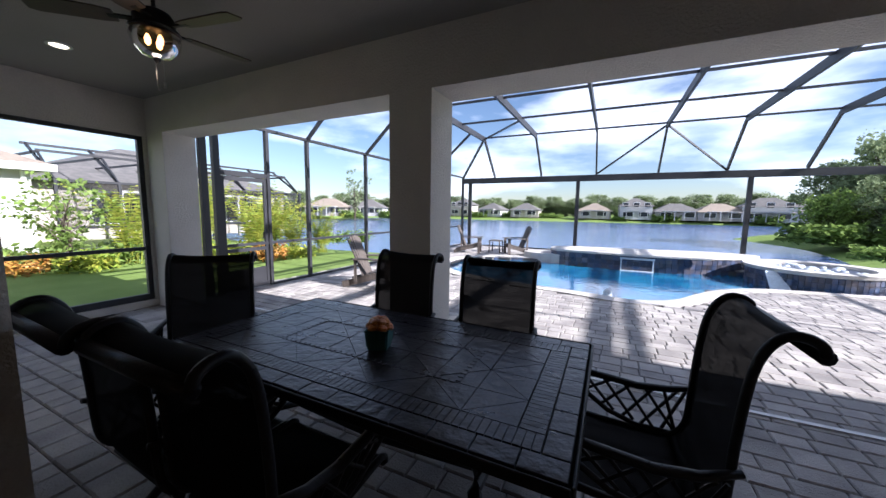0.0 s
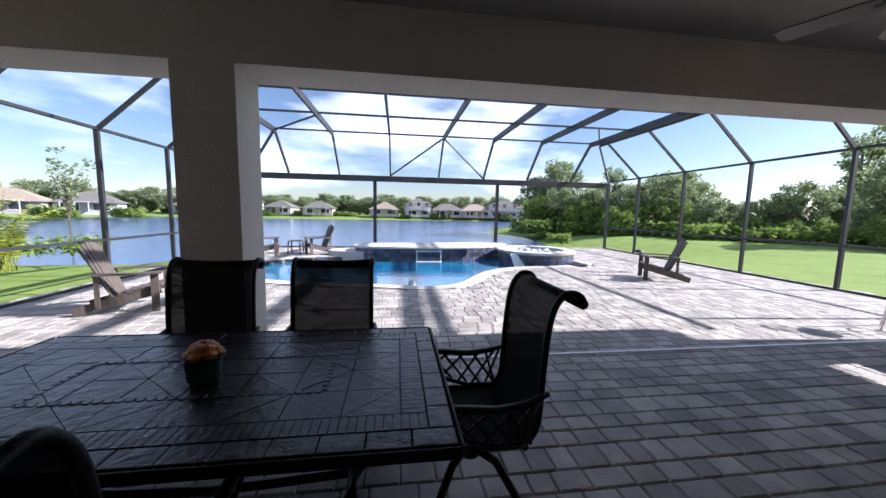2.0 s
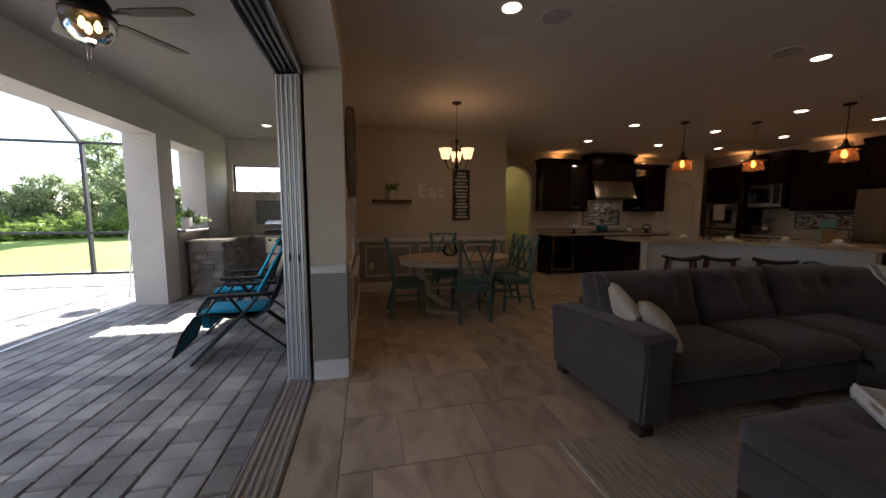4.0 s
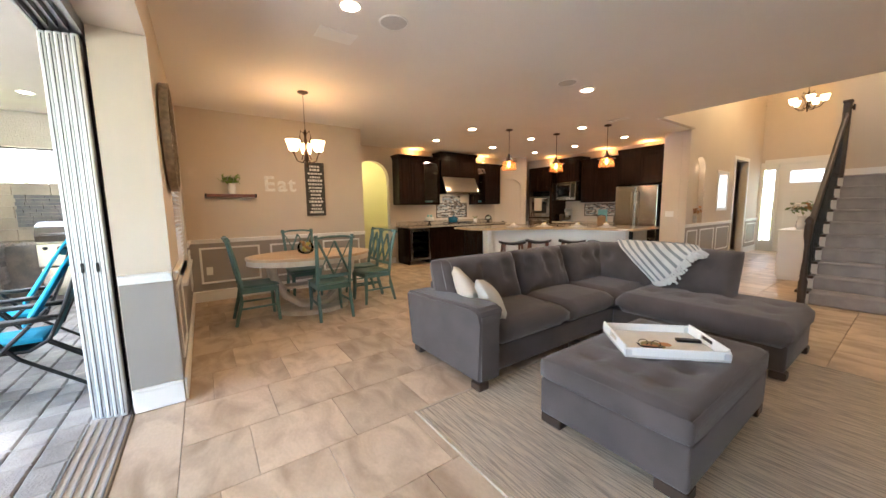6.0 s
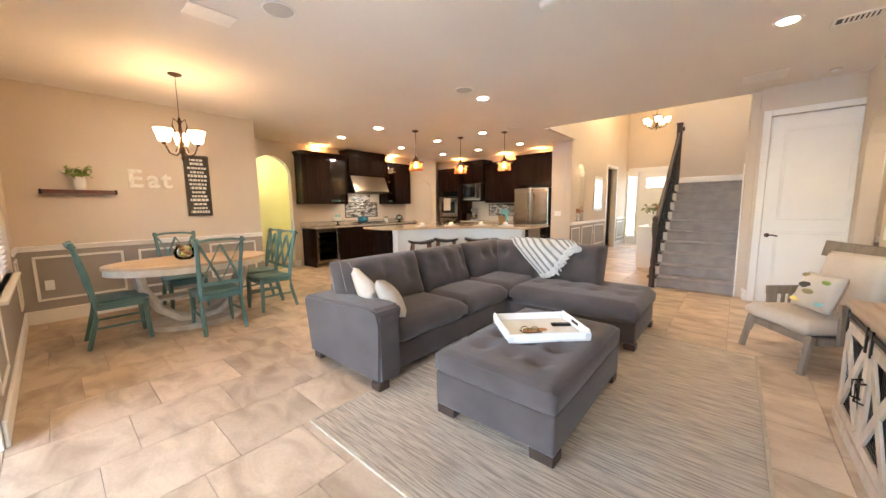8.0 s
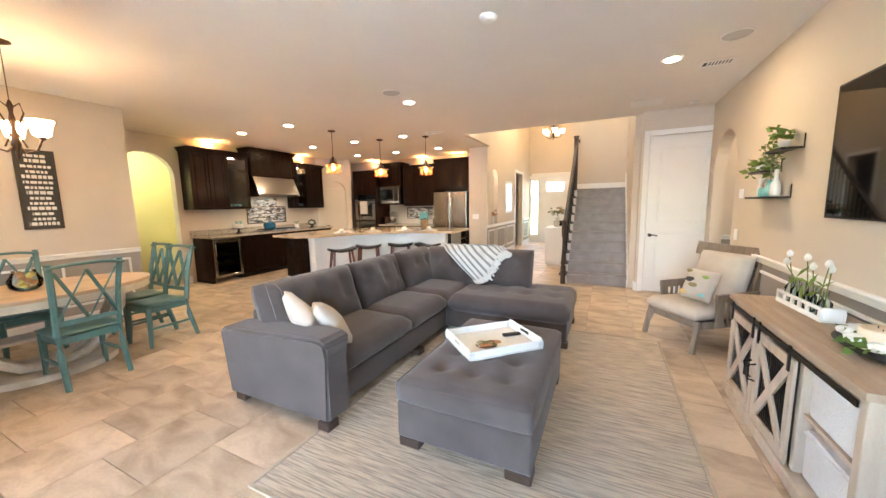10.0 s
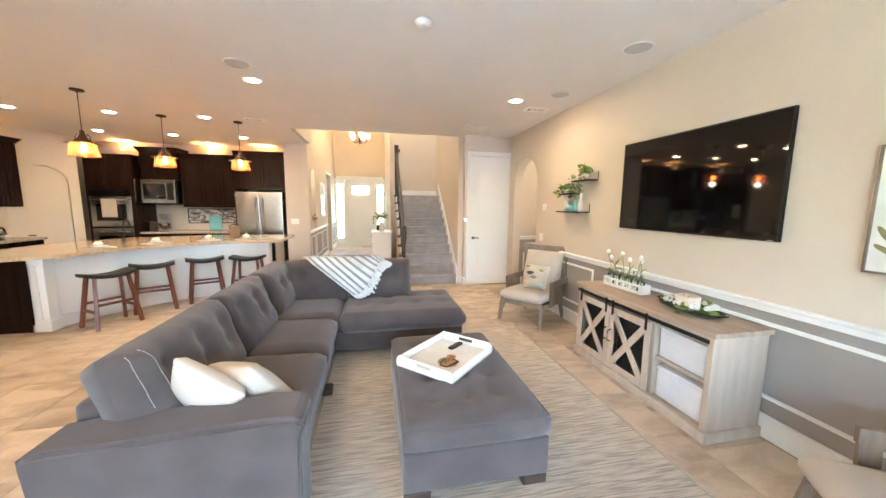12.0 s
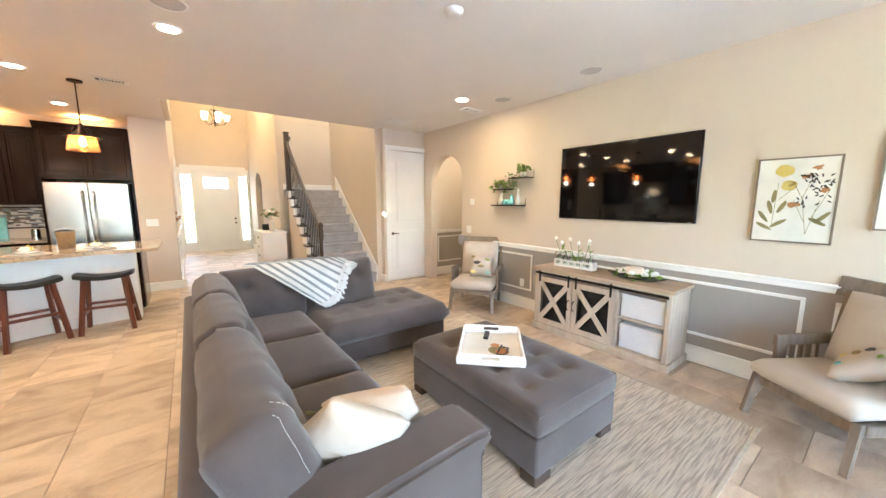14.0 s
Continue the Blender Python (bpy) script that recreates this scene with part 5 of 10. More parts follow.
                part("stitching", dashes, "stitch", s, "pale contrast stitching", at=at)
    part("corner_back_cushion", pad(0.80, 0.53, 0.27, 0.13, 0.035, 22, 20, [(-0.1, 0.06), (0.15, 0.06)]), "sofa", s, smooth=True, at=Matrix.Translation((3.77, -4.09, 0.585)) @ Matrix.Rotation(radians(-90), 4, "Z") @ LEAN)
    for xc, w in ((3.25, 0.72), (2.52, 0.76)):
        part("back_cushion", pad(w, 0.53, 0.27, 0.13, 0.035, 24, 20, [(-0.15, 0.05), (0.15, 0.05)]), "sofa", s, smooth=True, at=Matrix.Translation((xc, -4.56, 0.585)) @ Matrix.Rotation(radians(180), 4, "Z") @ LEAN)
    for x, y in ((2.95, -1.78), (3.80, -1.80), (2.97, -3.0), (1.70, -3.70), (1.70, -4.5), (3.8, -4.55)):
        part("foot", boxes((x - 0.05, x + 0.05, y - 0.05, y + 0.05, Z, 0.075), bevel=0.008), "darkleg", s, "dark block foot")
    return s


sofa()


def ottoman():
    o = thing("storage_ottoman", "charcoal microfibre storage ottoman with a tufted lid on the rug", "ottoman", (2.045, -2.435, 0.012))
    part("body", boxes((-0.398, 0.398, -0.607, 0.607, 0.062, 0.290), bevel=0.02, segs=3), "sofa", o, smooth=True)
    part("lid", pad(0.81, 1.23, 0.165, 0.035, 0.012, 20, 30, [(x, y) for x in (-0.2, 0, 0.2) for y in (-0.35, -0.12, 0.12, 0.35)]), "sofa", o, smooth=True, at=pose(0, 0, 0.265))
    part("seam", tube([(-0.392, -0.603, 0.408), (-0.392, 0.603, 0.408), (0.392, 0.603, 0.408), (0.392, -0.603, 0.408), (-0.392, -0.603, 0.408)], 0.004, 5), "sofa", o)
    for x in (-0.325, 0.325):
        for y in (-0.545, 0.545):
            part("foot", boxes((x - 0.07, x + 0.07, y - 0.055, y + 0.055, 0, 0.064), bevel=0.008), "darkleg", o, "dark block foot")


ottoman()
tray = thing("serving_tray", "white wooden tray with cut-out handles and metal corners", "tray", (2.075, -2.545, 0.446), 45)
part("base", boxes((-0.28, 0.28, -0.225, 0.225, 0, 0.012)), "ceramic", tray)
for y in (-0.225, 0.213):
    part("side", boxes((-0.28, 0.28, y, y + 0.012, 0.012, 0.062), bevel=0.003), "white", tray)
for x in (-0.28, 0.268):
    part("end", boxes((x, x + 0.012, -0.213, -0.06, 0.012, 0.075), (x, x + 0.012, 0.06, 0.213, 0.012, 0.075), (x, x + 0.012, -0.06, 0.06, 0.012, 0.034), (x, x + 0.012, -0.06, 0.06, 0.060, 0.075), bevel=0.003), "white", tray)
for x in (-0.283, 0.243):
    for y in (-0.229, 0.209):
        part("corner", boxes((x, x + 0.04, y, y + 0.02, 0.014, 0.05), bevel=0.004), "alu", tray, "metal corner bracket")
part("lining", boxes((-0.26, 0.26, -0.205, 0.205, 0.012, 0.014)), "canvas", tray, "printed paper lining")
part("motif", join(*[move(turned([(r, 0), (r * 0.7, 0.001)], 14), pose(x, y, 0.0145)) for x, y, r in ((0.06, 0.05, 0.07),)]), "olive", tray)
part("motif_light", join(*[move(turned([(r, 0), (r * 0.7, 0.001)], 14), pose(x, y, 0.016)) for x, y, r in ((0.08, 0.08, 0.05), (-0.02, 0.03, 0.035))]), "rust", tray)
single("eyeglasses", join(tube([(-0.07, 0, 0), (-0.06, 0.05, 0.003), (0.05, 0.06, 0.006)], 0.004, 6), *[move(turned([(0.026, 0), (0.028, 0.006), (0.024, 0.008)], 14, False), pose(x, 0, 0.005, 70)) for x in (-0.035, 0.035)], tube([(0.07, 0, 0), (0.05, 0.05, 0.0), (-0.06, 0.04, 0.003)], 0.004, 6)), "black", "black folded eyeglasses on the tray", "eyeglasses", at=pose(2.09, -2.44, 0.470, 0, 0, 30))
single("remote_control", boxes((-0.07, 0.07, -0.02, 0.02, 0, 0.018), bevel=0.006, segs=2), "black", "small black remote control lying in the tray", "remote control", at=pose(1.97, -2.70, 0.462, 0, 0, 40))


def pillow(name, label, size, m, material, motifs=None):
    t = thing(name, label, "pillow")
    bm = pad(size, size, 0.07, 0.03, 0.05, 14, 14)
    for v in bm.verts:
        u, w = abs(v.co.x) / size * 2, abs(v.co.y) / size * 2
        v.co.x *= 1 - 0.07 * (1 - w * w)
        v.co.y *= 1 - 0.07 * (1 - u * u)
    for v in bm.verts:
        if v.co.z < 0.03:
            u, w = v.co.x / size * 2, v.co.y / size * 2
            v.co.z -= 0.05 * (1 - u * u) * (1 - w * w)
    part("cover", bm, material, t, smooth=True)
    for k, (x, y, r, mt) in enumerate(motifs or []):
        z = 0.071 + 0.05 * (1 - (x / size * 2) ** 2) * (1 - (y / size * 2) ** 2)
        part("print", move(turned([(r, -0.002), (r * 0.8, 0.003), (0.001, 0.004)], 10), Matrix.Translation((x, y, z)) @ Matrix.Diagonal((1, 0.45, 1, 1)) @ Matrix.Rotation(radians(40 * k), 4, "Z")), mt, t)
    t.matrix_basis = m
    return t


pillow("throw_pillow", "cream square pillow with a blue floral corner on the sofa", 0.35, Matrix.Translation((3.37, -2.01, 0.635)) @ Matrix.Rotation(radians(-26), 4, "Z") @ Matrix.Rotation(radians(62), 4, "X") @ Matrix.Rotation(radians(37), 4, "Z") @ Matrix.Translation((0, 0, -0.035)), "linen", [(0.13, -0.1, 0.05, "mos_t"), (0.08, -0.15, 0.04, "aqua"), (0.15, 0.0, 0.03, "olive")])
pillow("throw_pillow", "plain cream square pillow lying against the sofa arm", 0.37, Matrix.Translation((3.19, -2.10, 0.597)) @ Matrix.Rotation(radians(-31), 4, "Z") @ Matrix.Rotation(radians(55), 4, "X") @ Matrix.Rotation(radians(-14), 4, "Z") @ Matrix.Translation((0, 0, -0.035)), "linen")


# striped throw over the back of the south run: stripes run down across the cushion, the fringe hangs at their ends
def drape(x, h):
    """A place on the sofa back: x along the run, h metres down the front from the crest (behind it when below zero)."""
    steps = ((-0.6, -4.715, 0.33), (-0.16, -4.70, 0.83), (-0.08, -4.62, 0.895), (0.06, -4.42, 0.90), (0.14, -4.32, 0.83), (0.30, -4.245, 0.68), (0.50, -4.19, 0.49), (0.62, -4.09, 0.475))
    for a, b in zip(steps, steps[1:]):
        if h <= b[0] or b is steps[-1]:
            f = (h - a[0]) / (b[0] - a[0])
            return Vector((x, a[1] + f * (b[1] - a[1]), a[2] + f * (b[2] - a[2])))


def throw():
    t = thing("throw_blanket", "white and grey striped knitted throw draped over the sofa back", "blanket")
    n, m_ = 36, 40
    field = bmesh.new()

    def at(i, j, out=0.0):
        u, v = i / n, j / m_
        x = 3.42 - 0.60 * u - 0.36 * v - 0.05 * math.sin(3 * v) * u
        h = 0.0 + 0.50 * u - 0.43 * v + 0.05 * math.sin(7 * v) * u * u
        p = drape(x, h)
        fold = 0.012 * math.sin(v * 24 + 2 * u) * (0.4 + u) + 0.010 * noise.noise(Vector((u * 6, v * 6, 0)))
        return tuple(p + Vector((0, 0.7, 0.5)) * abs(fold) + Vector((0, 0.016 + out, 0.016 + out)))

    for j in range(m_):
        for i in range(n):
            field.faces.new([field.verts.new(at(*p)) for p in ((i, j), (i, j + 1), (i + 1, j + 1), (i + 1, j))])
    bmesh.ops.remove_doubles(field, verts=field.verts, dist=0.0001)
    bmesh.ops.recalc_face_normals(field, faces=field.faces)
    bmesh.ops.solidify(field, geom=field.faces[:], thickness=0.010)
    part("field", field, "throw", t, smooth=True)
    for j in range(1, m_ - 1, 4):
        st = bmesh.new()
        for i in range(n):
            st.faces.new([st.verts.new(at(a, b, 0.004)) for a, b in ((i, j), (i, j + 1.5), (i + 1, j + 1.5), (i + 1, j))])
        bmesh.ops.remove_doubles(st, verts=st.verts, dist=0.0001)
        bmesh.ops.solidify(st, geom=st.faces[:], thickness=0.003)
        part("stripe", st, "throw_g", t, "grey knitted stripe", smooth=True)
    fr = bmesh.new()
    for k in range(90):
        p = Vector(at(n, k * m_ / 90))
        q = p + Vector((-0.035 - 0.05 * random.random(), 0.01 + 0.03 * random.random(), -0.03 - 0.05 * random.random() * (p.z > 0.6)))
        tube([p, (p + q) / 2 + Vector((random.uniform(-.015, .015), 0.02, 0.01)), q], [0.007, 0.009, 0.013], 5, bm=fr)
    tagged(part("fringe", fr, "throw", t, "tasselled fringe"), kind="stuff")


throw()

# ---- media console ----
con = thing("media_console", "whitewashed oak media console with two sliding barn doors and open shelves", "media console")
CY0, CY1_, CX = -3.41, -1.95, 0.47
part("plinth", boxes((0.025, CX + 0.02, CY0 - 0.02, CY1_ + 0.02, 0.0, 0.075), bevel=0.006), "oakface", con)
part("side", boxes((0.03, CX, CY1_ - 0.045, CY1_, 0.075, 0.72), bevel=0.003), "oakface", con)
part("side", boxes((0.03, CX, CY0, CY0 + 0.045, 0.075, 0.72), bevel=0.003), "oakface", con)
part("divider", boxes((0.03, CX - 0.015, -2.46, -2.42, 0.075, 0.72), bevel=0.003), "oakface", con)
part("back", boxes((0.028, 0.04, CY0 + 0.045, CY1_ - 0.045, 0.075, 0.72)), "oakface", con)
part("shelf", boxes((0.04, CX - 0.03, -2.42, CY1_ - 0.045, 0.375, 0.40), bevel=0.003), "oakface", con)
part("apron", boxes((CX - 0.02, CX, CY0 + 0.045, CY1_ - 0.045, 0.66, 0.72), bevel=0.002), "oakface", con)
for k in range(5):
    x0 = 0.022 + k * 0.094
    part("top_plank", boxes((x0, x0 + 0.0925, CY0 - 0.025, CY1_ + 0.02, 0.72, 0.755), bevel=0.002), "oak", con)
part("rail", boxes((CX + 0.014, CX + 0.022, CY0 + 0.02, CY1_ - 0.02, 0.675, 0.70)), "black", con, "black iron barn-door rail")
for y0 in (CY0 + 0.04, -2.90):
    y1 = y0 + 0.46
    d = part("door", boxes((CX, CX + 0.016, y0, y0 + 0.055, 0.085, 0.65), (CX, CX + 0.016, y1 - 0.055, y1, 0.085, 0.65), (CX, CX + 0.016, y0 + 0.055, y1 - 0.055, 0.085, 0.145), (CX, CX + 0.016, y0 + 0.055, y1 - 0.055, 0.59, 0.65), bevel=0.003), "oakface", con, "barn door with X brace and wire mesh")
    part("x_brace", join(beam((CX + 0.012, y0 + 0.05, 0.14), (CX + 0.012, y1 - 0.05, 0.595), 0.012, 0.055), beam((CX + 0.014, y1 - 0.05, 0.14), (CX + 0.014, y0 + 0.05, 0.595), 0.012, 0.055)), "oakface", d)
    wire = bmesh.new()
    for k in range(14):
        yy = y0 + 0.06 + k * 0.025
        bm_box(wire, CX + 0.002, CX + 0.004, yy, yy + 0.0025, 0.145, 0.59)
    for k in range(18):
        zz = 0.15 + k * 0.025
        bm_box(wire, CX + 0.0005, CX + 0.002, y0 + 0.055, y1 - 0.055, zz, zz + 0.0025)
    part("wire_mesh", wire, "black", d, "black wire mesh")
    # Dark sheet added behind the mesh to hide the oak inside.
    part("dark_backing", boxes((CX - 0.05, CX - 0.045, y0 + 0.05, y1 - 0.05, 0.1, 0.62)), "bronze", d)
    for yy in (y0 + 0.03, y1 - 0.05):
        part("strap", boxes((CX + 0.016, CX + 0.026, yy, yy + 0.02, 0.58, 0.715), bevel=0.002), "black", d, "black roller strap")
    hy = y1 - 0.028 if y0 < -3.0 else y0 + 0.028
    part("door_handle", tube([(CX + 0.016, hy, 0.33), (CX + 0.05, hy, 0.34), (CX + 0.05, hy, 0.43), (CX + 0.016, hy, 0.44)], 0.006, 8), "black", d, "black bar handle", smooth=True)
for z0 in (0.085, 0.405):
    b = thing("storage_bin", "white canvas storage bin on the console shelf", "storage bin", (0, 0, 0), 0, "canvas bins in the media console")
    bm = boxes((0.09, CX - 0.04, -2.40, -2.01, z0, z0 + 0.225 + (0.02 if z0 < 0.2 else 0)), bevel=0.012, segs=2)
    part("body", bm, "fabricbin", b, smooth=True)
    part("rim", tube([(0.09, -2.40, z0 + 0.235), (CX - 0.038, -2.40, z0 + 0.225), (CX - 0.038, -2.01, z0 + 0.22), (0.09, -2.01, z0 + 0.235)], 0.006, 6), "fabricbin", b)

tv = thing("television", "large black flat television mounted on the wall", "television", (0, 0.018, -0.002))
part("screen", boxes((0.027, 0.033, -3.435, -2.005, 1.335, 2.155), bevel=0.001), "screen", tv)
part("bezel", boxes((0.006, 0.0325, -3.445, -1.995, 1.323, 1.335), (0.006, 0.0325, -3.445, -1.995, 2.155, 2.166), (0.006, 0.0325, -3.445, -3.435, 1.335, 2.155), (0.006, 0.0325, -2.005, -1.995, 1.335, 2.155)), "black", tv)
part("housing", boxes((0.004, 0.025, -3.30, -2.15, 1.42, 2.06), bevel=0.01), "black", tv)
part("badge", boxes((0.0328, 0.034, -2.06, -2.02, 1.327, 1.332)), "alu", tv)


def picture(y0, y1, z0, z1, label):
    p = thing("framed_picture", label, "picture", (0, 0, 0), 0, "botanical prints on the wall")
    part("frame", boxes((0.003, 0.035, y0, y0 + 0.012, z0, z1), (0.003, 0.035, y1 - 0.012, y1, z0, z1), (0.003, 0.035, y0 + 0.012, y1 - 0.012, z0, z0 + 0.012), (0.003, 0.035, y0 + 0.012, y1 - 0.012, z1 - 0.012, z1)), "ashwood", p)
    part("print", boxes((0.003, 0.026, y0 + 0.012, y1 - 0.012, z0 + 0.012, z1 - 0.012)), "canvas", p)
    return p


def blot(y, z, ry, rz, tilt=0, wob=0.12, n=18, seed=0):
    bm = bmesh.new()
    rr = random.Random(seed)
    c, s = math.cos(radians(tilt)), math.sin(radians(tilt))
    vs = []
    for k in range(n):
        a = 2 * math.pi * k / n
        q = 1 + rr.uniform(-wob, wob)
        dy, dz = ry * q * math.cos(a), rz * q * math.sin(a)
        vs.append(bm.verts.new((0.0275, y + dy * c - dz * s, z + dy * s + dz * c)))
    bm.faces.new(vs)
    return bm


pic = picture(-1.583, -1.128, 1.207, 1.862, "framed botanical print with mustard and olive flowers on white")
def P(u, v):
    return -1.571 + 0.431 * u, 1.217 + 0.636 * v
bm = bmesh.new()
for a, b in (((0.25, 0.12), (0.28, 0.72)), ((0.70, 0.10), (0.60, 0.55)), ((0.70, 0.10), (0.82, 0.5)), ((0.66, 0.25), (0.5, 0.5)), ((0.6, 0.5), (0.72, 0.82)), ((0.3, 0.5), (0.45, 0.62)), ((0.75, 0.3), (0.92, 0.62)), ((0.62, 0.5), (0.5, 0.68))):
    (ya, za), (yb, zb) = P(*a), P(*b)
    beam((0.0272, ya, za), (0.0272, yb, zb), 0.0006, 0.003, bm)
part("stems", bm, "olive", pic)
part("blossom", join(*[blot(*P(u, v), r, r * 0.9, 0, 0.1, 18, k) for k, (u, v, r) in enumerate(((0.34, 0.86, 0.052), (0.42, 0.68, 0.045)))]), "mustard", pic)
part("flowers", join(*[blot(*P(u, v), r, r * 0.6, 10 * k, 0.4, 14, k) for k, (u, v, r) in enumerate(((0.5, 0.45, 0.035), (0.75, 0.88, 0.028), (0.62, 0.78, 0.025), (0.86, 0.62, 0.03), (0.47, 0.70, 0.024)))]), "rust", pic)
part("leaves", join(*[blot(*P(u, v), 0.014, 0.055, t, 0.08, 14, k) for k, (u, v, t) in enumerate(((0.2, 0.42, 15), (0.12, 0.30, 35), (0.36, 0.42, -25), (0.34, 0.22, -55), (0.14, 0.18, 60), (0.88, 0.3, -40), (0.82, 0.25, 60), (0.24, 0.55, -5)))]), "olive", pic)
part("sprigs", join(*[blot(*P(0.55 + 0.4 * random.random(), 0.42 + 0.4 * random.random()), 0.005, 0.014, random.uniform(-60, 60), 0.1, 8, k) for k in range(46)]), "sign", pic)
pic2 = picture(-0.955, -0.50, 1.33, 1.95, "framed botanical print near the sliding door")
part("leaves", join(*[blot(-0.88 + 0.09 * (k % 4), 1.5 + 0.09 * (k // 2), 0.014, 0.05, 30 * k, 0.1, 12, k) for k in range(8)]), "olive", pic2)

# floating black shelves with plants and vases
for nm, y0, y1, z in (("top", -4.20, -3.87, 1.86), ("mid", -4.50, -4.22, 1.71), ("low", -4.53, -4.00, 1.48)):
    sh = thing("wall_shelf", "small black metal and wood wall shelf", "shelf", (0, 0, 0), 0, "wall shelves beside the television")
    part("board", boxes((0.01, 0.14, y0, y1, z - 0.018, z - 0.004), bevel=0.002), "darkleg", sh)
    part("bracket", boxes((0.002, 0.14, y0 - 0.006, y0, z - 0.022, z - 0.014), (0.002, 0.14, y1, y1 + 0.006, z - 0.022, z - 0.014), (0.136, 0.142, y0 - 0.006, y1 + 0.006, z - 0.022, z - 0.004), (0.002, 0.008, y1, y1 + 0.006, z - 0.014, z + 0.09), (0.002, 0.008, y0 - 0.006, y0, z - 0.014, z + 0.05)), "black", sh)


def foliage(n, spread, size, droop=0.0, seed=0, up=0.1, wide=0.5):
    """Many small leaves round a point, each a bent pair of quads."""
    rr = random.Random(seed)
    bm = bmesh.new()
    for _ in range(n):
        a, e = rr.uniform(0, 6.283), rr.uniform(-0.3, 1.2)
        d = rr.uniform(0.2, 1.0)
        c = Vector((spread[0] * d * math.cos(a), spread[1] * d * math.sin(a), up + spread[2] * d * math.sin(e) - droop * d * d))
        m = Matrix.Translation(c) @ Euler((rr.uniform(-1, 1), rr.uniform(-1, 1), rr.uniform(0, 6.283))).to_matrix().to_4x4()
        L = size * rr.uniform(0.6, 1.3)
        W = L * wide
        p = [Vector(q) for q in ((0, 0, 0), (W / 2, L * 0.45, L * 0.06), (0, L, 0), (-W / 2, L * 0.45, L * 0.06), (0, L * 0.45, 0))]
        v = [bm.verts.new(m @ q) for q in p]
        bm.faces.new((v[0], v[1], v[2], v[4])), bm.faces.new((v[0], v[4], v[2], v[3]))
    return bm


def potted(name, label, at, pot, potmat, leaves, leafmat="leaf", stems=None):
    t = thing(name, label, "potted plant", at)
    part("pot", pot, potmat, t, smooth=True)
    part("leaves", leaves, leafmat, t)
    if stems:
        part("stems", stems, "leaf_dk", t)
    return t


potted("potted_plant", "trailing green ivy in a small white pot on the shelf", (0.08, -3.99, 1.858), turned([(0.03, 0), (0.042, 0.06), (0.038, 0.06)], 14), "ceramic", foliage(46, (0.09, 0.12, 0.12), 0.065, 0.05, 1, 0.09, 0.8))
potted("potted_plant", "trailing green ivy in a small pot hanging over the shelf edge", (0.08, -4.42, 1.708), turned([(0.03, 0), (0.042, 0.06), (0.038, 0.06)], 14), "ceramic", foliage(60, (0.09, 0.13, 0.10), 0.07, 0.16, 2, 0.09, 0.8))
potted("vase_with_eucalyptus", "grey green eucalyptus sprigs in a pale vase", (0.08, -4.18, 1.478), turned([(0.03, 0), (0.04, 0.05), (0.02, 0.12), (0.025, 0.14)], 14), "aqua", foliage(70, (0.08, 0.10, 0.22), 0.045, 0, 3, 0.26, 0.8), "leaf_dk", join(*[tube([(0, 0, 0.1), (0.02 * k, 0.03 * k, 0.4)], 0.003, 5) for k in (-1, 0, 1)]))
single("vase", turned([(0.03, 0), (0.032, 0.08), (0.018, 0.10), (0.028, 0.16), (0.03, 0.17)], 14), "ceramic", "pale ceramic candlestick vase on the shelf", "vase", True, at=pose(0.07, -4.40, 1.478))
single("vase", turned([(0.032, 0), (0.036, 0.02), (0.036, 0.09), (0.015, 0.15), (0.018, 0.22)], 14), "ceramic", "white and aqua glazed bottle vase on the shelf", "vase", True, at=pose(0.08, -4.07, 1.478))
for y in (-4.30, -4.24):
    single("candle_holder", turned([(0.028, 0), (0.03, 0.05), (0.026, 0.075)], 14), "aqua", "small aqua glass candle holder", "candle holder", True, "aqua candle holders", pose(0.09, y, 1.478))

# tulips in bottles in a white rack
rack = thing("bottle_rack", "white slotted wooden rack for six glass bottles", "bottle rack", (0.21, -3.06, 0.757), 3)
part("body", boxes((-0.055, 0.055, -0.24, 0.24, 0, 0.012), (-0.055, -0.043, -0.24, 0.24, 0.012, 0.03), (0.043, 0.055, -0.24, 0.24, 0.012, 0.03), (-0.055, -0.043, -0.24, 0.24, 0.065, 0.085), (0.043, 0.055, -0.24, 0.24, 0.065, 0.085),
     *[(x, x + 0.012, y, y + 0.03, 0.03, 0.065) for x in (-0.055, 0.043) for y in (-0.24, -0.155, -0.07, 0.01, 0.09, 0.21)], (-0.043, 0.043, -0.24, -0.228, 0.012, 0.085), (-0.043, 0.043, 0.228, 0.24, 0.012, 0.085), bevel=0.003), "white", rack)
for k in range(6):
    y = -3.26 + 0.08 * k
    b = thing("bottle_vase", "small clear glass bottle holding one white tulip", "vase", (0.22, y, 0.771), 20 * k, "tulip bottles in the rack")
    part("bottle", turned([(0.028, 0), (0.031, 0.02), (0.031, 0.09), (0.012, 0.125), (0.011, 0.15), (0.014, 0.155)], 14, True), "bottle", b, smooth=True)
    lx = 0.05 * math.sin(k * 2.1)
    top = (lx, 0.02 * (k - 3), 0.27 + 0.02 * math.cos(k * 3))
    part("stem", tube([(0, 0, 0.03), (lx * 0.3, 0.01, 0.15), top], 0.003, 6), "leaf", b)
    part("bloom", move(turned([(0.004, 0), (0.017, 0.012), (0.018, 0.03), (0.008, 0.045), (0.002, 0.048)], 10), pose(*top)), "petal", b, "white tulip head", True)
    part("leaf", foliage(2, (0.03, 0.03, 0.05), 0.13, 0, k, 0.14, 0.2), "leaf", b)

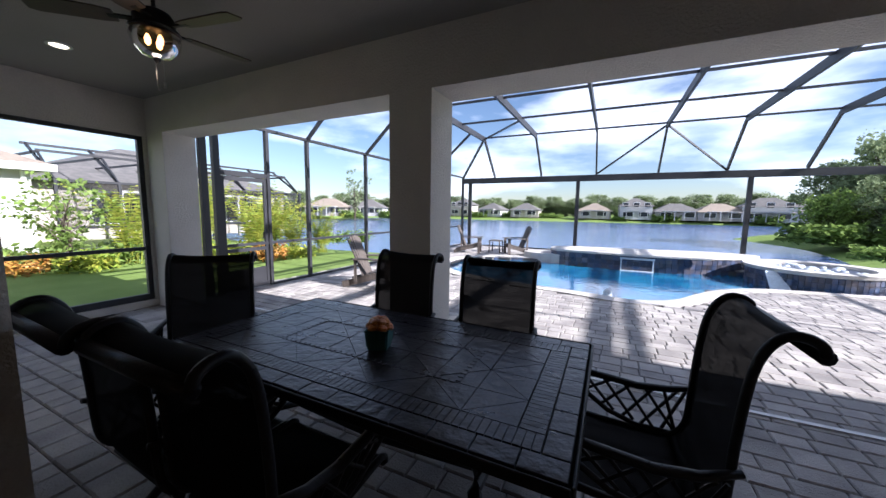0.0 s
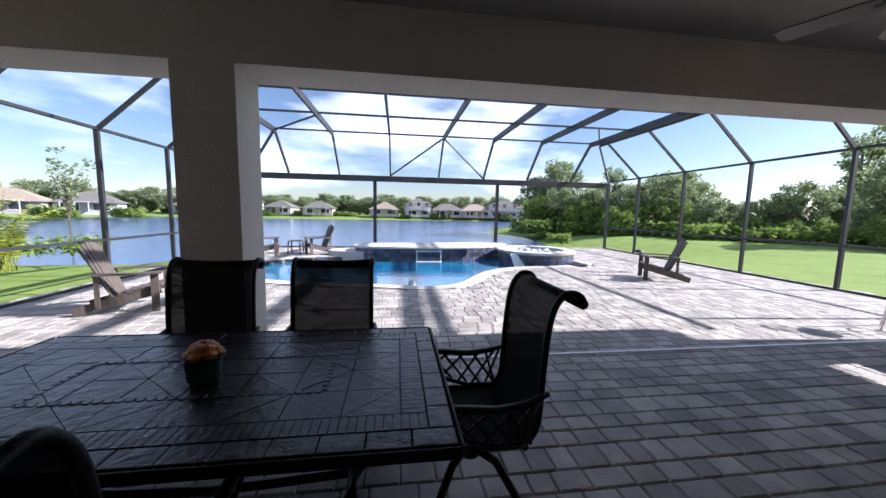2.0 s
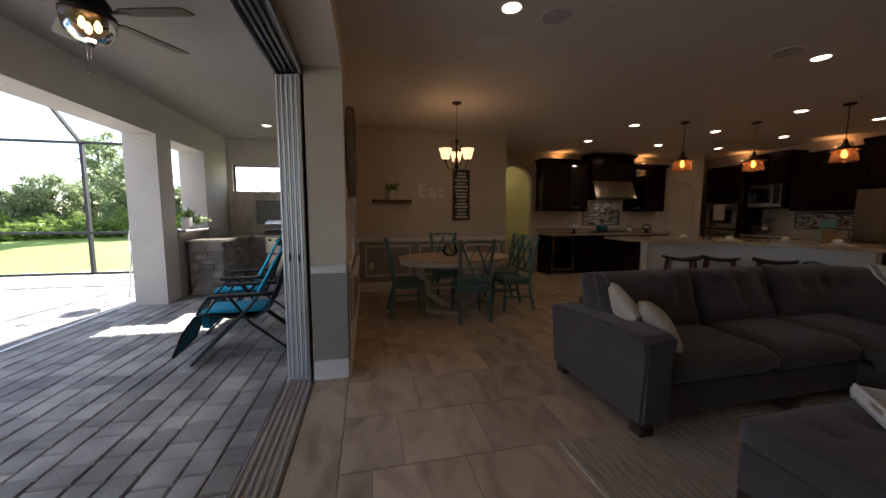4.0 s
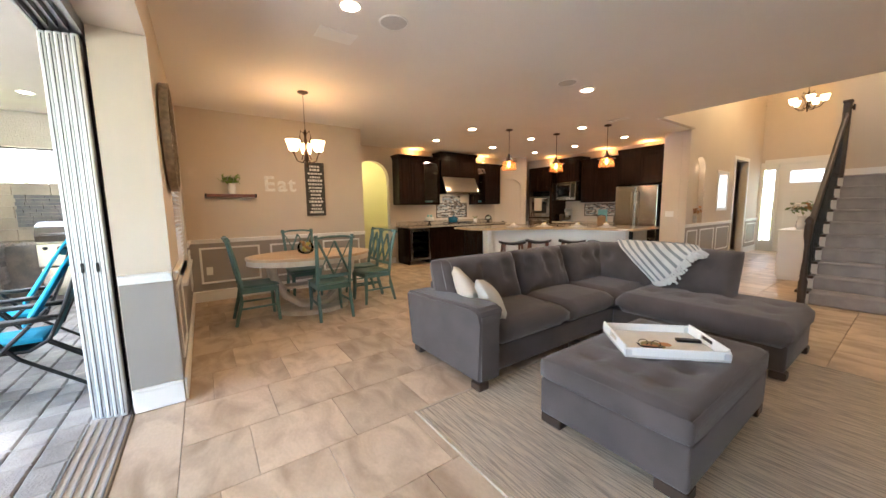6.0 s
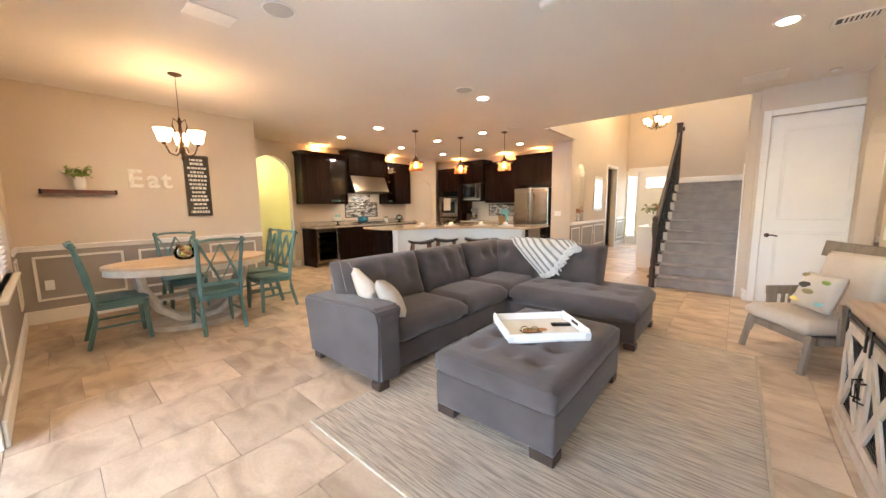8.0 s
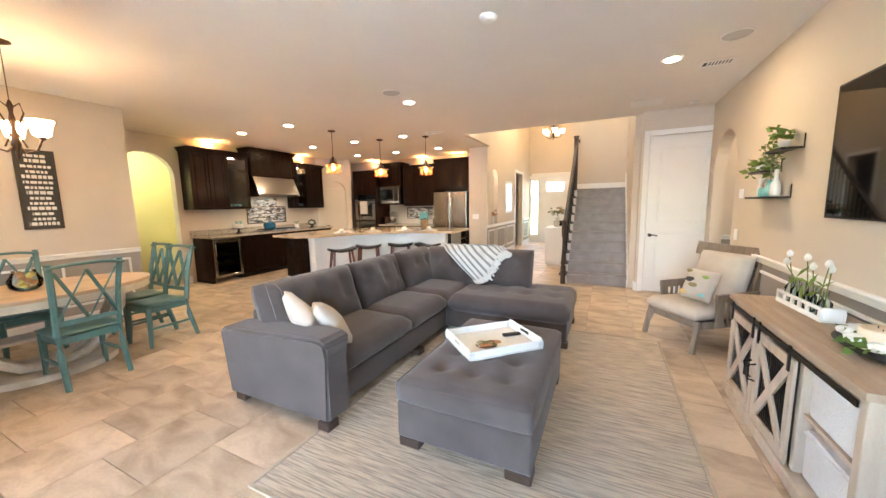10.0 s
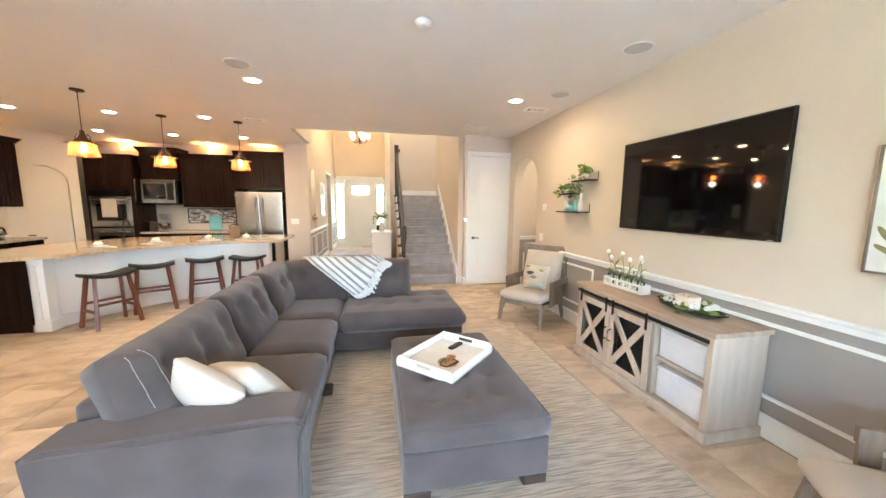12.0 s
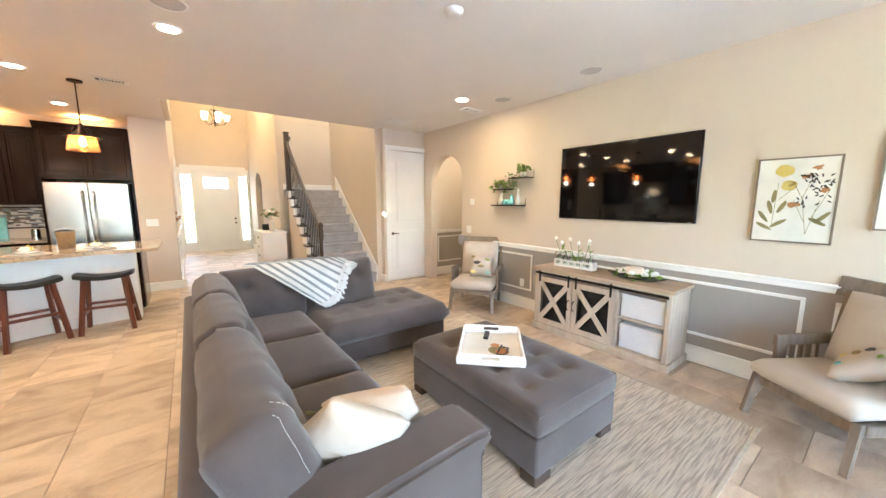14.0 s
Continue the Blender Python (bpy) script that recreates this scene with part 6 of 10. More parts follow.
plate = thing("charger_dish", "dark oval metal dish with small loop handles", "dish", (0.22, -2.37, 0.757))
part("dish", move(turned([(0.12, 0), (0.19, 0.012), (0.235, 0.03), (0.225, 0.03), (0.18, 0.018), (0.0, 0.014)], 30, False), Matrix.Diagonal((0.62, 1.05, 1, 1))), "black", plate, smooth=True)
for s_ in (-1, 1):
    part("handle", tube([(-0.03, 0.235 * s_, 0.028), (-0.02, 0.275 * s_, 0.04), (0.02, 0.275 * s_, 0.04), (0.03, 0.235 * s_, 0.028)], 0.005, 6), "black", plate)
cand = thing("pillar_candle", "wide cream pillar candle on the dark dish", "candle", (0.22, -2.39, 0.775))
part("wax", turned([(0.08, 0), (0.082, 0.09), (0.072, 0.095), (0.0, 0.085)], 24, False), "candle", cand, smooth=True)
part("wicks", boxes(*[(x, x + 0.003, y, y + 0.003, 0.085, 0.10) for x, y in ((0.02, 0.02), (-0.03, 0), (0.01, -0.03))]), "black", cand)
wr = thing("flower_wreath", "wreath of white magnolias and green leaves round the candle", "flower wreath", (0.22, -2.37, 0.775))
part("leaves", foliage(90, (0.13, 0.22, 0.03), 0.07, 0, 9, 0.02, 0.5), "leaf", wr)
for k in range(9):
    a = 2 * math.pi * k / 9
    part("flower", move(join(*[move(turned([(0.002, 0), (0.02, 0.012), (0.022, 0.03), (0.008, 0.04)], 8), pose(0.012 * math.cos(b), 0.012 * math.sin(b), 0, 25 * math.cos(b), 25 * math.sin(b))) for b in (0, 2.1, 4.2)]), pose(0.105 * math.cos(a), 0.175 * math.sin(a), 0.03)), "petal", wr, "white flower", True)


def armchair(at, turn, label):
    c = thing("armchair", label, "armchair", at, turn, "oak armchairs along the wainscot wall")
    for sx in (-1, 1):
        part("front_leg", join(beam((0.285 * sx, 0.27, 0.31), (0.30 * sx, 0.325, 0.0), 0.036, 0.042), beam((0.27 * sx, 0.265, 0.28), (0.288 * sx, 0.29, 0.17), 0.04, 0.05)), "ashwood", c)
        part("rear_leg", beam((0.28 * sx, -0.24, 0.32), (0.29 * sx, -0.36, 0.0), 0.04, 0.04), "ashwood", c)
        part("back_post", beam((0.29 * sx, -0.25, 0.28), (0.315 * sx, -0.39, 0.90), 0.032, 0.05), "ashwood", c)
        part("arm", join(beam((0.325 * sx, 0.13, 0.535), (0.33 * sx, -0.34, 0.545), 0.030, 0.075), beam((0.325 * sx, 0.075, 0.25), (0.325 * sx, 0.085, 0.50), 0.028, 0.075)), "ashwood", c)
        for k in range(4):
            part("arm_slat", beam((0.325 * sx, -0.20 + 0.062 * k, 0.27), (0.325 * sx, -0.20 + 0.062 * k, 0.51), 0.014, 0.026), "ashwood", c)
    part("seat_frame", boxes((-0.30, 0.30, 0.24, 0.285, 0.235, 0.30), (-0.30, 0.30, -0.29, -0.25, 0.235, 0.30), (-0.31, -0.27, -0.25, 0.24, 0.235, 0.30), (0.27, 0.31, -0.25, 0.24, 0.235, 0.30), (-0.27, 0.27, -0.25, 0.24, 0.27, 0.29), bevel=0.006), "ashwood", c)
    bm = bmesh.new()
    rows = []
    for k in range(15):
        u = k / 7 - 1
        y, x = -0.435 + 0.085 * u * u, 0.37 * u
        z0 = 0.835 + 0.025 * u * u
        z1 = 0.975 + 0.02 * u * u
        rows.append([bm.verts.new(p) for p in ((x, y + 0.012, z0), (x, y - 0.016, z0), (x, y - 0.046, z1), (x, y - 0.018, z1))])
    for a, b in zip(rows, rows[1:]):
        for q in range(4):
            bm.faces.new((a[q], a[(q + 1) % 4], b[(q + 1) % 4], b[q]))
    bm.faces.new(rows[0][::-1]), bm.faces.new(rows[-1])
    bmesh.ops.recalc_face_normals(bm, faces=bm.faces)
    part("top_rail", bm, "ashwood", c, "curved winged top rail", smooth=True)
    part("lower_rail", beam((-0.28, -0.31, 0.42), (0.28, -0.31, 0.42), 0.02, 0.05), "ashwood", c)
    for k in range(6):
        x = -0.20 + 0.08 * k
        part("back_slat", beam((x, -0.31, 0.43), (x, -0.44, 0.85), 0.024, 0.012), "ashwood", c)
    part("seat_cushion", pad(0.60, 0.62, 0.125, 0.04, 0.015, 14, 14), "linen", c, "cream linen seat cushion", True, pose(0, 0.02, 0.302))
    part("back_cushion", pad(0.54, 0.52, 0.13, 0.05, 0.03, 14, 14), "linen", c, "cream linen back cushion", True, Matrix.Translation((0, -0.25, 0.665)) @ Matrix.Rotation(radians(-75), 4, "X") @ Matrix.Translation((0, 0, -0.09)))
    return c


A1 = (0.475, -4.47, 0)
armchair(A1, -54.7, "grey-washed oak armchair with cream linen cushions in the corner")
A2 = (0.53, -0.945, 0)
armchair(A2, -123.4, "grey-washed oak armchair with cream linen cushions near the slider")
birds = [(-0.05, 0.03, 0.06, "sign"), (0.0, -0.02, 0.05, "olive"), (0.08, 0.08, 0.04, "leaf"), (-0.1, -0.1, 0.05, "mustard"), (0.1, -0.1, 0.04, "aqua"), (-0.12, 0.12, 0.04, "olive")]
pillow("throw_pillow", "cream bird-print pillow standing on the armchair", 0.32, pose(*A1, 0, 0, -54.7) @ Matrix.Translation((-0.10, 0.05, 0.60)) @ Matrix.Rotation(radians(180), 4, "Z") @ Matrix.Rotation(radians(68), 4, "X"), "linen", birds)
pillow("throw_pillow", "cream bird-print pillow lying on the armchair seat", 0.33, pose(*A2, 0, 0, -123.4) @ Matrix.Translation((-0.10, -0.04, 0.51)) @ Matrix.Rotation(radians(120), 4, "Z") @ Matrix.Rotation(radians(30), 4, "X"), "linen", birds)

# ---- wall and ceiling fittings ----
def plate_x(name, label, x, y, z, w, h, d, cat_, material="white", group=""):
    return single(name, boxes((min(x, x + d), max(x, x + d), y - w / 2, y + w / 2, z - h / 2, z + h / 2), bevel=0.003), material, label, cat_, group=group)


plate_x("thermostat", "small white wall thermostat", 0.003, -5.10, 1.52, 0.09, 0.10, 0.02, "thermostat")
plate_x("light_switch", "white double light switch on the beige wall", 0.003, -5.18, 1.06, 0.12, 0.12, 0.008, "light switch")
plate_x("wall_outlet", "white wall outlet on the taupe wainscot", 0.009, -4.00, 0.37, 0.075, 0.115, 0.006, "outlet")
plate_x("wall_outlet", "white wall outlet on the dining wainscot", 7.321, -0.23, 0.46, 0.08, 0.12, -0.006, "outlet")
single("light_switch", boxes((4.20, 4.36, -8.262, -8.252, 1.10, 1.22), bevel=0.003), "white", "white triple light switch on the kitchen pier", "light switch")


def downlight(x, y, z=CEIL):
    d = thing("downlight", "recessed ceiling downlight with a white trim, lit", "downlight", (x, y, z), 0, "recessed ceiling lights")
    part("trim", turned([(0.065, -0.001), (0.095, -0.001), (0.092, -0.008), (0.068, -0.010)], 22, False), "white", d)
    part("lens", turned([(0.068, -0.004), (0.066, -0.006)], 20), "down", d, "glowing lens")


DOWN = [(3.72, -1.21), (3.80, -4.37), (0.83, -4.41), (6.24, -4.50), (7.45, -4.50), (7.47, -6.20), (6.27, -6.20), (5.06, -6.22), (7.45, -7.75), (6.30, -7.85), (5.08, -7.85)]
for x, y in DOWN:
    downlight(x, y)
    lamp("downlight_lamp", "AREA", (x, y, CEIL - 0.015), 3.6 if x > 4.5 else 11, (1.0, 0.56, 0.22) if x > 4.5 else (1.0, 0.64, 0.31), 0.13)
for x, y in ((3.75, -1.58), (3.79, -3.93), (0.43, -2.87), (0.42, -4.08)):
    s_ = thing("ceiling_speaker", "round white ceiling speaker grille", "ceiling speaker", (x, y, CEIL), 0, "ceiling speakers")
    part("rim", turned([(0.105, -0.001), (0.118, -0.001), (0.116, -0.007), (0.106, -0.009)], 28, False), "white", s_)
    part("grille", turned([(0.106, -0.002), (0.100, -0.007), (0.03, -0.009)], 28), "spk", s_)
single("smoke_detector", turned([(0.065, 0), (0.065, -0.012), (0.05, -0.035), (0.02, -0.038)], 24), "white", "round white smoke detector on the ceiling", "smoke detector", True, at=pose(2.20, -2.85, CEIL))
single("smoke_detector", turned([(0.05, 0), (0.05, -0.02), (0.03, -0.03)], 20), "white", "small white sensor on the ceiling", "smoke detector", True, at=pose(0.30, -6.25, CEIL))


def vent(x, y, w, d, label):
    v = thing("ceiling_vent", label, "ceiling vent", (x, y, CEIL))
    part("frame", boxes((-w / 2, w / 2, -d / 2, -d / 2 + 0.025, -0.012, -0.001), (-w / 2, w / 2, d / 2 - 0.025, d / 2, -0.012, -0.001), (-w / 2, -w / 2 + 0.025, -d / 2 + 0.025, d / 2 - 0.025, -0.012, -0.001), (w / 2 - 0.025, w / 2, -d / 2 + 0.025, d / 2 - 0.025, -0.012, -0.001), bevel=0.002), "white", v)
    part("backing", boxes((-w / 2 + 0.02, w / 2 - 0.02, -d / 2 + 0.02, d / 2 - 0.02, -0.003, -0.001)), "bronze", v)
    n = int((w - 0.05) / 0.028)
    for k in range(n):
        xx = -w / 2 + 0.035 + k * 0.028
        part("slat", beam((xx, -d / 2 + 0.025, -0.007), (xx, d / 2 - 0.025, -0.007), 0.014, 0.004), "white", v)


vent(0.40, -4.72, 0.30, 0.18, "white louvred ceiling vent")
vent(4.36, -6.21, 0.30, 0.16, "white louvred ceiling vent over the island")
single("return_vent", boxes((0.70, 1.10, -6.15, -5.80, CEIL - 0.012, CEIL - 0.001), bevel=0.004), "white", "flat white ceiling access grille", "ceiling vent")
single("ceiling_hook_plate", boxes((4.10, 4.30, -1.42, -1.10, CEIL - 0.010, CEIL - 0.001), bevel=0.004), "white", "flat white plate on the ceiling over the dining area", "ceiling plate")

# ---- dining area ----
table = thing("dining_table", "oval dining table with honey wood top and antique cream curved base", "dining table", (5.98, -1.39, 0))
ov = [(0.55 * math.cos(a), 0.80 * math.sin(a)) for a in [2 * math.pi * k / 48 for k in range(48)]]
part("tabletop", prism(ov, 0.735, 0.765), "tabletop", table)
part("rim", prism([(x * 0.985, y * 0.985) for x, y in ov], 0.67, 0.734), "antique", table)
for s_ in (-1, 1):
    for q in (-1, 1):
        part("leg", tube([(0.10 * q, 0.52 * s_, 0.67), (0.10 * q, 0.50 * s_, 0.50), (0.10 * q, 0.38 * s_, 0.25), (0.10 * q, 0.20 * s_, 0.10), (0.10 * q, 0.0, 0.06)], [0.05, 0.05, 0.045, 0.04, 0.04], 8, 1.0), "antique", table)
part("base_ring", prism([(0.36 * math.cos(a), 0.46 * math.sin(a)) for a in [2 * math.pi * k / 36 for k in range(36)]], 0.0, 0.055), "antique", table)
part("stretcher", boxes((-0.12, 0.12, -0.36, 0.36, 0.33, 0.36), bevel=0.006), "antique", table)


def dining_chair():
    c = thing("dining_chair", "teal painted dining chair with a double X back", "dining chair", (0, 0, 0), 0, "teal chairs round the dining table")
    part("seat", join(pad(0.45, 0.43, 0.035, 0.015, -0.006, 10, 10)), "teal", c, at=pose(0, 0.0, 0.435), smooth=True)
    part("apron", boxes((-0.19, 0.19, 0.175, 0.195, 0.375, 0.435), (-0.19, 0.19, -0.195, -0.175, 0.375, 0.435), (-0.20, -0.18, -0.175, 0.175, 0.375, 0.435), (0.18, 0.20, -0.175, 0.175, 0.375, 0.435)), "teal", c)
    for s_ in (-1, 1):
        part("front_leg", tube([(0.19 * s_, 0.185, 0.43), (0.19 * s_, 0.185, 0.20), (0.20 * s_, 0.20, 0.0)], [0.026, 0.023, 0.018], 6), "teal", c)
        part("rear_post", tube([(0.20 * s_, -0.27, 0.0), (0.195 * s_, -0.20, 0.28), (0.195 * s_, -0.19, 0.45), (0.20 * s_, -0.23, 0.75), (0.215 * s_, -0.30, 1.05)], [0.020, 0.024, 0.024, 0.022, 0.022], 6), "teal", c)
        for q in (0, 1):
            a, b = (0.0, 0.19 * s_)
            part("x_slat", beam((0.095 * s_ - 0.095 * (1 if q else -1), -0.215, 0.56), (0.095 * s_ + 0.095 * (1 if q else -1), -0.285, 0.98), 0.032, 0.012), "teal", c)
    part("top_rail", tube([(-0.235, -0.295, 1.015), (-0.1, -0.305, 1.035), (0.1, -0.305, 1.035), (0.235, -0.295, 1.015)], 0.036, 8, 0.4), "teal", c, at=Matrix.Identity(4))
    part("lower_rail", beam((-0.19, -0.21, 0.55), (0.19, -0.21, 0.55), 0.02, 0.04), "teal", c)
    for s_ in (-1, 1):
        part("stretcher", beam((0.19 * s_, 0.19, 0.2), (0.2 * s_, -0.21, 0.2), 0.018, 0.022), "teal", c)
    return c


dc = dining_chair()
for x, y, a in ((5.50, -1.47, -90), (6.62, -1.42, 90), (5.85, -2.20, 3), (6.35, -2.24, -4)):
    copy_thing(dc, pose(x, y, 0, 0, 0, a))
dc.matrix_basis = pose(5.90, -0.70, 0, 0, 0, 180)
jar = thing("glass_jar", "round glass jar filled with small yellow and orange gourds", "jar", (6.0, -1.32, 0.766))
part("jar", turned([(0.06, 0), (0.10, 0.03), (0.11, 0.09), (0.08, 0.15), (0.07, 0.17), (0.075, 0.18)], 24), "bottle", jar, smooth=True)
for k in range(9):
    part("gourd", move(turned([(0.005, 0), (0.026, 0.012), (0.028, 0.03), (0.01, 0.045)], 9), pose(0.05 * math.cos(k * 2.4) * (0.4 + 0.6 * (k % 3) / 2), 0.05 * math.sin(k * 2.4) * (0.4 + 0.6 * (k % 3) / 2), 0.012 + 0.014 * k)), "mustard" if k % 2 else "rust", jar, smooth=True)


def shade_bell():
    return turned([(0.03, 0), (0.056, 0.02), (0.064, 0.07), (0.086, 0.14), (0.081, 0.14), (0.059, 0.07), (0.045, 0.02)], 20, False)


def chandelier(at, n, r, drop, label, s=1.0):
    c = thing("chandelier", label, "chandelier", at)
    part("canopy", turned([(0.065, 0), (0.065, -0.012), (0.02, -0.03)], 20), "oilbronze", c)
    part("chain", boxes(*[(-0.007, 0.007, -0.002, 0.002, -0.03 - drop + 0.024 * k, -0.03 - drop + 0.024 * k + 0.020) for k in range(int(drop / 0.024))]), "oilbronze", c)
    part("column", move(turned([(0.008, 0), (0.02, -0.04), (0.012, -0.10), (0.022, -0.16), (0.012, -0.22), (0.03, -0.36), (0.012, -0.42), (0.018, -0.45), (0.004, -0.48)], 14), pose(0, 0, -drop)), "oilbronze", c, smooth=True)
    for k in range(n):
        a = 2 * math.pi * k / n + (1.85 if n == 3 else 0.6)
        ux, uy = math.cos(a), math.sin(a)
        part("arm", tube([(ux * q * r, uy * q * r, -drop + z) for q, z in ((0.05, -0.36), (0.35, -0.42), (0.75, -0.40), (1.0, -0.30))], 0.008, 6), "oilbronze", c)
        part("scroll", tube([(ux * q * r, uy * q * r, -drop + z) for q, z in ((0.05, -0.06), (0.35, -0.02), (0.45, -0.10), (0.3, -0.16), (0.15, -0.28), (0.4, -0.38))], 0.006, 6), "oilbronze", c)
        part("shade", move(shade_bell(), pose(ux * r, uy * r, -drop - 0.29)), "shade", c, "glowing cream glass shade", True)
        part("cup", move(turned([(0.012, -0.02), (0.03, 0.0), (0.026, 0.012)], 12), pose(ux * r, uy * r, -drop - 0.295)), "oilbronze", c)
    return c


chandelier((5.82, -1.36, CEIL), 3, 0.17, 0.46, "bronze scroll chandelier with three cream glass shades, lit")
lamp("dining_lamp", "POINT", (5.82, -1.36, 2.15), 13, (1.0, 0.52, 0.20), 0.16)
lamp("dining_lamp_low", "POINT", (5.82, -1.36, 2.0), 9, (1.0, 0.58, 0.26), 0.12)
FCH = (3.02, -12.3, 5.6)
chandelier(FCH, 5, 0.28, 1.6, "bronze foyer chandelier with cream glass shades, lit")
# Chandelier light, moved up and forward off its shades to reach the stairs.
lamp("foyer_lamp", "POINT", (2.9, -10.2, 4.3), 60, (1.0, 0.72, 0.38), 0.2)
# Added fill light over the stairs; no fitting hangs there.
lamp("stair_fill", "POINT", (1.5, -8.1, 4.9), 60, (1.0, 0.82, 0.58), 0.15)
# Added area light in place of daylight through the front door's glass.
lamp("foyer_daylight", "AREA", (3.05, FRONT + 0.08, 1.4), 10, (0.9, 0.96, 1.0), 1.3).rotation_euler = (radians(90), 0, 0)

# dining wall: shelf, plant, letters, sign; round wall art by the window
shelf = thing("wall_shelf", "reclaimed wood floating shelf with dark iron end caps", "shelf")
part("board", boxes((7.19, 7.328, -0.90, -0.28, 1.565, 1.61), bevel=0.004), "stool", shelf)
part("end_cap", boxes((7.185, 7.328, -0.925, -0.90, 1.56, 1.615), bevel=0.003), "black", shelf)
part("end_cap", boxes((7.185, 7.328, -0.28, -0.255, 1.56, 1.615), bevel=0.003), "black", shelf)
potted("potted_plant", "green leafy plant in a white pitcher on the wood shelf", (7.26, -0.60, 1.611), turned([(0.05, 0), (0.055, 0.02), (0.06, 0.10), (0.052, 0.15), (0.056, 0.16)], 18), "ceramic", foliage(110, (0.11, 0.13, 0.10), 0.07, 0, 5, 0.19, 0.3))

def letters(name, word, height, m, material, label, category, depth=0.01):
    """Raised letters from the built-in font, centred, standing in the plane x-z and read from -y."""
    cu = bpy.data.curves.new(name, "FONT")
    cu.offset = 0.008 if height > 0.2 else 0.0
    cu.body, cu.size, cu.extrude, cu.align_x = word, height / 0.7, depth / 2, "CENTER"
    tmp = new("tmp_text", cu)
    bpy.context.view_layer.update()
    me = bpy.data.meshes.new_from_object(tmp.evaluated_get(bpy.context.evaluated_depsgraph_get()))
    bpy.data.objects.remove(tmp)
    me.materials.clear()
    me.materials.append(M[material])
    ob = new(name, me)
    ob.matrix_basis = m @ pose(0, 0, 0, 90)
    return tagged(ob, label, category)


# a plane read from -x: local x runs towards -y
for ch, y in (("E", -1.13), ("a", -1.32), ("t", -1.47)):
    ob = letters("wall_letter", ch, 0.235, pose(7.318, y, 1.672, 0, 0, -90), "letter", f"galvanised metal letter {ch} on the dining wall", "wall letter", 0.018)
    tagged(ob, group="metal wall letters")
sg = thing("wall_sign", "tall charcoal wooden sign with rows of white writing", "sign")
part("board", boxes((7.30, 7.327, -1.99, -1.70, 1.27, 2.15), bevel=0.002), "sign", sg)
part("frame", boxes((7.295, 7.327, -2.003, -1.99, 1.257, 2.163), (7.295, 7.327, -1.70, -1.687, 1.257, 2.163), (7.295, 7.327, -1.99, -1.70, 1.257, 1.27), (7.295, 7.327, -1.99, -1.70, 2.15, 2.163)), "darkleg", sg)
rr = random.Random(4)
bm = bmesh.new()
for k in range(14):
    z = 1.30 + k * 0.060
    h = 0.030 if k % 3 else 0.038
    w0 = rr.uniform(0.0, 0.05)
    y = -1.975 + w0
    while y < -1.715 - w0:
        L = rr.uniform(0.018, 0.05)
        bm_box(bm, 7.297, 7.2995, y, min(y + L, -1.715 - w0), z, z + h)
        y += L + 0.010
tagged(part("writing", bm, "canvas", sg, "unreadable rows of white writing"), kind="stuff")
art = thing("round_wall_art", "round woven metal wall disc in bronze and gold", "wall art", (4.72, -0.012, 1.93))
part("disc", move(turned([(0.0, 0), (0.40, 0.0), (0.40, 0.03), (0.36, 0.045), (0.28, 0.035), (0.20, 0.05), (0.10, 0.04), (0.0, 0.05)], 36, False), pose(0, 0, 0, 90)), "antique", art, smooth=True)
part("rim", move(turned([(0.385, 0), (0.415, 0.0), (0.415, 0.055), (0.385, 0.055)], 36, False), pose(0, 0, 0, 90)), "woven", art, smooth=True)
for k in range(24):
    a = 2 * math.pi * k / 24
    part("rib", beam((0.06 * math.cos(a), -0.045, 0.06 * math.sin(a)), (0.38 * math.cos(a + 0.5), -0.045, 0.38 * math.sin(a + 0.5)), 0.03, 0.008), "woven", art)

# ---- kitchen ----
EX = 8.80


def shaker(parent, name, rect, depth0, axis, material="darkwood", knob=None, label=""):
    """A raised-panel cabinet front. axis 'x': it faces -x on the plane x=depth0 (rect in y,z); 'y': it faces +y on y=depth0."""
    u0, u1, z0, z1 = rect
    g, t, w = 0.004, 0.020, 0.058
    rows = [(u0 + g, u0 + w, z0 + g, z1 - g, t), (u1 - w, u1 - g, z0 + g, z1 - g, t), (u0 + w, u1 - w, z0 + g, z0 + w, t), (u0 + w, u1 - w, z1 - w, z1 - g, t), (u0 + w, u1 - w, z0 + w, z1 - w, 0.008),
            (u0 + w + 0.03, u1 - w - 0.03, z0 + w + 0.03, z1 - w - 0.03, 0.017)]
    bm = bmesh.new()
    for a, b, c, d, th in rows:
        if b - a < 0.01 or d - c < 0.01:
            continue
        if axis == "x":
            bm_box(bm, depth0 - th, depth0, a, b, c, d, 0.003)
        else:
            bm_box(bm, a, b, depth0, depth0 + th, c, d, 0.003)
    return part(name, bm, material, parent, label)


def crown(parent, x0, x1, y0, y1, z, faces, material="darkwood"):
    """Stepped crown moulding round a cabinet top."""
    bm = bmesh.new()
    for k, (o, h) in enumerate(((0.015, 0.03), (0.035, 0.03), (0.055, 0.025))):
        zz = z + 0.03 * k
        bm_box(bm, x0 - (o if "w" in faces else 0), x1 + (o if "e" in faces else 0), y0 - (o if "s" in faces else 0), y1 + (o if "n" in faces else 0), zz, zz + h, 0.004)
    return part("crown", bm, material, parent)


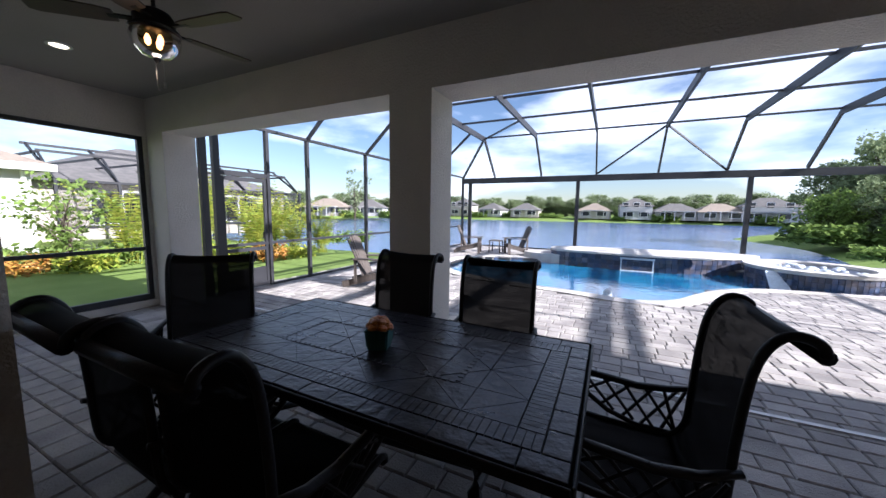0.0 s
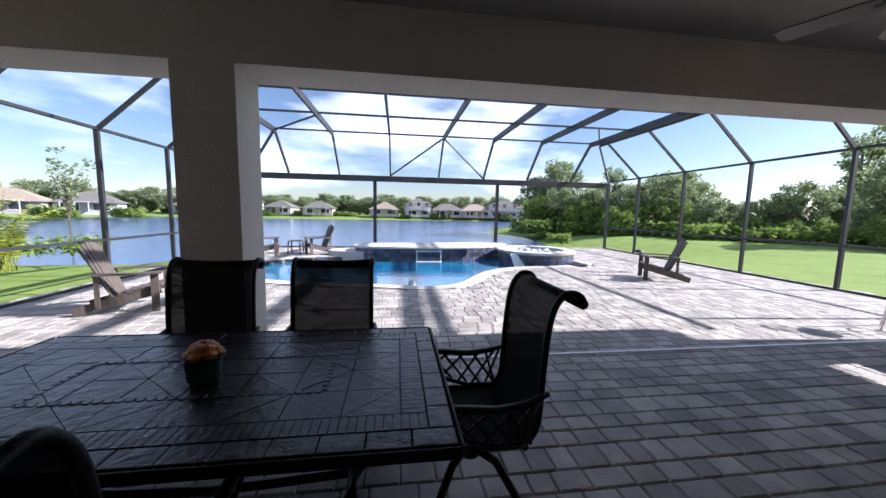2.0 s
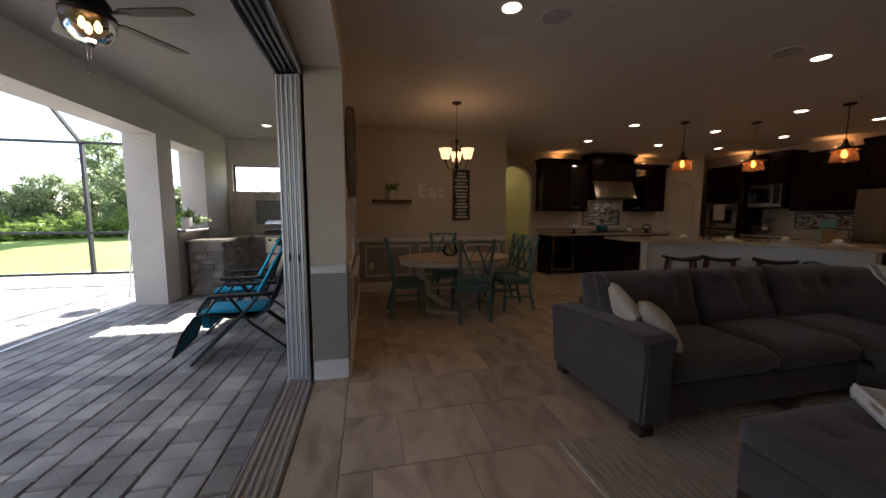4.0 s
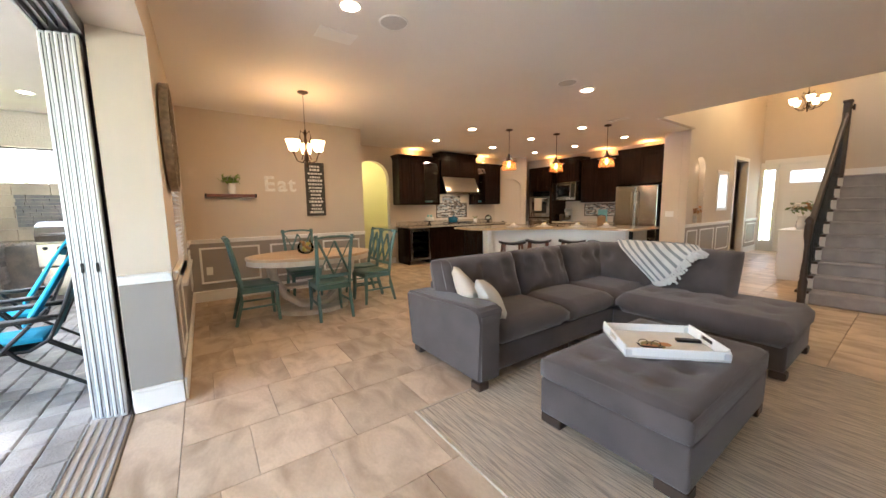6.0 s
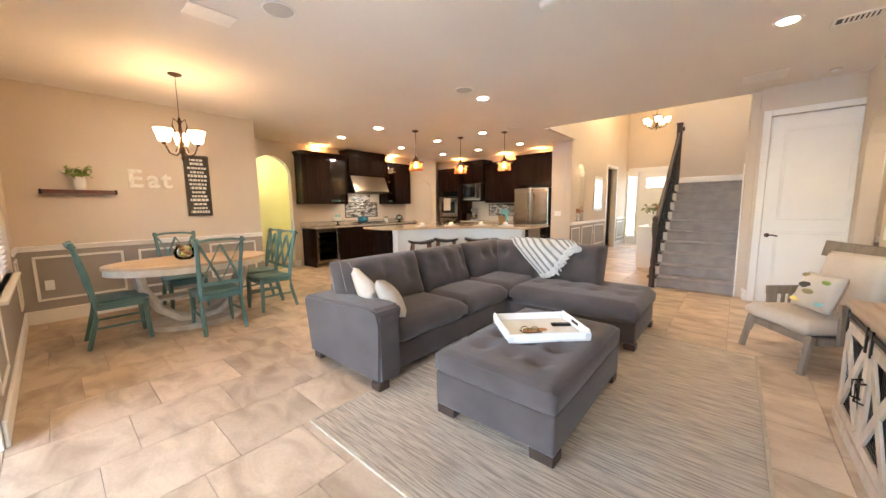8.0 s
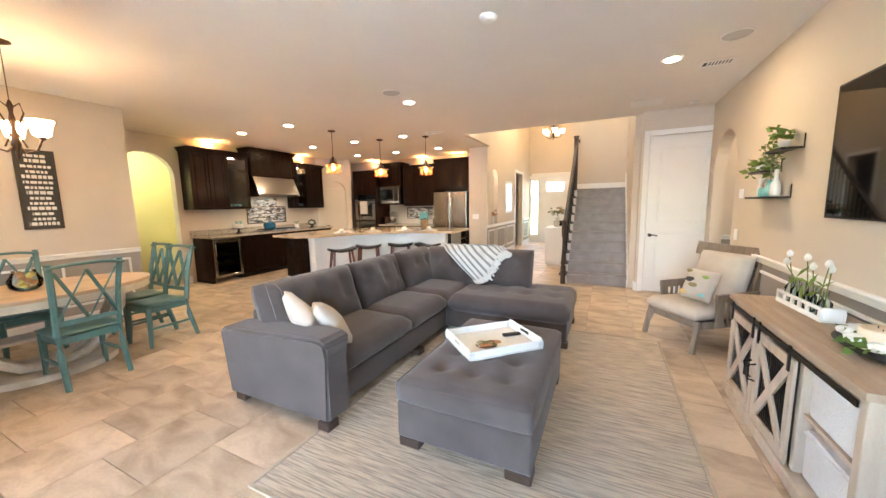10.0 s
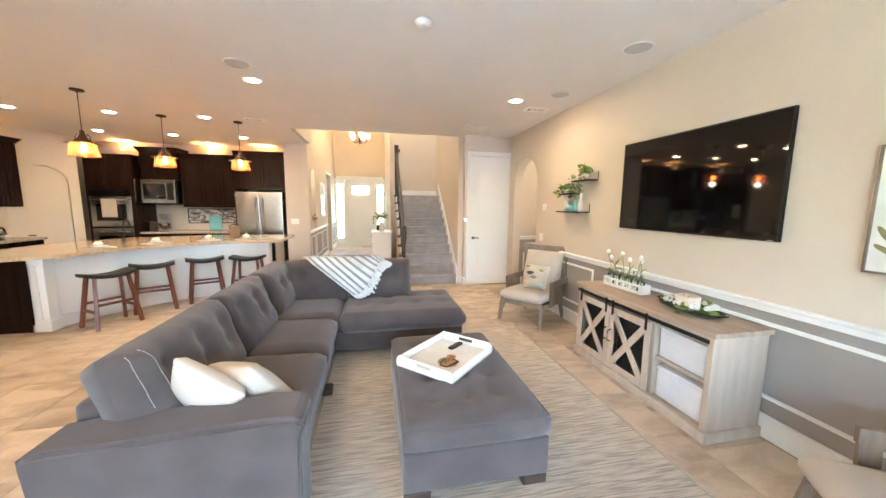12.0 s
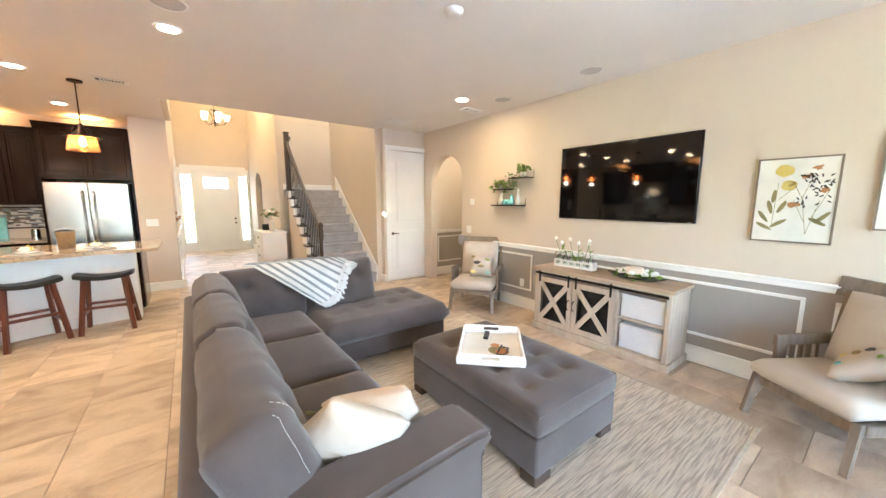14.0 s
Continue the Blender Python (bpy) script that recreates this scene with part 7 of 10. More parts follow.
def glass_front(parent, rect, depth0):
    u0, u1, z0, z1 = rect
    w = 0.05
    d = part("glass_door", boxes((depth0 - 0.02, depth0, u0 + 0.004, u0 + w, z0, z1), (depth0 - 0.02, depth0, u1 - w, u1 - 0.004, z0, z1), (depth0 - 0.02, depth0, u0 + w, u1 - w, z0, z0 + w), (depth0 - 0.02, depth0, u0 + w, u1 - w, z1 - w, z1), bevel=0.003), "darkwood", parent, "cabinet door with a glass pane")
    part("pane", boxes((depth0 - 0.012, depth0 - 0.008, u0 + w, u1 - w, z0 + w, z1 - w)), "glass", d)


def hollow(x0, x1, y0, y1, z0, z1, shelves=()):
    t = 0.018
    return boxes((x1 - t, x1, y0, y1, z0, z1), (x0, x1 - t, y0, y0 + t, z0, z1), (x0, x1 - t, y1 - t, y1, z0, z1), (x0, x1 - t, y0 + t, y1 - t, z0, z0 + t), (x0, x1 - t, y0 + t, y1 - t, z1 - t, z1), *[(x0 + 0.02, x1 - t, y0 + t, y1 - t, s, s + 0.012) for s in shelves])


# base run on the east wall
for nm, y0, y1 in (("wine", -4.80, -4.22), ("a", -5.38, -4.80), ("b", -5.96, -5.38), ("c", -6.54, -5.96), ("d", -7.42, -6.54)):
    if nm == "wine":
        w = thing("wine_cooler", "stainless framed under-counter wine cooler with a glass door", "wine cooler")
        part("cabinet_side", boxes((8.22, EX - 0.01, y1, y1 + 0.03, 0.0, 0.89)), "darkwood", w)
        part("cabinet", hollow(8.24, EX - 0.01, y0, y1, 0.09, 0.87, (0.3, 0.5, 0.68)), "black", w)
        part("door_frame", boxes((8.20, 8.235, y0 + 0.01, y0 + 0.055, 0.10, 0.87), (8.20, 8.235, y1 - 0.055, y1 - 0.01, 0.10, 0.87), (8.20, 8.235, y0 + 0.055, y1 - 0.055, 0.10, 0.15), (8.20, 8.235, y0 + 0.055, y1 - 0.055, 0.80, 0.87), bevel=0.004), "steel", w)
        part("pane", boxes((8.215, 8.22, y0 + 0.055, y1 - 0.055, 0.15, 0.80)), "glass_dk", w)
        part("door_handle", tube([(8.20, y1 - 0.035, 0.20), (8.17, y1 - 0.035, 0.22), (8.17, y1 - 0.035, 0.76), (8.20, y1 - 0.035, 0.78)], 0.009, 8), "steel", w, smooth=True)
        for k in range(4):
            part("bottle", move(turned([(0.036, 0), (0.037, 0.18), (0.014, 0.24), (0.014, 0.28)], 10), pose(8.62, y0 + 0.12 + 0.1 * k, 0.36 + 0.19 * (k % 2), 0, -90, 0)), "leaf_dk", w)
        continue
    c = thing("base_cabinet", "espresso raised-panel base cabinet under the granite counter", "kitchen cabinet", (0, 0, 0), 0, "espresso base cabinets on the hood wall")
    part("body", boxes((8.24, EX - 0.01, y0 + 0.001, y1 - 0.001, 0.09, 0.89)), "darkwood", c)
    part("toe_kick", boxes((8.30, EX - 0.01, y0 + 0.001, y1 - 0.001, 0.0, 0.09)), "black", c)
    if nm in ("b",):
        for z0, z1 in ((0.10, 0.36), (0.36, 0.62), (0.62, 0.88)):
            shaker(c, "drawer_front", (y0, y1, z0, z1), 8.24, "x")
    else:
        shaker(c, "drawer_front", (y0, y1, 0.72, 0.88), 8.24, "x")
        shaker(c, "door", (y0, (y0 + y1) / 2, 0.10, 0.71), 8.24, "x")
        shaker(c, "door", ((y0 + y1) / 2, y1, 0.10, 0.71), 8.24, "x")
single("countertop", boxes((8.17, EX - 0.004, -7.43, -4.15, 0.892, 0.932), bevel=0.006), "granite", "speckled grey brown granite countertop on the hood wall", "countertop")
single("counter_upstand", boxes((EX - 0.026, EX - 0.003, -7.43, -4.15, 0.932, 1.035), bevel=0.003), "granite", "low granite upstand behind the counter", "countertop")

for y0, y1, g0, g1, z1 in ((-5.28, -4.10, -5.27, -4.76, 2.55), (-7.44, -6.52, -6.90, -6.53, 2.50)):
    c = thing("wall_cabinet", "espresso wall cabinet with one lit glass door and a solid door", "kitchen cabinet", (0, 0, 0), 0, "espresso wall cabinets beside the hood")
    part("body", hollow(8.47, EX - 0.004, y0, y1, 1.45, z1, (1.72, 2.0, 2.28)), "darkwood", c)
    so = (g1, y1) if y1 - g1 > g0 - y0 else (y0, g0)
    part("divider", boxes((8.48, EX - 0.03, so[0] if so[1] == y1 else so[1] - 0.018, (so[0] + 0.018) if so[1] == y1 else so[1], 1.46, z1 - 0.02)), "darkwood", c)
    hw = (so[0] + so[1]) / 2
    shaker(c, "door", (so[0], hw, 1.46, z1), 8.47, "x")
    shaker(c, "door", (hw, so[1], 1.46, z1), 8.47, "x")
    glass_front(c, (g0, g1, 1.46, z1), 8.47)
    crown(c, 8.45, EX - 0.005, y0, y1, z1 + 0.001, "wns")
    gm = (g0 + g1) / 2
    part("cabinet_light", boxes((8.60, 8.66, gm - 0.05, gm + 0.05, z1 - 0.028, z1 - 0.019)), "down", c, "small cabinet light")
    for k, z in enumerate((1.469, 1.733, 2.013, 2.293)):
        for j in (-1, 0, 1):
            part("glassware", move(turned([(0.03, 0), (0.032, 0.09 + 0.02 * (k % 2)), (0.028, 0.09)], 10, False), pose(8.62, gm + 0.10 * j, z)), "bottle" if k else "aqua", c)
hd = thing("range_hood", "brushed stainless range hood under an espresso wood chimney box", "range hood")
bm = bmesh.new()
pr = [(8.28, 1.72), (8.28, 1.78), (8.46, 2.18), (EX - 0.004, 2.18), (EX - 0.004, 1.72)]
for y in (-6.46, -5.36):
    pass
a = [bm.verts.new((x, -6.46, z)) for x, z in pr]
b = [bm.verts.new((x, -5.36, z)) for x, z in pr]
bm.faces.new(a), bm.faces.new(b[::-1])
for i in range(5):
    bm.faces.new((a[i], b[i], b[(i + 1) % 5], a[(i + 1) % 5]))
bmesh.ops.recalc_face_normals(bm, faces=bm.faces)
bmesh.ops.bevel(bm, geom=list(bm.edges), offset=0.006, segments=2, affect="EDGES")
part("canopy", bm, "steel", hd)
part("chimney_box", boxes((8.44, EX - 0.004, -6.48, -5.31, 2.181, 2.70)), "darkwood", hd, "espresso wood box")
shaker(hd, "panel", (-6.48, -5.90, 2.24, 2.66), 8.44, "x")
shaker(hd, "panel", (-5.89, -5.31, 2.24, 2.66), 8.44, "x")
crown(hd, 8.42, EX - 0.005, -6.48, -5.31, 2.70, "wns")
lamp("hood_lamp", "AREA", (8.5, -5.9, 1.70), 5, (1.0, 0.85, 0.65), 0.2)
ck = thing("cooktop", "black gas cooktop with cast grates let into the granite", "cooktop", (8.50, -5.92, 0.933))
part("plate", boxes((-0.25, 0.22, -0.45, 0.45, 0, 0.010), bevel=0.003), "steel", ck)
for y in (-0.28, 0.0, 0.28):
    part("grate", boxes((-0.22, 0.16, y - 0.13, y - 0.12, 0.03, 0.045), (-0.22, 0.16, y + 0.12, y + 0.13, 0.03, 0.045), (-0.22, -0.21, y - 0.12, y + 0.12, 0.03, 0.045), (0.15, 0.16, y - 0.12, y + 0.12, 0.03, 0.045), (-0.035, -0.025, y - 0.12, y + 0.12, 0.03, 0.045), *[(x, x + 0.01, yy, yy + 0.01, 0.01, 0.03) for x in (-0.22, 0.15) for yy in (y - 0.13, y + 0.12)]), "black", ck)
    part("burner", turned([(0.05, 0.01), (0.05, 0.022), (0.03, 0.028)], 14), "black", ck, at=pose(0.05, y, 0))
for k in range(5):
    part("knob", turned([(0.018, 0.01), (0.016, 0.035)], 12), "steel", ck, at=pose(-0.225, -0.24 + 0.12 * k, 0))
pot_ = thing("dutch_oven", "dark blue enamelled pot with lid on the cooktop", "pot", (8.50, -5.72, 0.978))
part("body", turned([(0.10, 0), (0.125, 0.02), (0.13, 0.11), (0.125, 0.11)], 24), "bluepot", pot_, smooth=True)
part("lid", turned([(0.132, 0.11), (0.12, 0.13), (0.03, 0.15), (0.015, 0.155), (0.022, 0.175), (0.01, 0.18)], 24), "bluepot", pot_, smooth=True)
part("handles", join(tube([(-0.03, 0.125, 0.085), (-0.02, 0.16, 0.09), (0.02, 0.16, 0.09), (0.03, 0.125, 0.085)], 0.007, 6), tube([(-0.03, -0.125, 0.085), (-0.02, -0.16, 0.09), (0.02, -0.16, 0.09), (0.03, -0.125, 0.085)], 0.007, 6)), "bluepot", pot_)


def mosaic(name, plane, u0, u1, z0, z1, axis, label, framed):
    """Strip mosaic of small glass and stone pieces."""
    rr = random.Random(int(u0 * 10))
    t = thing(name, label, "tile backsplash")
    kinds = {"mos_w": bmesh.new(), "mos_b": bmesh.new(), "mos_t": bmesh.new(), "steel": bmesh.new()}
    z = z0
    while z < z1 - 0.01:
        h = 0.022
        u = u0 - rr.random() * 0.05
        while u < u1:
            L = rr.choice((0.045, 0.07, 0.095))
            a, b = max(u, u0), min(u + L - 0.003, u1)
            if b - a > 0.006:
                k = rr.choices(("mos_w", "mos_b", "mos_t", "steel"), (5, 4, 3, 1))[0]
                p = 0.006 + rr.random() * 0.003
                if axis == "x":
                    bm_box(kinds[k], plane - p, plane - 0.002, a, b, z + 0.0015, z + h - 0.0015)
                else:
                    bm_box(kinds[k], a, b, plane + 0.002, plane + p, z + 0.0015, z + h - 0.0015)
            u += L
        z += h
    for k, bm in kinds.items():
        tagged(part("mosaic_tiles", bm, k, t), kind="stuff")
    if framed:
        w = 0.02
        rows = ((u0 - w, u0, z0 - w, z1 + w), (u1, u1 + w, z0 - w, z1 + w), (u0, u1, z0 - w, z0), (u0, u1, z1, z1 + w))
        part("border", boxes(*[((plane - 0.012, plane - 0.001, a, b, c, d) if axis == "x" else (a, b, plane + 0.001, plane + 0.012, c, d)) for a, b, c, d in rows], bevel=0.002), "oilbronze", t)
    else:
        part("backing", boxes((plane - 0.002, plane - 0.0005, u0, u1, z0, z1)) if axis == "x" else boxes((u0, u1, plane + 0.0005, plane + 0.002, z0, z1)), "mos_w", t)


mosaic("backsplash", EX, -6.42, -5.40, 1.12, 1.48, "x", "framed linear glass mosaic behind the cooktop", True)
mosaic("backsplash_upper", EX, -6.20, -5.58, 1.50, 1.70, "x", "linear glass mosaic under the hood", False)
KS = -9.06
mosaic("backsplash", KS, 5.62, 6.72, 1.10, 1.40, "y", "framed linear glass mosaic on the fridge wall", True)

# south run: tall oven cabinet, microwave, uppers, base, fridge
ovn = thing("oven_cabinet", "tall espresso cabinet with a stainless double wall oven", "oven cabinet")
part("body", boxes((7.36, 8.20, KS + 0.004, -8.40, 0.09, 2.50)), "darkwood", ovn)
part("toe_kick", boxes((7.36, 8.20, KS + 0.004, -8.46, 0.0, 0.09)), "black", ovn)
for x0, x1 in ((7.37, 7.78), (7.78, 8.19)):
    shaker(ovn, "door", (x0, x1, 1.84, 2.49), -8.40, "y")
shaker(ovn, "drawer_front", (7.37, 8.19, 0.10, 0.36), -8.40, "y")
for z0, z1 in ((0.40, 1.02), (1.05, 1.66)):
    part("oven_door", boxes((7.42, 8.14, -8.40, -8.37, z0, z1), bevel=0.005), "steel", ovn)
    part("oven_window", boxes((7.52, 8.04, -8.37, -8.366, z0 + 0.12, z1 - 0.16)), "screen", ovn)
    part("oven_handle", tube([(7.47, -8.37, z1 - 0.07), (7.47, -8.33, z1 - 0.07), (8.09, -8.33, z1 - 0.07), (8.09, -8.37, z1 - 0.07)], 0.011, 8), "steel", ovn, smooth=True)
part("control_panel", boxes((7.42, 8.14, -8.40, -8.372, 1.67, 1.80), bevel=0.003), "screen", ovn)
single("dish_towel", boxes((7.66, 7.92, -8.345, -8.318, 1.24, 1.61), (7.66, 7.92, -8.365, -8.345, 1.595, 1.61), bevel=0.006), "linen", "beige dish towel hanging on the oven handle", "towel")
up = thing("microwave_cabinet", "espresso cabinet that holds a stainless microwave", "kitchen cabinet")
part("body", boxes((6.66, 7.35, KS + 0.004, -8.62, 2.03, 2.60)), "darkwood", up)
part("shelf", boxes((6.66, 7.35, KS + 0.004, -8.55, 1.50, 1.53)), "darkwood", up)
for x0, x1 in ((6.67, 7.005), (7.005, 7.34)):
    shaker(up, "door", (x0, x1, 2.05, 2.59), -8.62, "y")
crown(up, 6.66, 7.35, KS + 0.005, -8.60, 2.601, "nwe")
mw = thing("microwave", "stainless built-in microwave oven", "microwave")
part("body", boxes((6.69, 7.32, KS + 0.01, -8.52, 1.531, 2.02), bevel=0.004), "steel", mw)
part("window", boxes((6.86, 7.27, -8.52, -8.515, 1.62, 1.93)), "screen", mw)
part("panel", boxes((6.72, 6.83, -8.52, -8.516, 1.60, 1.95)), "black", mw)
part("door_handle", tube([(6.845, -8.52, 1.62), (6.845, -8.49, 1.64), (6.845, -8.49, 1.91), (6.845, -8.52, 1.93)], 0.008, 8), "steel", mw)
wc_ = thing("wall_cabinet", "espresso raised-panel wall cabinets on the fridge wall", "kitchen cabinet")
part("body", boxes((5.50, 6.655, KS + 0.004, -8.72, 1.45, 2.50)), "darkwood", wc_)
for k in range(3):
    shaker(wc_, "door", (5.51 + 0.38 * k, 5.89 + 0.38 * k, 1.46, 2.49), -8.72, "y")
crown(wc_, 5.50, 6.655, KS + 0.005, -8.70, 2.501, "n")
bc = thing("base_cabinet", "espresso base cabinets on the fridge wall", "kitchen cabinet")
part("body", boxes((5.50, 7.355, KS + 0.004, -8.46, 0.09, 0.89)), "darkwood", bc)
for k in range(4):
    shaker(bc, "door", (5.51 + 0.46 * k, 5.97 + 0.46 * k, 0.10, 0.70), -8.46, "y")
    shaker(bc, "drawer_front", (5.51 + 0.46 * k, 5.97 + 0.46 * k, 0.71, 0.88), -8.46, "y")
single("countertop", boxes((5.50, 7.355, KS + 0.004, -8.42, 0.892, 0.932), bevel=0.005), "granite", "granite countertop on the fridge wall", "countertop")
fr = thing("refrigerator", "stainless french-door refrigerator with long bar handles", "refrigerator")
part("body", boxes((4.52, 5.46, KS + 0.02, -8.33, 0.02, 1.79)), "black", fr)
part("door", boxes((4.53, 4.988, -8.325, -8.265, 0.62, 1.79), bevel=0.012, segs=2), "steel", fr)
part("door", boxes((4.992, 5.45, -8.325, -8.265, 0.62, 1.79), bevel=0.012, segs=2), "steel", fr)
part("freezer_drawer", boxes((4.53, 5.45, -8.325, -8.265, 0.06, 0.61), bevel=0.012, segs=2), "steel", fr)
for x in (4.93, 5.05):
    part("door_handle", tube([(x, -8.265, 0.80), (x, -8.205, 0.84), (x, -8.205, 1.62), (x, -8.265, 1.66)], 0.013, 8), "steel", fr, smooth=True)
fc = thing("fridge_cabinet", "espresso cabinet above and beside the refrigerator", "kitchen cabinet")
part("body", boxes((4.47, 5.49, KS + 0.004, -8.42, 1.84, 2.56)), "darkwood", fc)
part("side", boxes((5.462, 5.495, KS + 0.004, -8.35, 0.0, 1.84), (4.455, 4.49, KS + 0.004, -8.35, 0.0, 1.84)), "darkwood", fc)
for x0, x1 in ((4.48, 4.98), (4.98, 5.48)):
    shaker(fc, "door", (x0, x1, 1.88, 2.55), -8.42, "y")
crown(fc, 4.47, 5.49, KS + 0.005, -8.40, 2.561, "n")
# warm lights that shine up from behind the cabinet crowns
for x, y in ((8.66, -4.65), (8.66, -6.95), (8.62, -5.9), (7.75, -8.85), (6.95, -8.85), (6.1, -8.85), (5.0, -8.75)):
    z = 2.66 if y > -8 else 2.66
    pk = thing("cabinet_uplight", "small warm puck light on the cabinet top, lit", "cabinet light", (x, y, z + (0.14 if abs(y + 5.9) < 0.01 else 0.0) - 0.02), 0, "cabinet-top lights")
    part("puck", turned([(0.03, 0), (0.03, 0.012)], 12), "shade", pk)
for x, y in ((8.66, -4.65), (8.66, -6.95), (7.75, -8.88), (6.1, -8.88), (5.0, -8.80)):
    L_ = lamp("uplight_lamp", "AREA", (x, y, 2.69), 5, (1.0, 0.42, 0.12), 0.25)
    L_.rotation_euler = (math.pi, 0, 0)
# pantry door in the diagonal recess
pd = thing("door_pantry", "beige arched pantry door with a dark knob, closed", "door")
pd["kind"] = "structure"
pd.matrix_basis = Matrix.Translation(PD0) @ Matrix.Rotation(math.atan2(PD1.y - PD0.y, PD1.x - PD0.x), 4, "Z")
part("leaf", boxes((0.14, 0.80, 0.055, 0.074, 0.01, 2.18), (0.24, 0.70, 0.050, 0.056, 0.20, 0.95), (0.24, 0.70, 0.050, 0.056, 1.10, 2.0), bevel=0.004), "wall", pd)
part("door_handle", tube([(0.22, 0.05, 0.93), (0.22, 0.01, 0.93), (0.30, 0.005, 0.93)], 0.011, 8), "oilbronze", pd)

# island: a concave bar
IC, IR = Vector((4.40, -4.60)), 2.08
A0, A1_ = -0.20, -1.58
arc = [A0 + (A1_ - A0) * k / 24 for k in range(25)]
def ring(r, sh=0.0):
    return [(IC.x + r * math.cos(a), IC.y + r * math.sin(a)) for a in arc]
inner, outer = ring(IR), ring(IR + 0.12)
isl = thing("kitchen_island", "curved white kitchen island wall with espresso cabinets behind", "kitchen island")
part("front_wall", prism(inner + outer[::-1], 0.0, 0.885), "white", isl, "curved white front wall")
part("baseboard", prism(ring(IR - 0.016) + ring(IR - 0.001)[::-1], 0.0, 0.14), "white", isl)
part("end_post", boxes((6.37, 6.50, -5.16, -5.02, 0.0, 0.885), (6.355, 6.515, -5.175, -5.005, 0.0, 0.14), (6.355, 6.515, -5.175, -5.005, 0.80, 0.884), bevel=0.004), "white", isl, "white square end post")
part("cabinets", prism([(6.60, -5.06), (7.12, -5.02), (7.12, -6.2), (6.6, -7.1), (5.6, -7.45), (4.35, -7.45), (4.35, -6.82), *ring(IR + 0.13)[::-1][:-1]], 0.09, 0.885), "darkwood", isl, "espresso island cabinets")
part("end_panel", boxes((6.52, 7.14, -5.02, -5.0, 0.09, 0.885), (6.62, 7.04, -5.0, -4.992, 0.19, 0.79), (6.56, 7.08, -5.03, -5.01, 0.0, 0.09), bevel=0.003), "darkwood", isl)
part("dishwasher_end", boxes((4.33, 4.349, -7.42, -6.86, 0.10, 0.86), bevel=0.004), "steel", isl)
top_in = ring(IR - 0.30)
single("island_countertop", prism([*top_in, (4.14, -6.45), (4.14, -7.50), (5.6, -7.55), (6.75, -7.15), (7.24, -6.2), (7.24, -4.80), (6.55, -4.72)], 0.888, 0.932), "granite_warm", "warm beige granite countertop of the curved island", "countertop")
fa = thing("kitchen_faucet", "dark gooseneck kitchen faucet on the island", "faucet", (6.35, -6.35, 0.933))
part("spout", tube([(0, 0, 0), (0, 0, 0.22), (-0.03, 0.02, 0.32), (-0.09, 0.06, 0.35), (-0.15, 0.10, 0.30), (-0.16, 0.11, 0.22)], 0.013, 8), "oilbronze", fa, smooth=True)
part("base", turned([(0.03, 0), (0.028, 0.04), (0.015, 0.06)], 14), "oilbronze", fa)
part("lever", tube([(0.0, 0, 0.08), (0.05, 0.03, 0.10), (0.09, 0.05, 0.13)], 0.008, 6), "oilbronze", fa)
for a in (-0.50, -0.82, -1.15, -1.42):
    x, y = IC.x + 2.0 * math.cos(a), IC.y + 2.0 * math.sin(a)
    ps = thing("place_setting", "white plates with a folded napkin on a round woven mat", "place setting", (x, y, 0.933), 0, "place settings on the island")
    part("mat", turned([(0.18, 0), (0.18, 0.005)], 24), "rugedge", ps, "woven round mat")
    part("plate", turned([(0.08, 0.005), (0.14, 0.015), (0.135, 0.018), (0.06, 0.012)], 24), "ceramic", ps, smooth=True)
    part("bowl", turned([(0.04, 0.014), (0.09, 0.035), (0.085, 0.038), (0.03, 0.02)], 20), "ceramic", ps, smooth=True)
    part("napkin", move(turned([(0.02, 0), (0.055, 0.02), (0.03, 0.05)], 7), pose(0.01, 0, 0.036)), "petal", ps)
    part("greenery", foliage(6, (0.04, 0.04, 0.02), 0.05, 0, int(-a * 10), 0.075, 0.5), "mustard", ps)


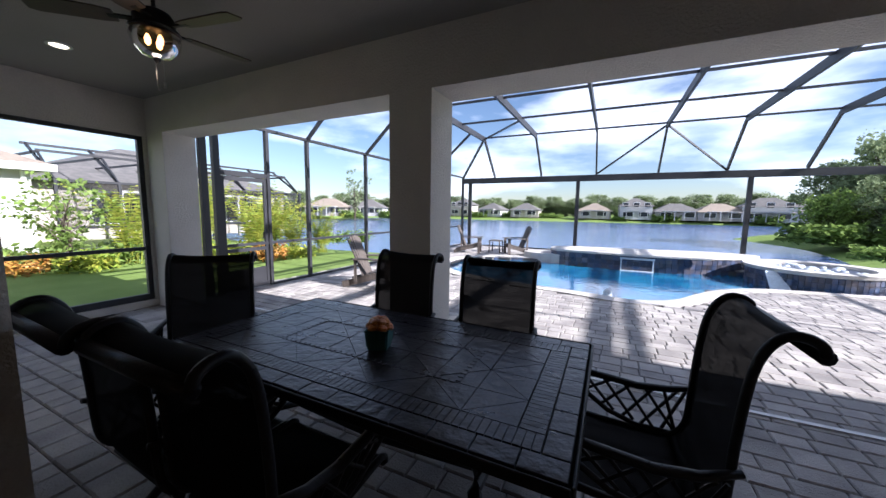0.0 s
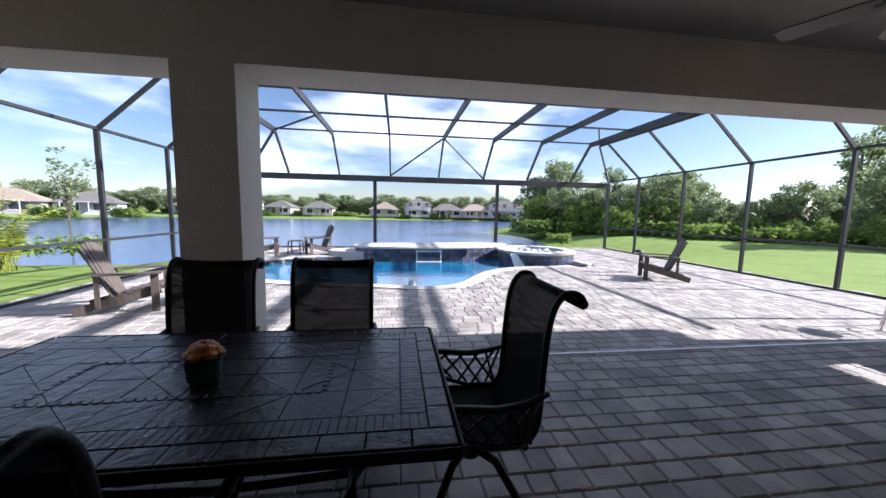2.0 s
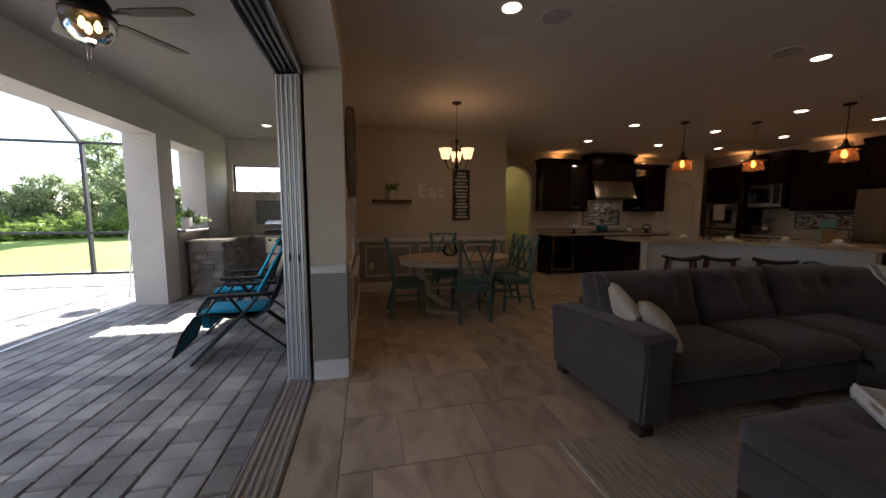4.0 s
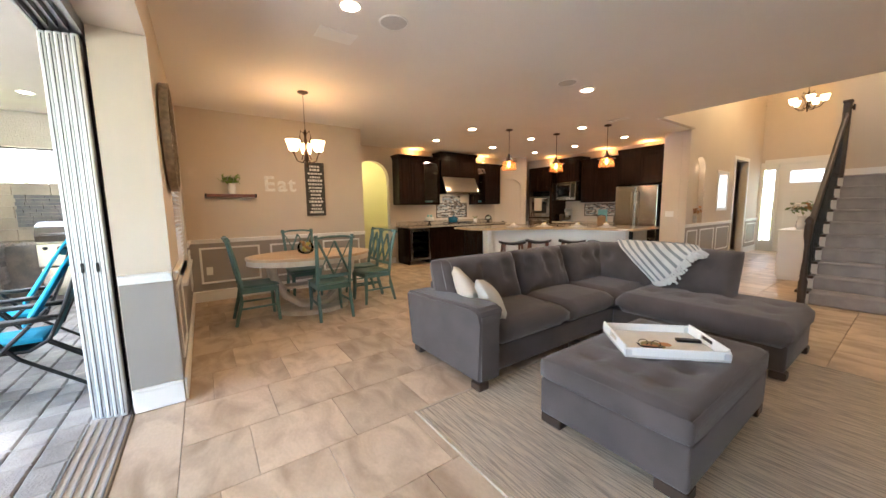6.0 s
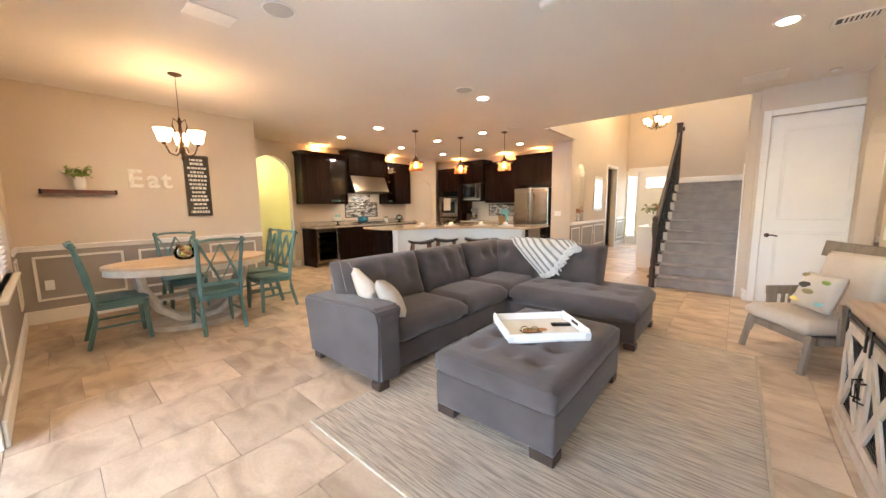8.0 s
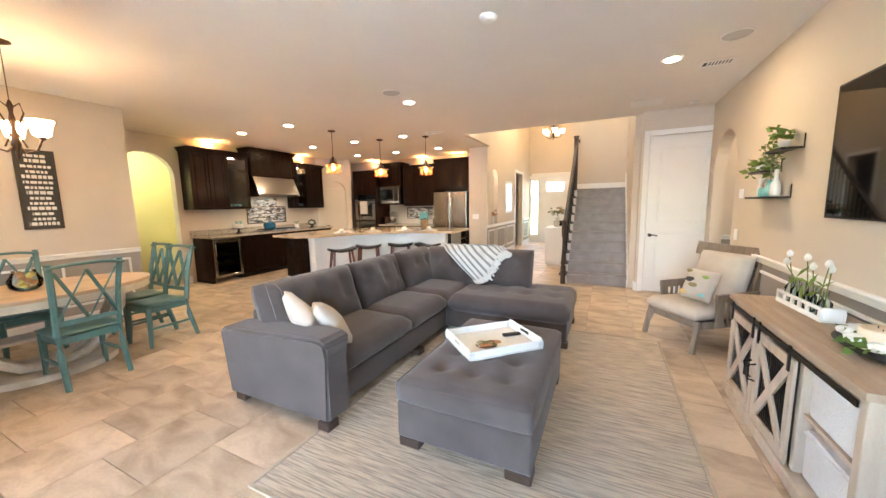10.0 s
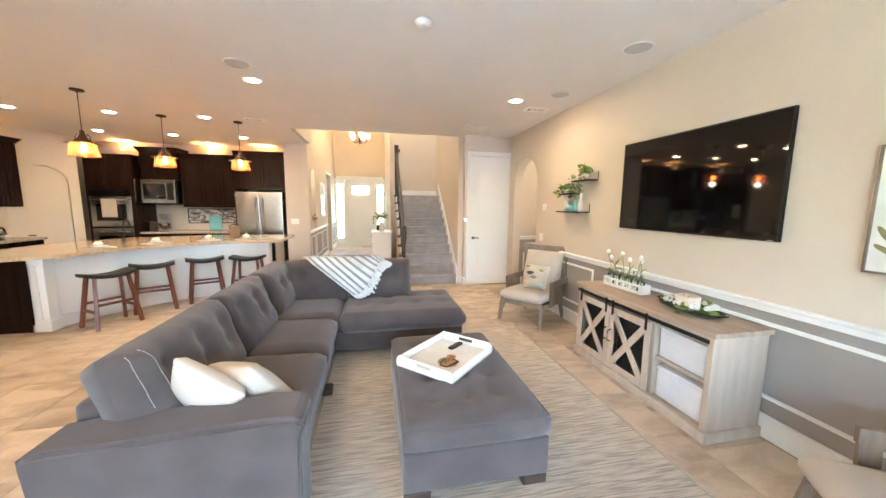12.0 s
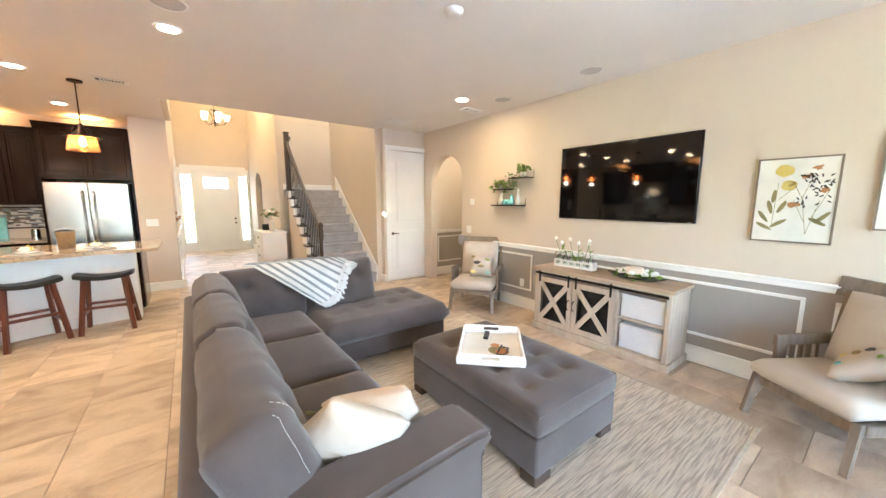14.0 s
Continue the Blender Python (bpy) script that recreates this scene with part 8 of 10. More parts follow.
def stool():
    s = thing("bar_stool", "mahogany bar stool with a black saddle seat", "bar stool", (0, 0, 0), 0, "bar stools along the island")
    bm = bmesh.new()
    g = {}
    for i in range(13):
        for j in range(7):
            u, v = i / 6 - 1, j / 3 - 1
            for k, zz in ((0, -0.045), (1, 0)):
                g[i, j, k] = bm.verts.new((0.255 * u * (1 - 0.04 * v * v), 0.14 * v * (1 - 0.10 * u * u), 0.655 + 0.038 * u * u + zz - 0.008 * v * v * k))
    for i in range(12):
        for j in range(6):
            bm.faces.new((g[i, j, 1], g[i + 1, j, 1], g[i + 1, j + 1, 1], g[i, j + 1, 1]))
            bm.faces.new((g[i, j + 1, 0], g[i + 1, j + 1, 0], g[i + 1, j, 0], g[i, j, 0]))
    rim = [(i, 0) for i in range(12)] + [(12, j) for j in range(6)] + [(i, 6) for i in range(12, 0, -1)] + [(0, j) for j in range(6, 0, -1)]
    for a, b in zip(rim, rim[1:] + rim[:1]):
        bm.faces.new((g[a[0], a[1], 0], g[b[0], b[1], 0], g[b[0], b[1], 1], g[a[0], a[1], 1]))
    part("seat", bm, "black", s, "black curved saddle seat", True)
    for sx in (-1, 1):
        for sy_ in (-1, 1):
            part("leg", beam((0.165 * sx, 0.085 * sy_, 0.645), (0.225 * sx, 0.175 * sy_, 0.0), 0.036, 0.036), "stool", s)
        part("side_stretcher", beam((0.205 * sx, -0.145, 0.22), (0.205 * sx, 0.145, 0.22), 0.022, 0.03), "stool", s)
    for sy_, z in ((-1, 0.30), (1, 0.30)):
        part("stretcher", beam((-0.195, 0.135 * sy_, z), (0.195, 0.135 * sy_, z), 0.022, 0.03), "stool", s)
    return s


st0 = stool()
SP = [(5.86, -5.20, 58), (5.70, -5.80, 30), (5.22, -6.25, 27), (4.63, -6.36, -2)]
for x, y, a in SP[1:]:
    copy_thing(st0, pose(x, y, 0, 0, 0, a))
st0.matrix_basis = pose(*SP[0][:2], 0, 0, 0, SP[0][2])

for x, y in ((5.91, -5.15), (5.66, -6.27), (4.68, -6.45)):
    p_ = thing("pendant_light", "bronze pendant light with a seeded amber glass shade, lit", "pendant light", (x, y, CEIL), 0, "pendants over the island")
    part("canopy", turned([(0.065, 0), (0.065, -0.018), (0.02, -0.03)], 20), "oilbronze", p_)
    part("rod", tube([(0, 0, -0.02), (0, 0, -0.50)], 0.006, 6), "oilbronze", p_)
    part("cap", turned([(0.02, -0.46), (0.03, -0.52), (0.06, -0.56), (0.085, -0.585), (0.085, -0.590), (0.05, -0.585)], 22), "oilbronze", p_, smooth=True)
    part("shade", turned([(0.080, -0.592), (0.108, -0.60), (0.118, -0.62), (0.128, -0.68), (0.142, -0.755), (0.138, -0.758), (0.124, -0.68), (0.114, -0.622), (0.105, -0.604), (0.080, -0.596)], 28, False), "amber_lit", p_, "seeded amber glass shade", True)
    part("brim", turned([(0.07, -0.588), (0.15, -0.602), (0.165, -0.612), (0.15, -0.606), (0.07, -0.591)], 28, False), "oilbronze", p_, "thin flared bronze brim", True)
    for s_ in (-1, 1):
        part("hook", tube([(0.03 * s_, 0, -0.53), (0.055 * s_, 0, -0.50), (0.075 * s_, 0, -0.535), (0.08 * s_, 0, -0.585)], 0.005, 6), "oilbronze", p_)
    part("bulb", turned([(0.012, -0.60), (0.03, -0.64), (0.032, -0.68), (0.012, -0.71)], 12), "bulb", p_, "glowing bulb", True)
    lamp("pendant_lamp", "POINT", (x, y, 2.04), 3.5, WARM, 0.05)

# counter things
cs = thing("cake_stand", "white round cake stand with aqua cups", "cake stand", (8.48, -4.95, 0.933))
part("stand", turned([(0.07, 0), (0.05, 0.015), (0.02, 0.05), (0.02, 0.09), (0.15, 0.10), (0.15, 0.11)], 24), "black", cs, smooth=True)
part("cake", turned([(0.11, 0.111), (0.115, 0.13), (0.115, 0.19), (0.10, 0.20)], 24), "ceramic", cs, smooth=True)
part("cups", join(*[move(turned([(0.02, 0), (0.028, 0.05), (0.025, 0.06)], 10), pose(0.05 * math.cos(k * 2.1), 0.05 * math.sin(k * 2.1), 0.20)) for k in range(3)]), "aqua", cs)
potted("potted_plant", "small green succulent in a white pot on the counter", (8.55, -6.55, 0.933), turned([(0.05, 0), (0.055, 0.12), (0.05, 0.12)], 16), "ceramic", foliage(24, (0.05, 0.05, 0.05), 0.08, 0, 8, 0.14, 0.25), "leaf_dk")
cj = thing("glass_cloche", "glass cloche on a dark wooden stand", "cake stand", (8.5, -7.0, 0.933))
part("stand", turned([(0.08, 0), (0.03, 0.03), (0.03, 0.06), (0.11, 0.075), (0.11, 0.09)], 20), "black", cj, smooth=True)
part("dome", turned([(0.095, 0.091), (0.095, 0.15), (0.07, 0.19), (0.02, 0.205), (0.015, 0.225)], 20, False), "bottle", cj, smooth=True)
part("treats", foliage(12, (0.06, 0.06, 0.02), 0.04, 0, 4, 0.12, 0.8), "petal", cj)
mx = thing("stand_mixer", "silver stand mixer with a steel bowl on the counter", "stand mixer", (7.0, -8.72, 0.933))
part("base", boxes((-0.11, 0.11, -0.09, 0.16, 0, 0.03), bevel=0.01), "handle", mx)
part("column", boxes((-0.05, 0.05, -0.09, -0.02, 0.03, 0.26), bevel=0.015), "handle", mx)
part("head", move(turned([(0.03, -0.16), (0.06, -0.12), (0.065, 0.10), (0.04, 0.15)], 16), pose(0, 0.03, 0.31, 90)), "handle", mx, smooth=True)
part("bowl", turned([(0.04, 0.03), (0.09, 0.08), (0.105, 0.17), (0.10, 0.17)], 18), "steel", mx, at=pose(0, 0.08, 0), smooth=True)
single("cutting_board", boxes((6.02, 6.28, -8.98, -8.955, 0.933, 1.26), bevel=0.01), "aqua", "aqua cutting board leaning on the backsplash", "cutting board")
single("canister", turned([(0.05, 0), (0.05, 0.12), (0.045, 0.125), (0.04, 0.15)], 16), "steel", "steel lidded canister on the counter", "canister", at=pose(5.70, -8.78, 0.933))
single("ice_bucket", turned([(0.075, 0), (0.085, 0.20), (0.092, 0.21), (0.08, 0.215), (0.03, 0.235)], 22), "steel", "tall brushed steel ice bucket on the island", "ice bucket", True, at=pose(5.02, -6.95, 0.933))
single("knife_block", boxes((-0.05, 0.05, -0.07, 0.07, 0, 0.20), bevel=0.01), "darkleg", "dark wooden knife block on the counter", "knife block", at=pose(7.27, -8.75, 0.933, 10))

# utility room seen through the arched doorway
single("utility_cabinet", boxes((9.75, 10.18, -3.6, -2.8, 0, 0.9), bevel=0.01), "darkwood", "dark cabinet in the yellow utility room", "cabinet")
ud = thing("door_utility", "white panelled door standing open in the utility room", "door", (8.98, -3.16, 0), 18)
ud["kind"] = "structure"
part("leaf", boxes((0, 0.72, 0.0, 0.035, 0.01, 2.4), (0.1, 0.62, -0.006, 0.0, 0.2, 1.0), (0.1, 0.62, -0.006, 0.0, 1.15, 2.2), bevel=0.004), "white", ud)
part("hinges", boxes(*[(-0.015, 0.015, -0.015, 0.0, z, z + 0.10) for z in (0.25, 1.0, 1.75, 2.2)]), "black", ud, "black hinges")
# Unseen lamps, put in for two side rooms that look lit.
lamp("utility_lamp", "POINT", (9.6, -3.9, 2.4), 13, (1.0, 0.90, 0.62), 0.2)
lamp("hall_lamp", "POINT", (-0.75, -5.6, 2.55), 14, WARM, 0.15)

# foyer things
ch_ = thing("console_chest", "white painted chest of drawers in the foyer", "chest of drawers", (2.40, -8.95, 0), 90)
part("body", boxes((-0.45, 0.45, -0.22, 0.22, 0.06, 0.86), (-0.42, 0.42, -0.20, 0.20, 0, 0.06), bevel=0.004), "white", ch_)
part("top", boxes((-0.47, 0.47, -0.24, 0.24, 0.86, 0.885), bevel=0.005), "white", ch_)
for r in range(4):
    part("drawer", boxes((-0.42, 0.42, -0.232, -0.221, 0.10 + 0.19 * r, 0.27 + 0.19 * r), bevel=0.003), "white", ch_)
    part("knob", move(turned([(0.012, 0), (0.016, 0.02)], 10), pose(0, -0.233, 0.185 + 0.19 * r, 90)), "oilbronze", ch_)
fv = potted("vase_with_flowers", "white pitcher with pink and cream flowers on the chest", (2.40, -8.75, 0.886), turned([(0.05, 0), (0.06, 0.10), (0.045, 0.2), (0.06, 0.23)], 18), "ceramic", foliage(80, (0.16, 0.16, 0.12), 0.09, 0, 6, 0.34, 0.5), "leaf_dk")
for k in range(9):
    a = k * 2.4
    part("flower", move(turned([(0.01, -0.02), (0.045, 0.0), (0.04, 0.03), (0.01, 0.04)], 9), pose(0.09 * math.cos(a), 0.09 * math.sin(a), 0.36 + 0.02 * (k % 4))), ("petal", "rust", "candle")[k % 3], fv, smooth=True)
single("handbag", boxes((-0.10, 0.10, -0.06, 0.06, 0, 0.14), bevel=0.03, segs=2), "black", "small dark bag on the foyer chest", "bag", at=pose(2.42, -9.15, 0.886))
mr = thing("wall_mirror", "white framed rectangular mirror on the foyer wall", "mirror")
part("frame", boxes((3.955, 3.979, -10.62, -10.54, 1.20, 2.12), (3.955, 3.979, -9.98, -9.90, 1.20, 2.12), (3.955, 3.979, -10.54, -9.98, 1.20, 1.28), (3.955, 3.979, -10.54, -9.98, 2.04, 2.12), bevel=0.006), "white", mr)
part("glass", boxes((3.965, 3.979, -10.54, -9.98, 1.28, 2.04)), "mirror", mr)
built("niche_back", boxes((4.085, 4.116, -9.148, -8.622, 0.952, 2.348)), "wall", "back of the foyer niche")
built("niche_arch", arch_fill(-9.15, -8.62, 2.08, 2.35, 3.981, 4.099), "wall", "round head of the niche")
potted("vase_with_flowers", "red and orange flowers in a white vase in the foyer niche", (4.02, -8.88, 0.951), turned([(0.03, 0), (0.04, 0.06), (0.03, 0.14), (0.04, 0.16)], 14), "ceramic", foliage(40, (0.09, 0.12, 0.10), 0.08, 0, 12, 0.24, 0.6), "rust")
# Small point light added inside the niche, without a fitting.
lamp("niche_fill", "POINT", (4.03, -8.88, 2.15), 2.0, WARM, 0.03)
chandelier((3.28, -10.9, 5.6), 3, 0.09, 1.35, "small bronze foyer chandelier with cream shades")

# ---- patio furniture ----
pt = thing("patio_table", "dark slate-tiled rectangular patio dining table with mosaic borders", "patio table", (0.46, 1.635, 0))
TX, TY = 1.06, 0.565
part("frame", boxes((-TX, TX, -TY, TY, 0.690, 0.722), bevel=0.01), "cast", pt)
rr = random.Random(3)


def slate(x0, x1, y0, y1, z=0.722, t=0.016):
    part("tile", boxes((x0 + 0.002, x1 - 0.002, y0 + 0.002, y1 - 0.002, z, z + t + rr.uniform(-0.001, 0.001)), bevel=0.0025), "slatetop", pt)


nx_, ny_ = 14, 7
for k in range(nx_):
    for s_ in (-1, 1):
        a = -TX + 0.008 + k * (2 * TX - 0.016) / nx_
        b = a + (2 * TX - 0.016) / nx_
        slate(a, b, *sorted((s_ * (TY - 0.008), s_ * (TY - 0.098))))
for k in range(ny_):
    for s_ in (-1, 1):
        a = -TY + 0.098 + k * (2 * TY - 0.196) / ny_
        slate(*sorted((s_ * (TX - 0.008), s_ * (TX - 0.098))), a, a + (2 * TY - 0.196) / ny_)
bars = bmesh.new()
for k in range(62):
    a = -TX + 0.100 + k * (2 * TX - 0.2) / 62
    for s_ in (-1, 1):
        y0, y1 = sorted((s_ * (TY - 0.102), s_ * (TY - 0.19)))
        bm_box(bars, a + 0.0015, a + (2 * TX - 0.2) / 62 - 0.0015, y0, y1, 0.722, 0.739)
for k in range(26):
    a = -TY + 0.195 + k * (2 * TY - 0.39) / 26
    for s_ in (-1, 1):
        x0, x1 = sorted((s_ * (TX - 0.102), s_ * (TX - 0.19)))
        bm_box(bars, x0, x1, a + 0.0015, a + (2 * TY - 0.39) / 26 - 0.0015, 0.722, 0.739)
tagged(part("border_tiles", bars, "slatetop", pt, "narrow mosaic border tiles"), kind="stuff")
for i in range(8):
    for j in range(4):
        w, h = (2 * TX - 0.39) / 8, (2 * TY - 0.39) / 4
        q = [(-TX + 0.195 + (i + a) * w, -TY + 0.195 + (j + b) * h) for a, b in ((0, 0), (1, 0), (1, 1), (0, 1))]
        for tri in ((0, 1, 2), (0, 2, 3)) if (i + j) % 2 else ((0, 1, 3), (1, 2, 3)):
            cx, cy = sum(q[k][0] for k in tri) / 3, sum(q[k][1] for k in tri) / 3
            part("tile", prism([(cx + (q[k][0] - cx) * 0.97, cy + (q[k][1] - cy) * 0.97) for k in tri], 0.722, 0.738 + rr.uniform(-0.0015, 0.001)), "slatetop", pt)
inlay = bmesh.new()
for (ax, ay), (bx, by), n in (((-0.55, 0.18), (0.55, 0.18), 30), ((-0.55, -0.18), (0.55, -0.18), 30), ((-0.55, -0.18), (-0.55, 0.18), 10), ((0.55, -0.18), (0.55, 0.18), 10)):
    for k in range(n):
        x, y = ax + (bx - ax) * (k + 0.5) / n, ay + (by - ay) * (k + 0.5) / n
        bm_box(inlay, x - 0.014, x + 0.014, y - 0.014, y + 0.014, 0.737, 0.7415, 0.002)
tagged(part("inlay_tiles", inlay, "slatetop", pt, "inlaid ring of small tiles"), kind="stuff")
part("edge", boxes((-TX, TX, TY, TY + 0.012, 0.695, 0.738), (-TX, TX, -TY - 0.012, -TY, 0.695, 0.738), (TX, TX + 0.012, -TY, TY, 0.695, 0.738), (-TX - 0.012, -TX, -TY, TY, 0.695, 0.738), bevel=0.004), "cast", pt)
for sx in (-1, 1):
    for sy_ in (-1, 1):
        part("leg", tube([(0.78 * sx, 0.40 * sy_, 0.69), (0.70 * sx, 0.30 * sy_, 0.50), (0.66 * sx, 0.22 * sy_, 0.28), (0.74 * sx, 0.34 * sy_, 0.08), (0.80 * sx, 0.42 * sy_, 0.0)], [0.045, 0.038, 0.032, 0.034, 0.03], 10), "cast", pt, smooth=True)
    part("stretcher", tube([(0.66 * sx, -0.22, 0.28), (0.64 * sx, 0, 0.22), (0.66 * sx, 0.22, 0.28)], 0.022, 8), "cast", pt)
part("long_stretcher", tube([(-0.64, 0, 0.22), (0, 0, 0.18), (0.64, 0, 0.22)], 0.022, 8), "cast", pt)

ct = thing("gourd_basket", "square teal metal basket heaped with glossy orange gourds", "basket", (0.49, 1.60, 0.741), 20)
bm = bmesh.new()
q = [[bm.verts.new((sx * w, sy_ * w, z)) for sx, sy_ in ((-1, -1), (1, -1), (1, 1), (-1, 1))] for w, z in ((0.05, 0.0), (0.065, 0.11), (0.061, 0.11), (0.047, 0.006))]
for a, b in zip(q, q[1:]):
    for k in range(4):
        bm.faces.new((a[k], a[(k + 1) % 4], b[(k + 1) % 4], b[k]))
bm.faces.new(q[0][::-1]), bm.faces.new(q[3])
part("basket", bm, "basket", ct)
for k in range(8):
    part("slat", beam((-0.05 + 0.033 * (k % 4), -0.056 if k < 4 else 0.056, 0.02), (-0.055 + 0.037 * (k % 4), -0.066 if k < 4 else 0.066, 0.10), 0.014, 0.004), "basket", ct)
for k in range(12):
    r = 0.05 if k < 6 else 0.03
    a = k * 1.05
    part("gourd", move(join(*[move(turned([(0.004, -0.018), (0.018, -0.010), (0.022, 0.004), (0.012, 0.017), (0.003, 0.02)], 8), pose(0.008 * math.cos(b), 0.008 * math.sin(b), 0)) for b in (0, 1.57, 3.14, 4.71)]), pose(r * math.cos(a), r * math.sin(a), 0.118 + (0.026 if k >= 6 else 0), 20 * math.sin(k), 20 * math.cos(k))), "pumpkin", ct, smooth=True)


def sling_chair(name="patio_chair"):
    c = thing(name, "dark cast aluminium patio chair with sling mesh and lattice arms", "patio chair", (0, 0, 0), 0, "patio chairs round the slate table")
    prof = [(0.27, 0.40), (0.25, 0.435), (0.10, 0.425), (-0.10, 0.415), (-0.20, 0.43), (-0.25, 0.50), (-0.262, 0.62), (-0.268, 0.76), (-0.280, 0.92), (-0.295, 1.02), (-0.320, 1.085), (-0.36, 1.125), (-0.405, 1.125), (-0.438, 1.105), (-0.448, 1.075)]
    smooth_prof = []
    for i in range(len(prof) - 1):
        p0, p1, p2, p3 = (Vector(prof[max(0, min(len(prof) - 1, i + k))]) for k in (-1, 0, 1, 2))
        for f in (0, 1 / 3, 2 / 3):
            q = 0.5 * ((2 * p1) + (p2 - p0) * f + (2 * p0 - 5 * p1 + 4 * p2 - p3) * f * f + (3 * p1 - p0 - 3 * p2 + p3) * f ** 3)
            smooth_prof.append((q.x, q.y))
    prof = smooth_prof + [prof[-1]]
    bm = bmesh.new()
    w = 0.262
    rows = [[bm.verts.new((w * u, y, z - 0.012 * (1 - u * u))) for u in (-1, -0.5, 0, 0.5, 1)] for y, z in prof]
    for a, b in zip(rows, rows[1:]):
        for k in range(4):
            bm.faces.new((a[k], a[k + 1], b[k + 1], b[k]))
    bmesh.ops.solidify(bm, geom=bm.faces[:], thickness=0.004)
    part("sling", bm, "sling", c, "dark brown woven sling mesh", True)
    for sx in (-1, 1):
        part("side_rail", tube([(0.268 * sx, y, z) for y, z in prof], 0.016, 8), "cast", c, smooth=True)
        top = [(0.30 * sx, 0.27, 0.615), (0.305 * sx, 0.22, 0.645), (0.31 * sx, 0.10, 0.635), (0.31 * sx, -0.05, 0.62), (0.305 * sx, -0.18, 0.635), (0.285 * sx, -0.29, 0.67)]
        part("arm", tube(top, [0.016, 0.022, 0.024, 0.024, 0.022, 0.016], 8, 0.7), "cast", c, smooth=True)
        low = [(0.30 * sx, 0.27, 0.615), (0.292 * sx, 0.20, 0.55), (0.285 * sx, 0.08, 0.47), (0.28 * sx, -0.05, 0.43), (0.275 * sx, -0.20, 0.43)]
        part("arm_brace", tube(low, 0.013, 8), "cast", c, smooth=True)
        lat = bmesh.new()
        for k in range(5):
            y = 0.20 - 0.09 * k
            zl = 0.55 - max(0, 0.20 - y) * 0.62 if y > 0.0 else 0.43
            y2 = y - 0.15
            tube([(0.305 * sx, y, 0.635), (0.28 * sx, max(y2, -0.22), max(0.43, 0.50 - (0.12 - y2) * 0.3))], 0.008, 6, bm=lat)
            y3 = y - 0.15
            tube([(0.288 * sx, y, max(0.43, zl)), (0.308 * sx, max(y3, -0.25), 0.635)], 0.008, 6, bm=lat)
        part("arm_lattice", lat, "cast", c)
    part("head_bar", tube([(-0.268, -0.448, 1.075), (0.268, -0.448, 1.075)], 0.024, 10), "cast", c, smooth=True)
    part("seat_bar", tube([(-0.268, 0.27, 0.40), (0.268, 0.27, 0.40)], 0.018, 8), "cast", c)
    part("seat_bar", tube([(-0.268, -0.20, 0.40), (0.268, -0.20, 0.40)], 0.016, 8), "cast", c)
    part("pedestal", turned([(0.06, 0.20), (0.04, 0.24), (0.035, 0.34), (0.12, 0.38), (0.12, 0.39)], 14), "cast", c, smooth=True)
    for k in range(4):
        a = math.pi / 4 + k * math.pi / 2
        part("leg", tube([(0.04 * math.cos(a), 0.04 * math.sin(a), 0.24), (0.16 * math.cos(a), 0.16 * math.sin(a), 0.22), (0.30 * math.cos(a), 0.30 * math.sin(a), 0.06), (0.35 * math.cos(a), 0.35 * math.sin(a), 0.018)], [0.024, 0.022, 0.02, 0.018], 8), "cast", c, smooth=True)
    return c


pc = sling_chair()
for x, y, a in ((0.86, 2.22, 180), (0.07, 2.20, 178), (-0.86, 1.42, -136), (0.49, 1.0, 0), (-0.07, 0.98, -2)):
    copy_thing(pc, pose(x, y, 0, 0, 0, a))
pc.matrix_basis = pose(1.70, 1.74, 0, 0, 0, 91)


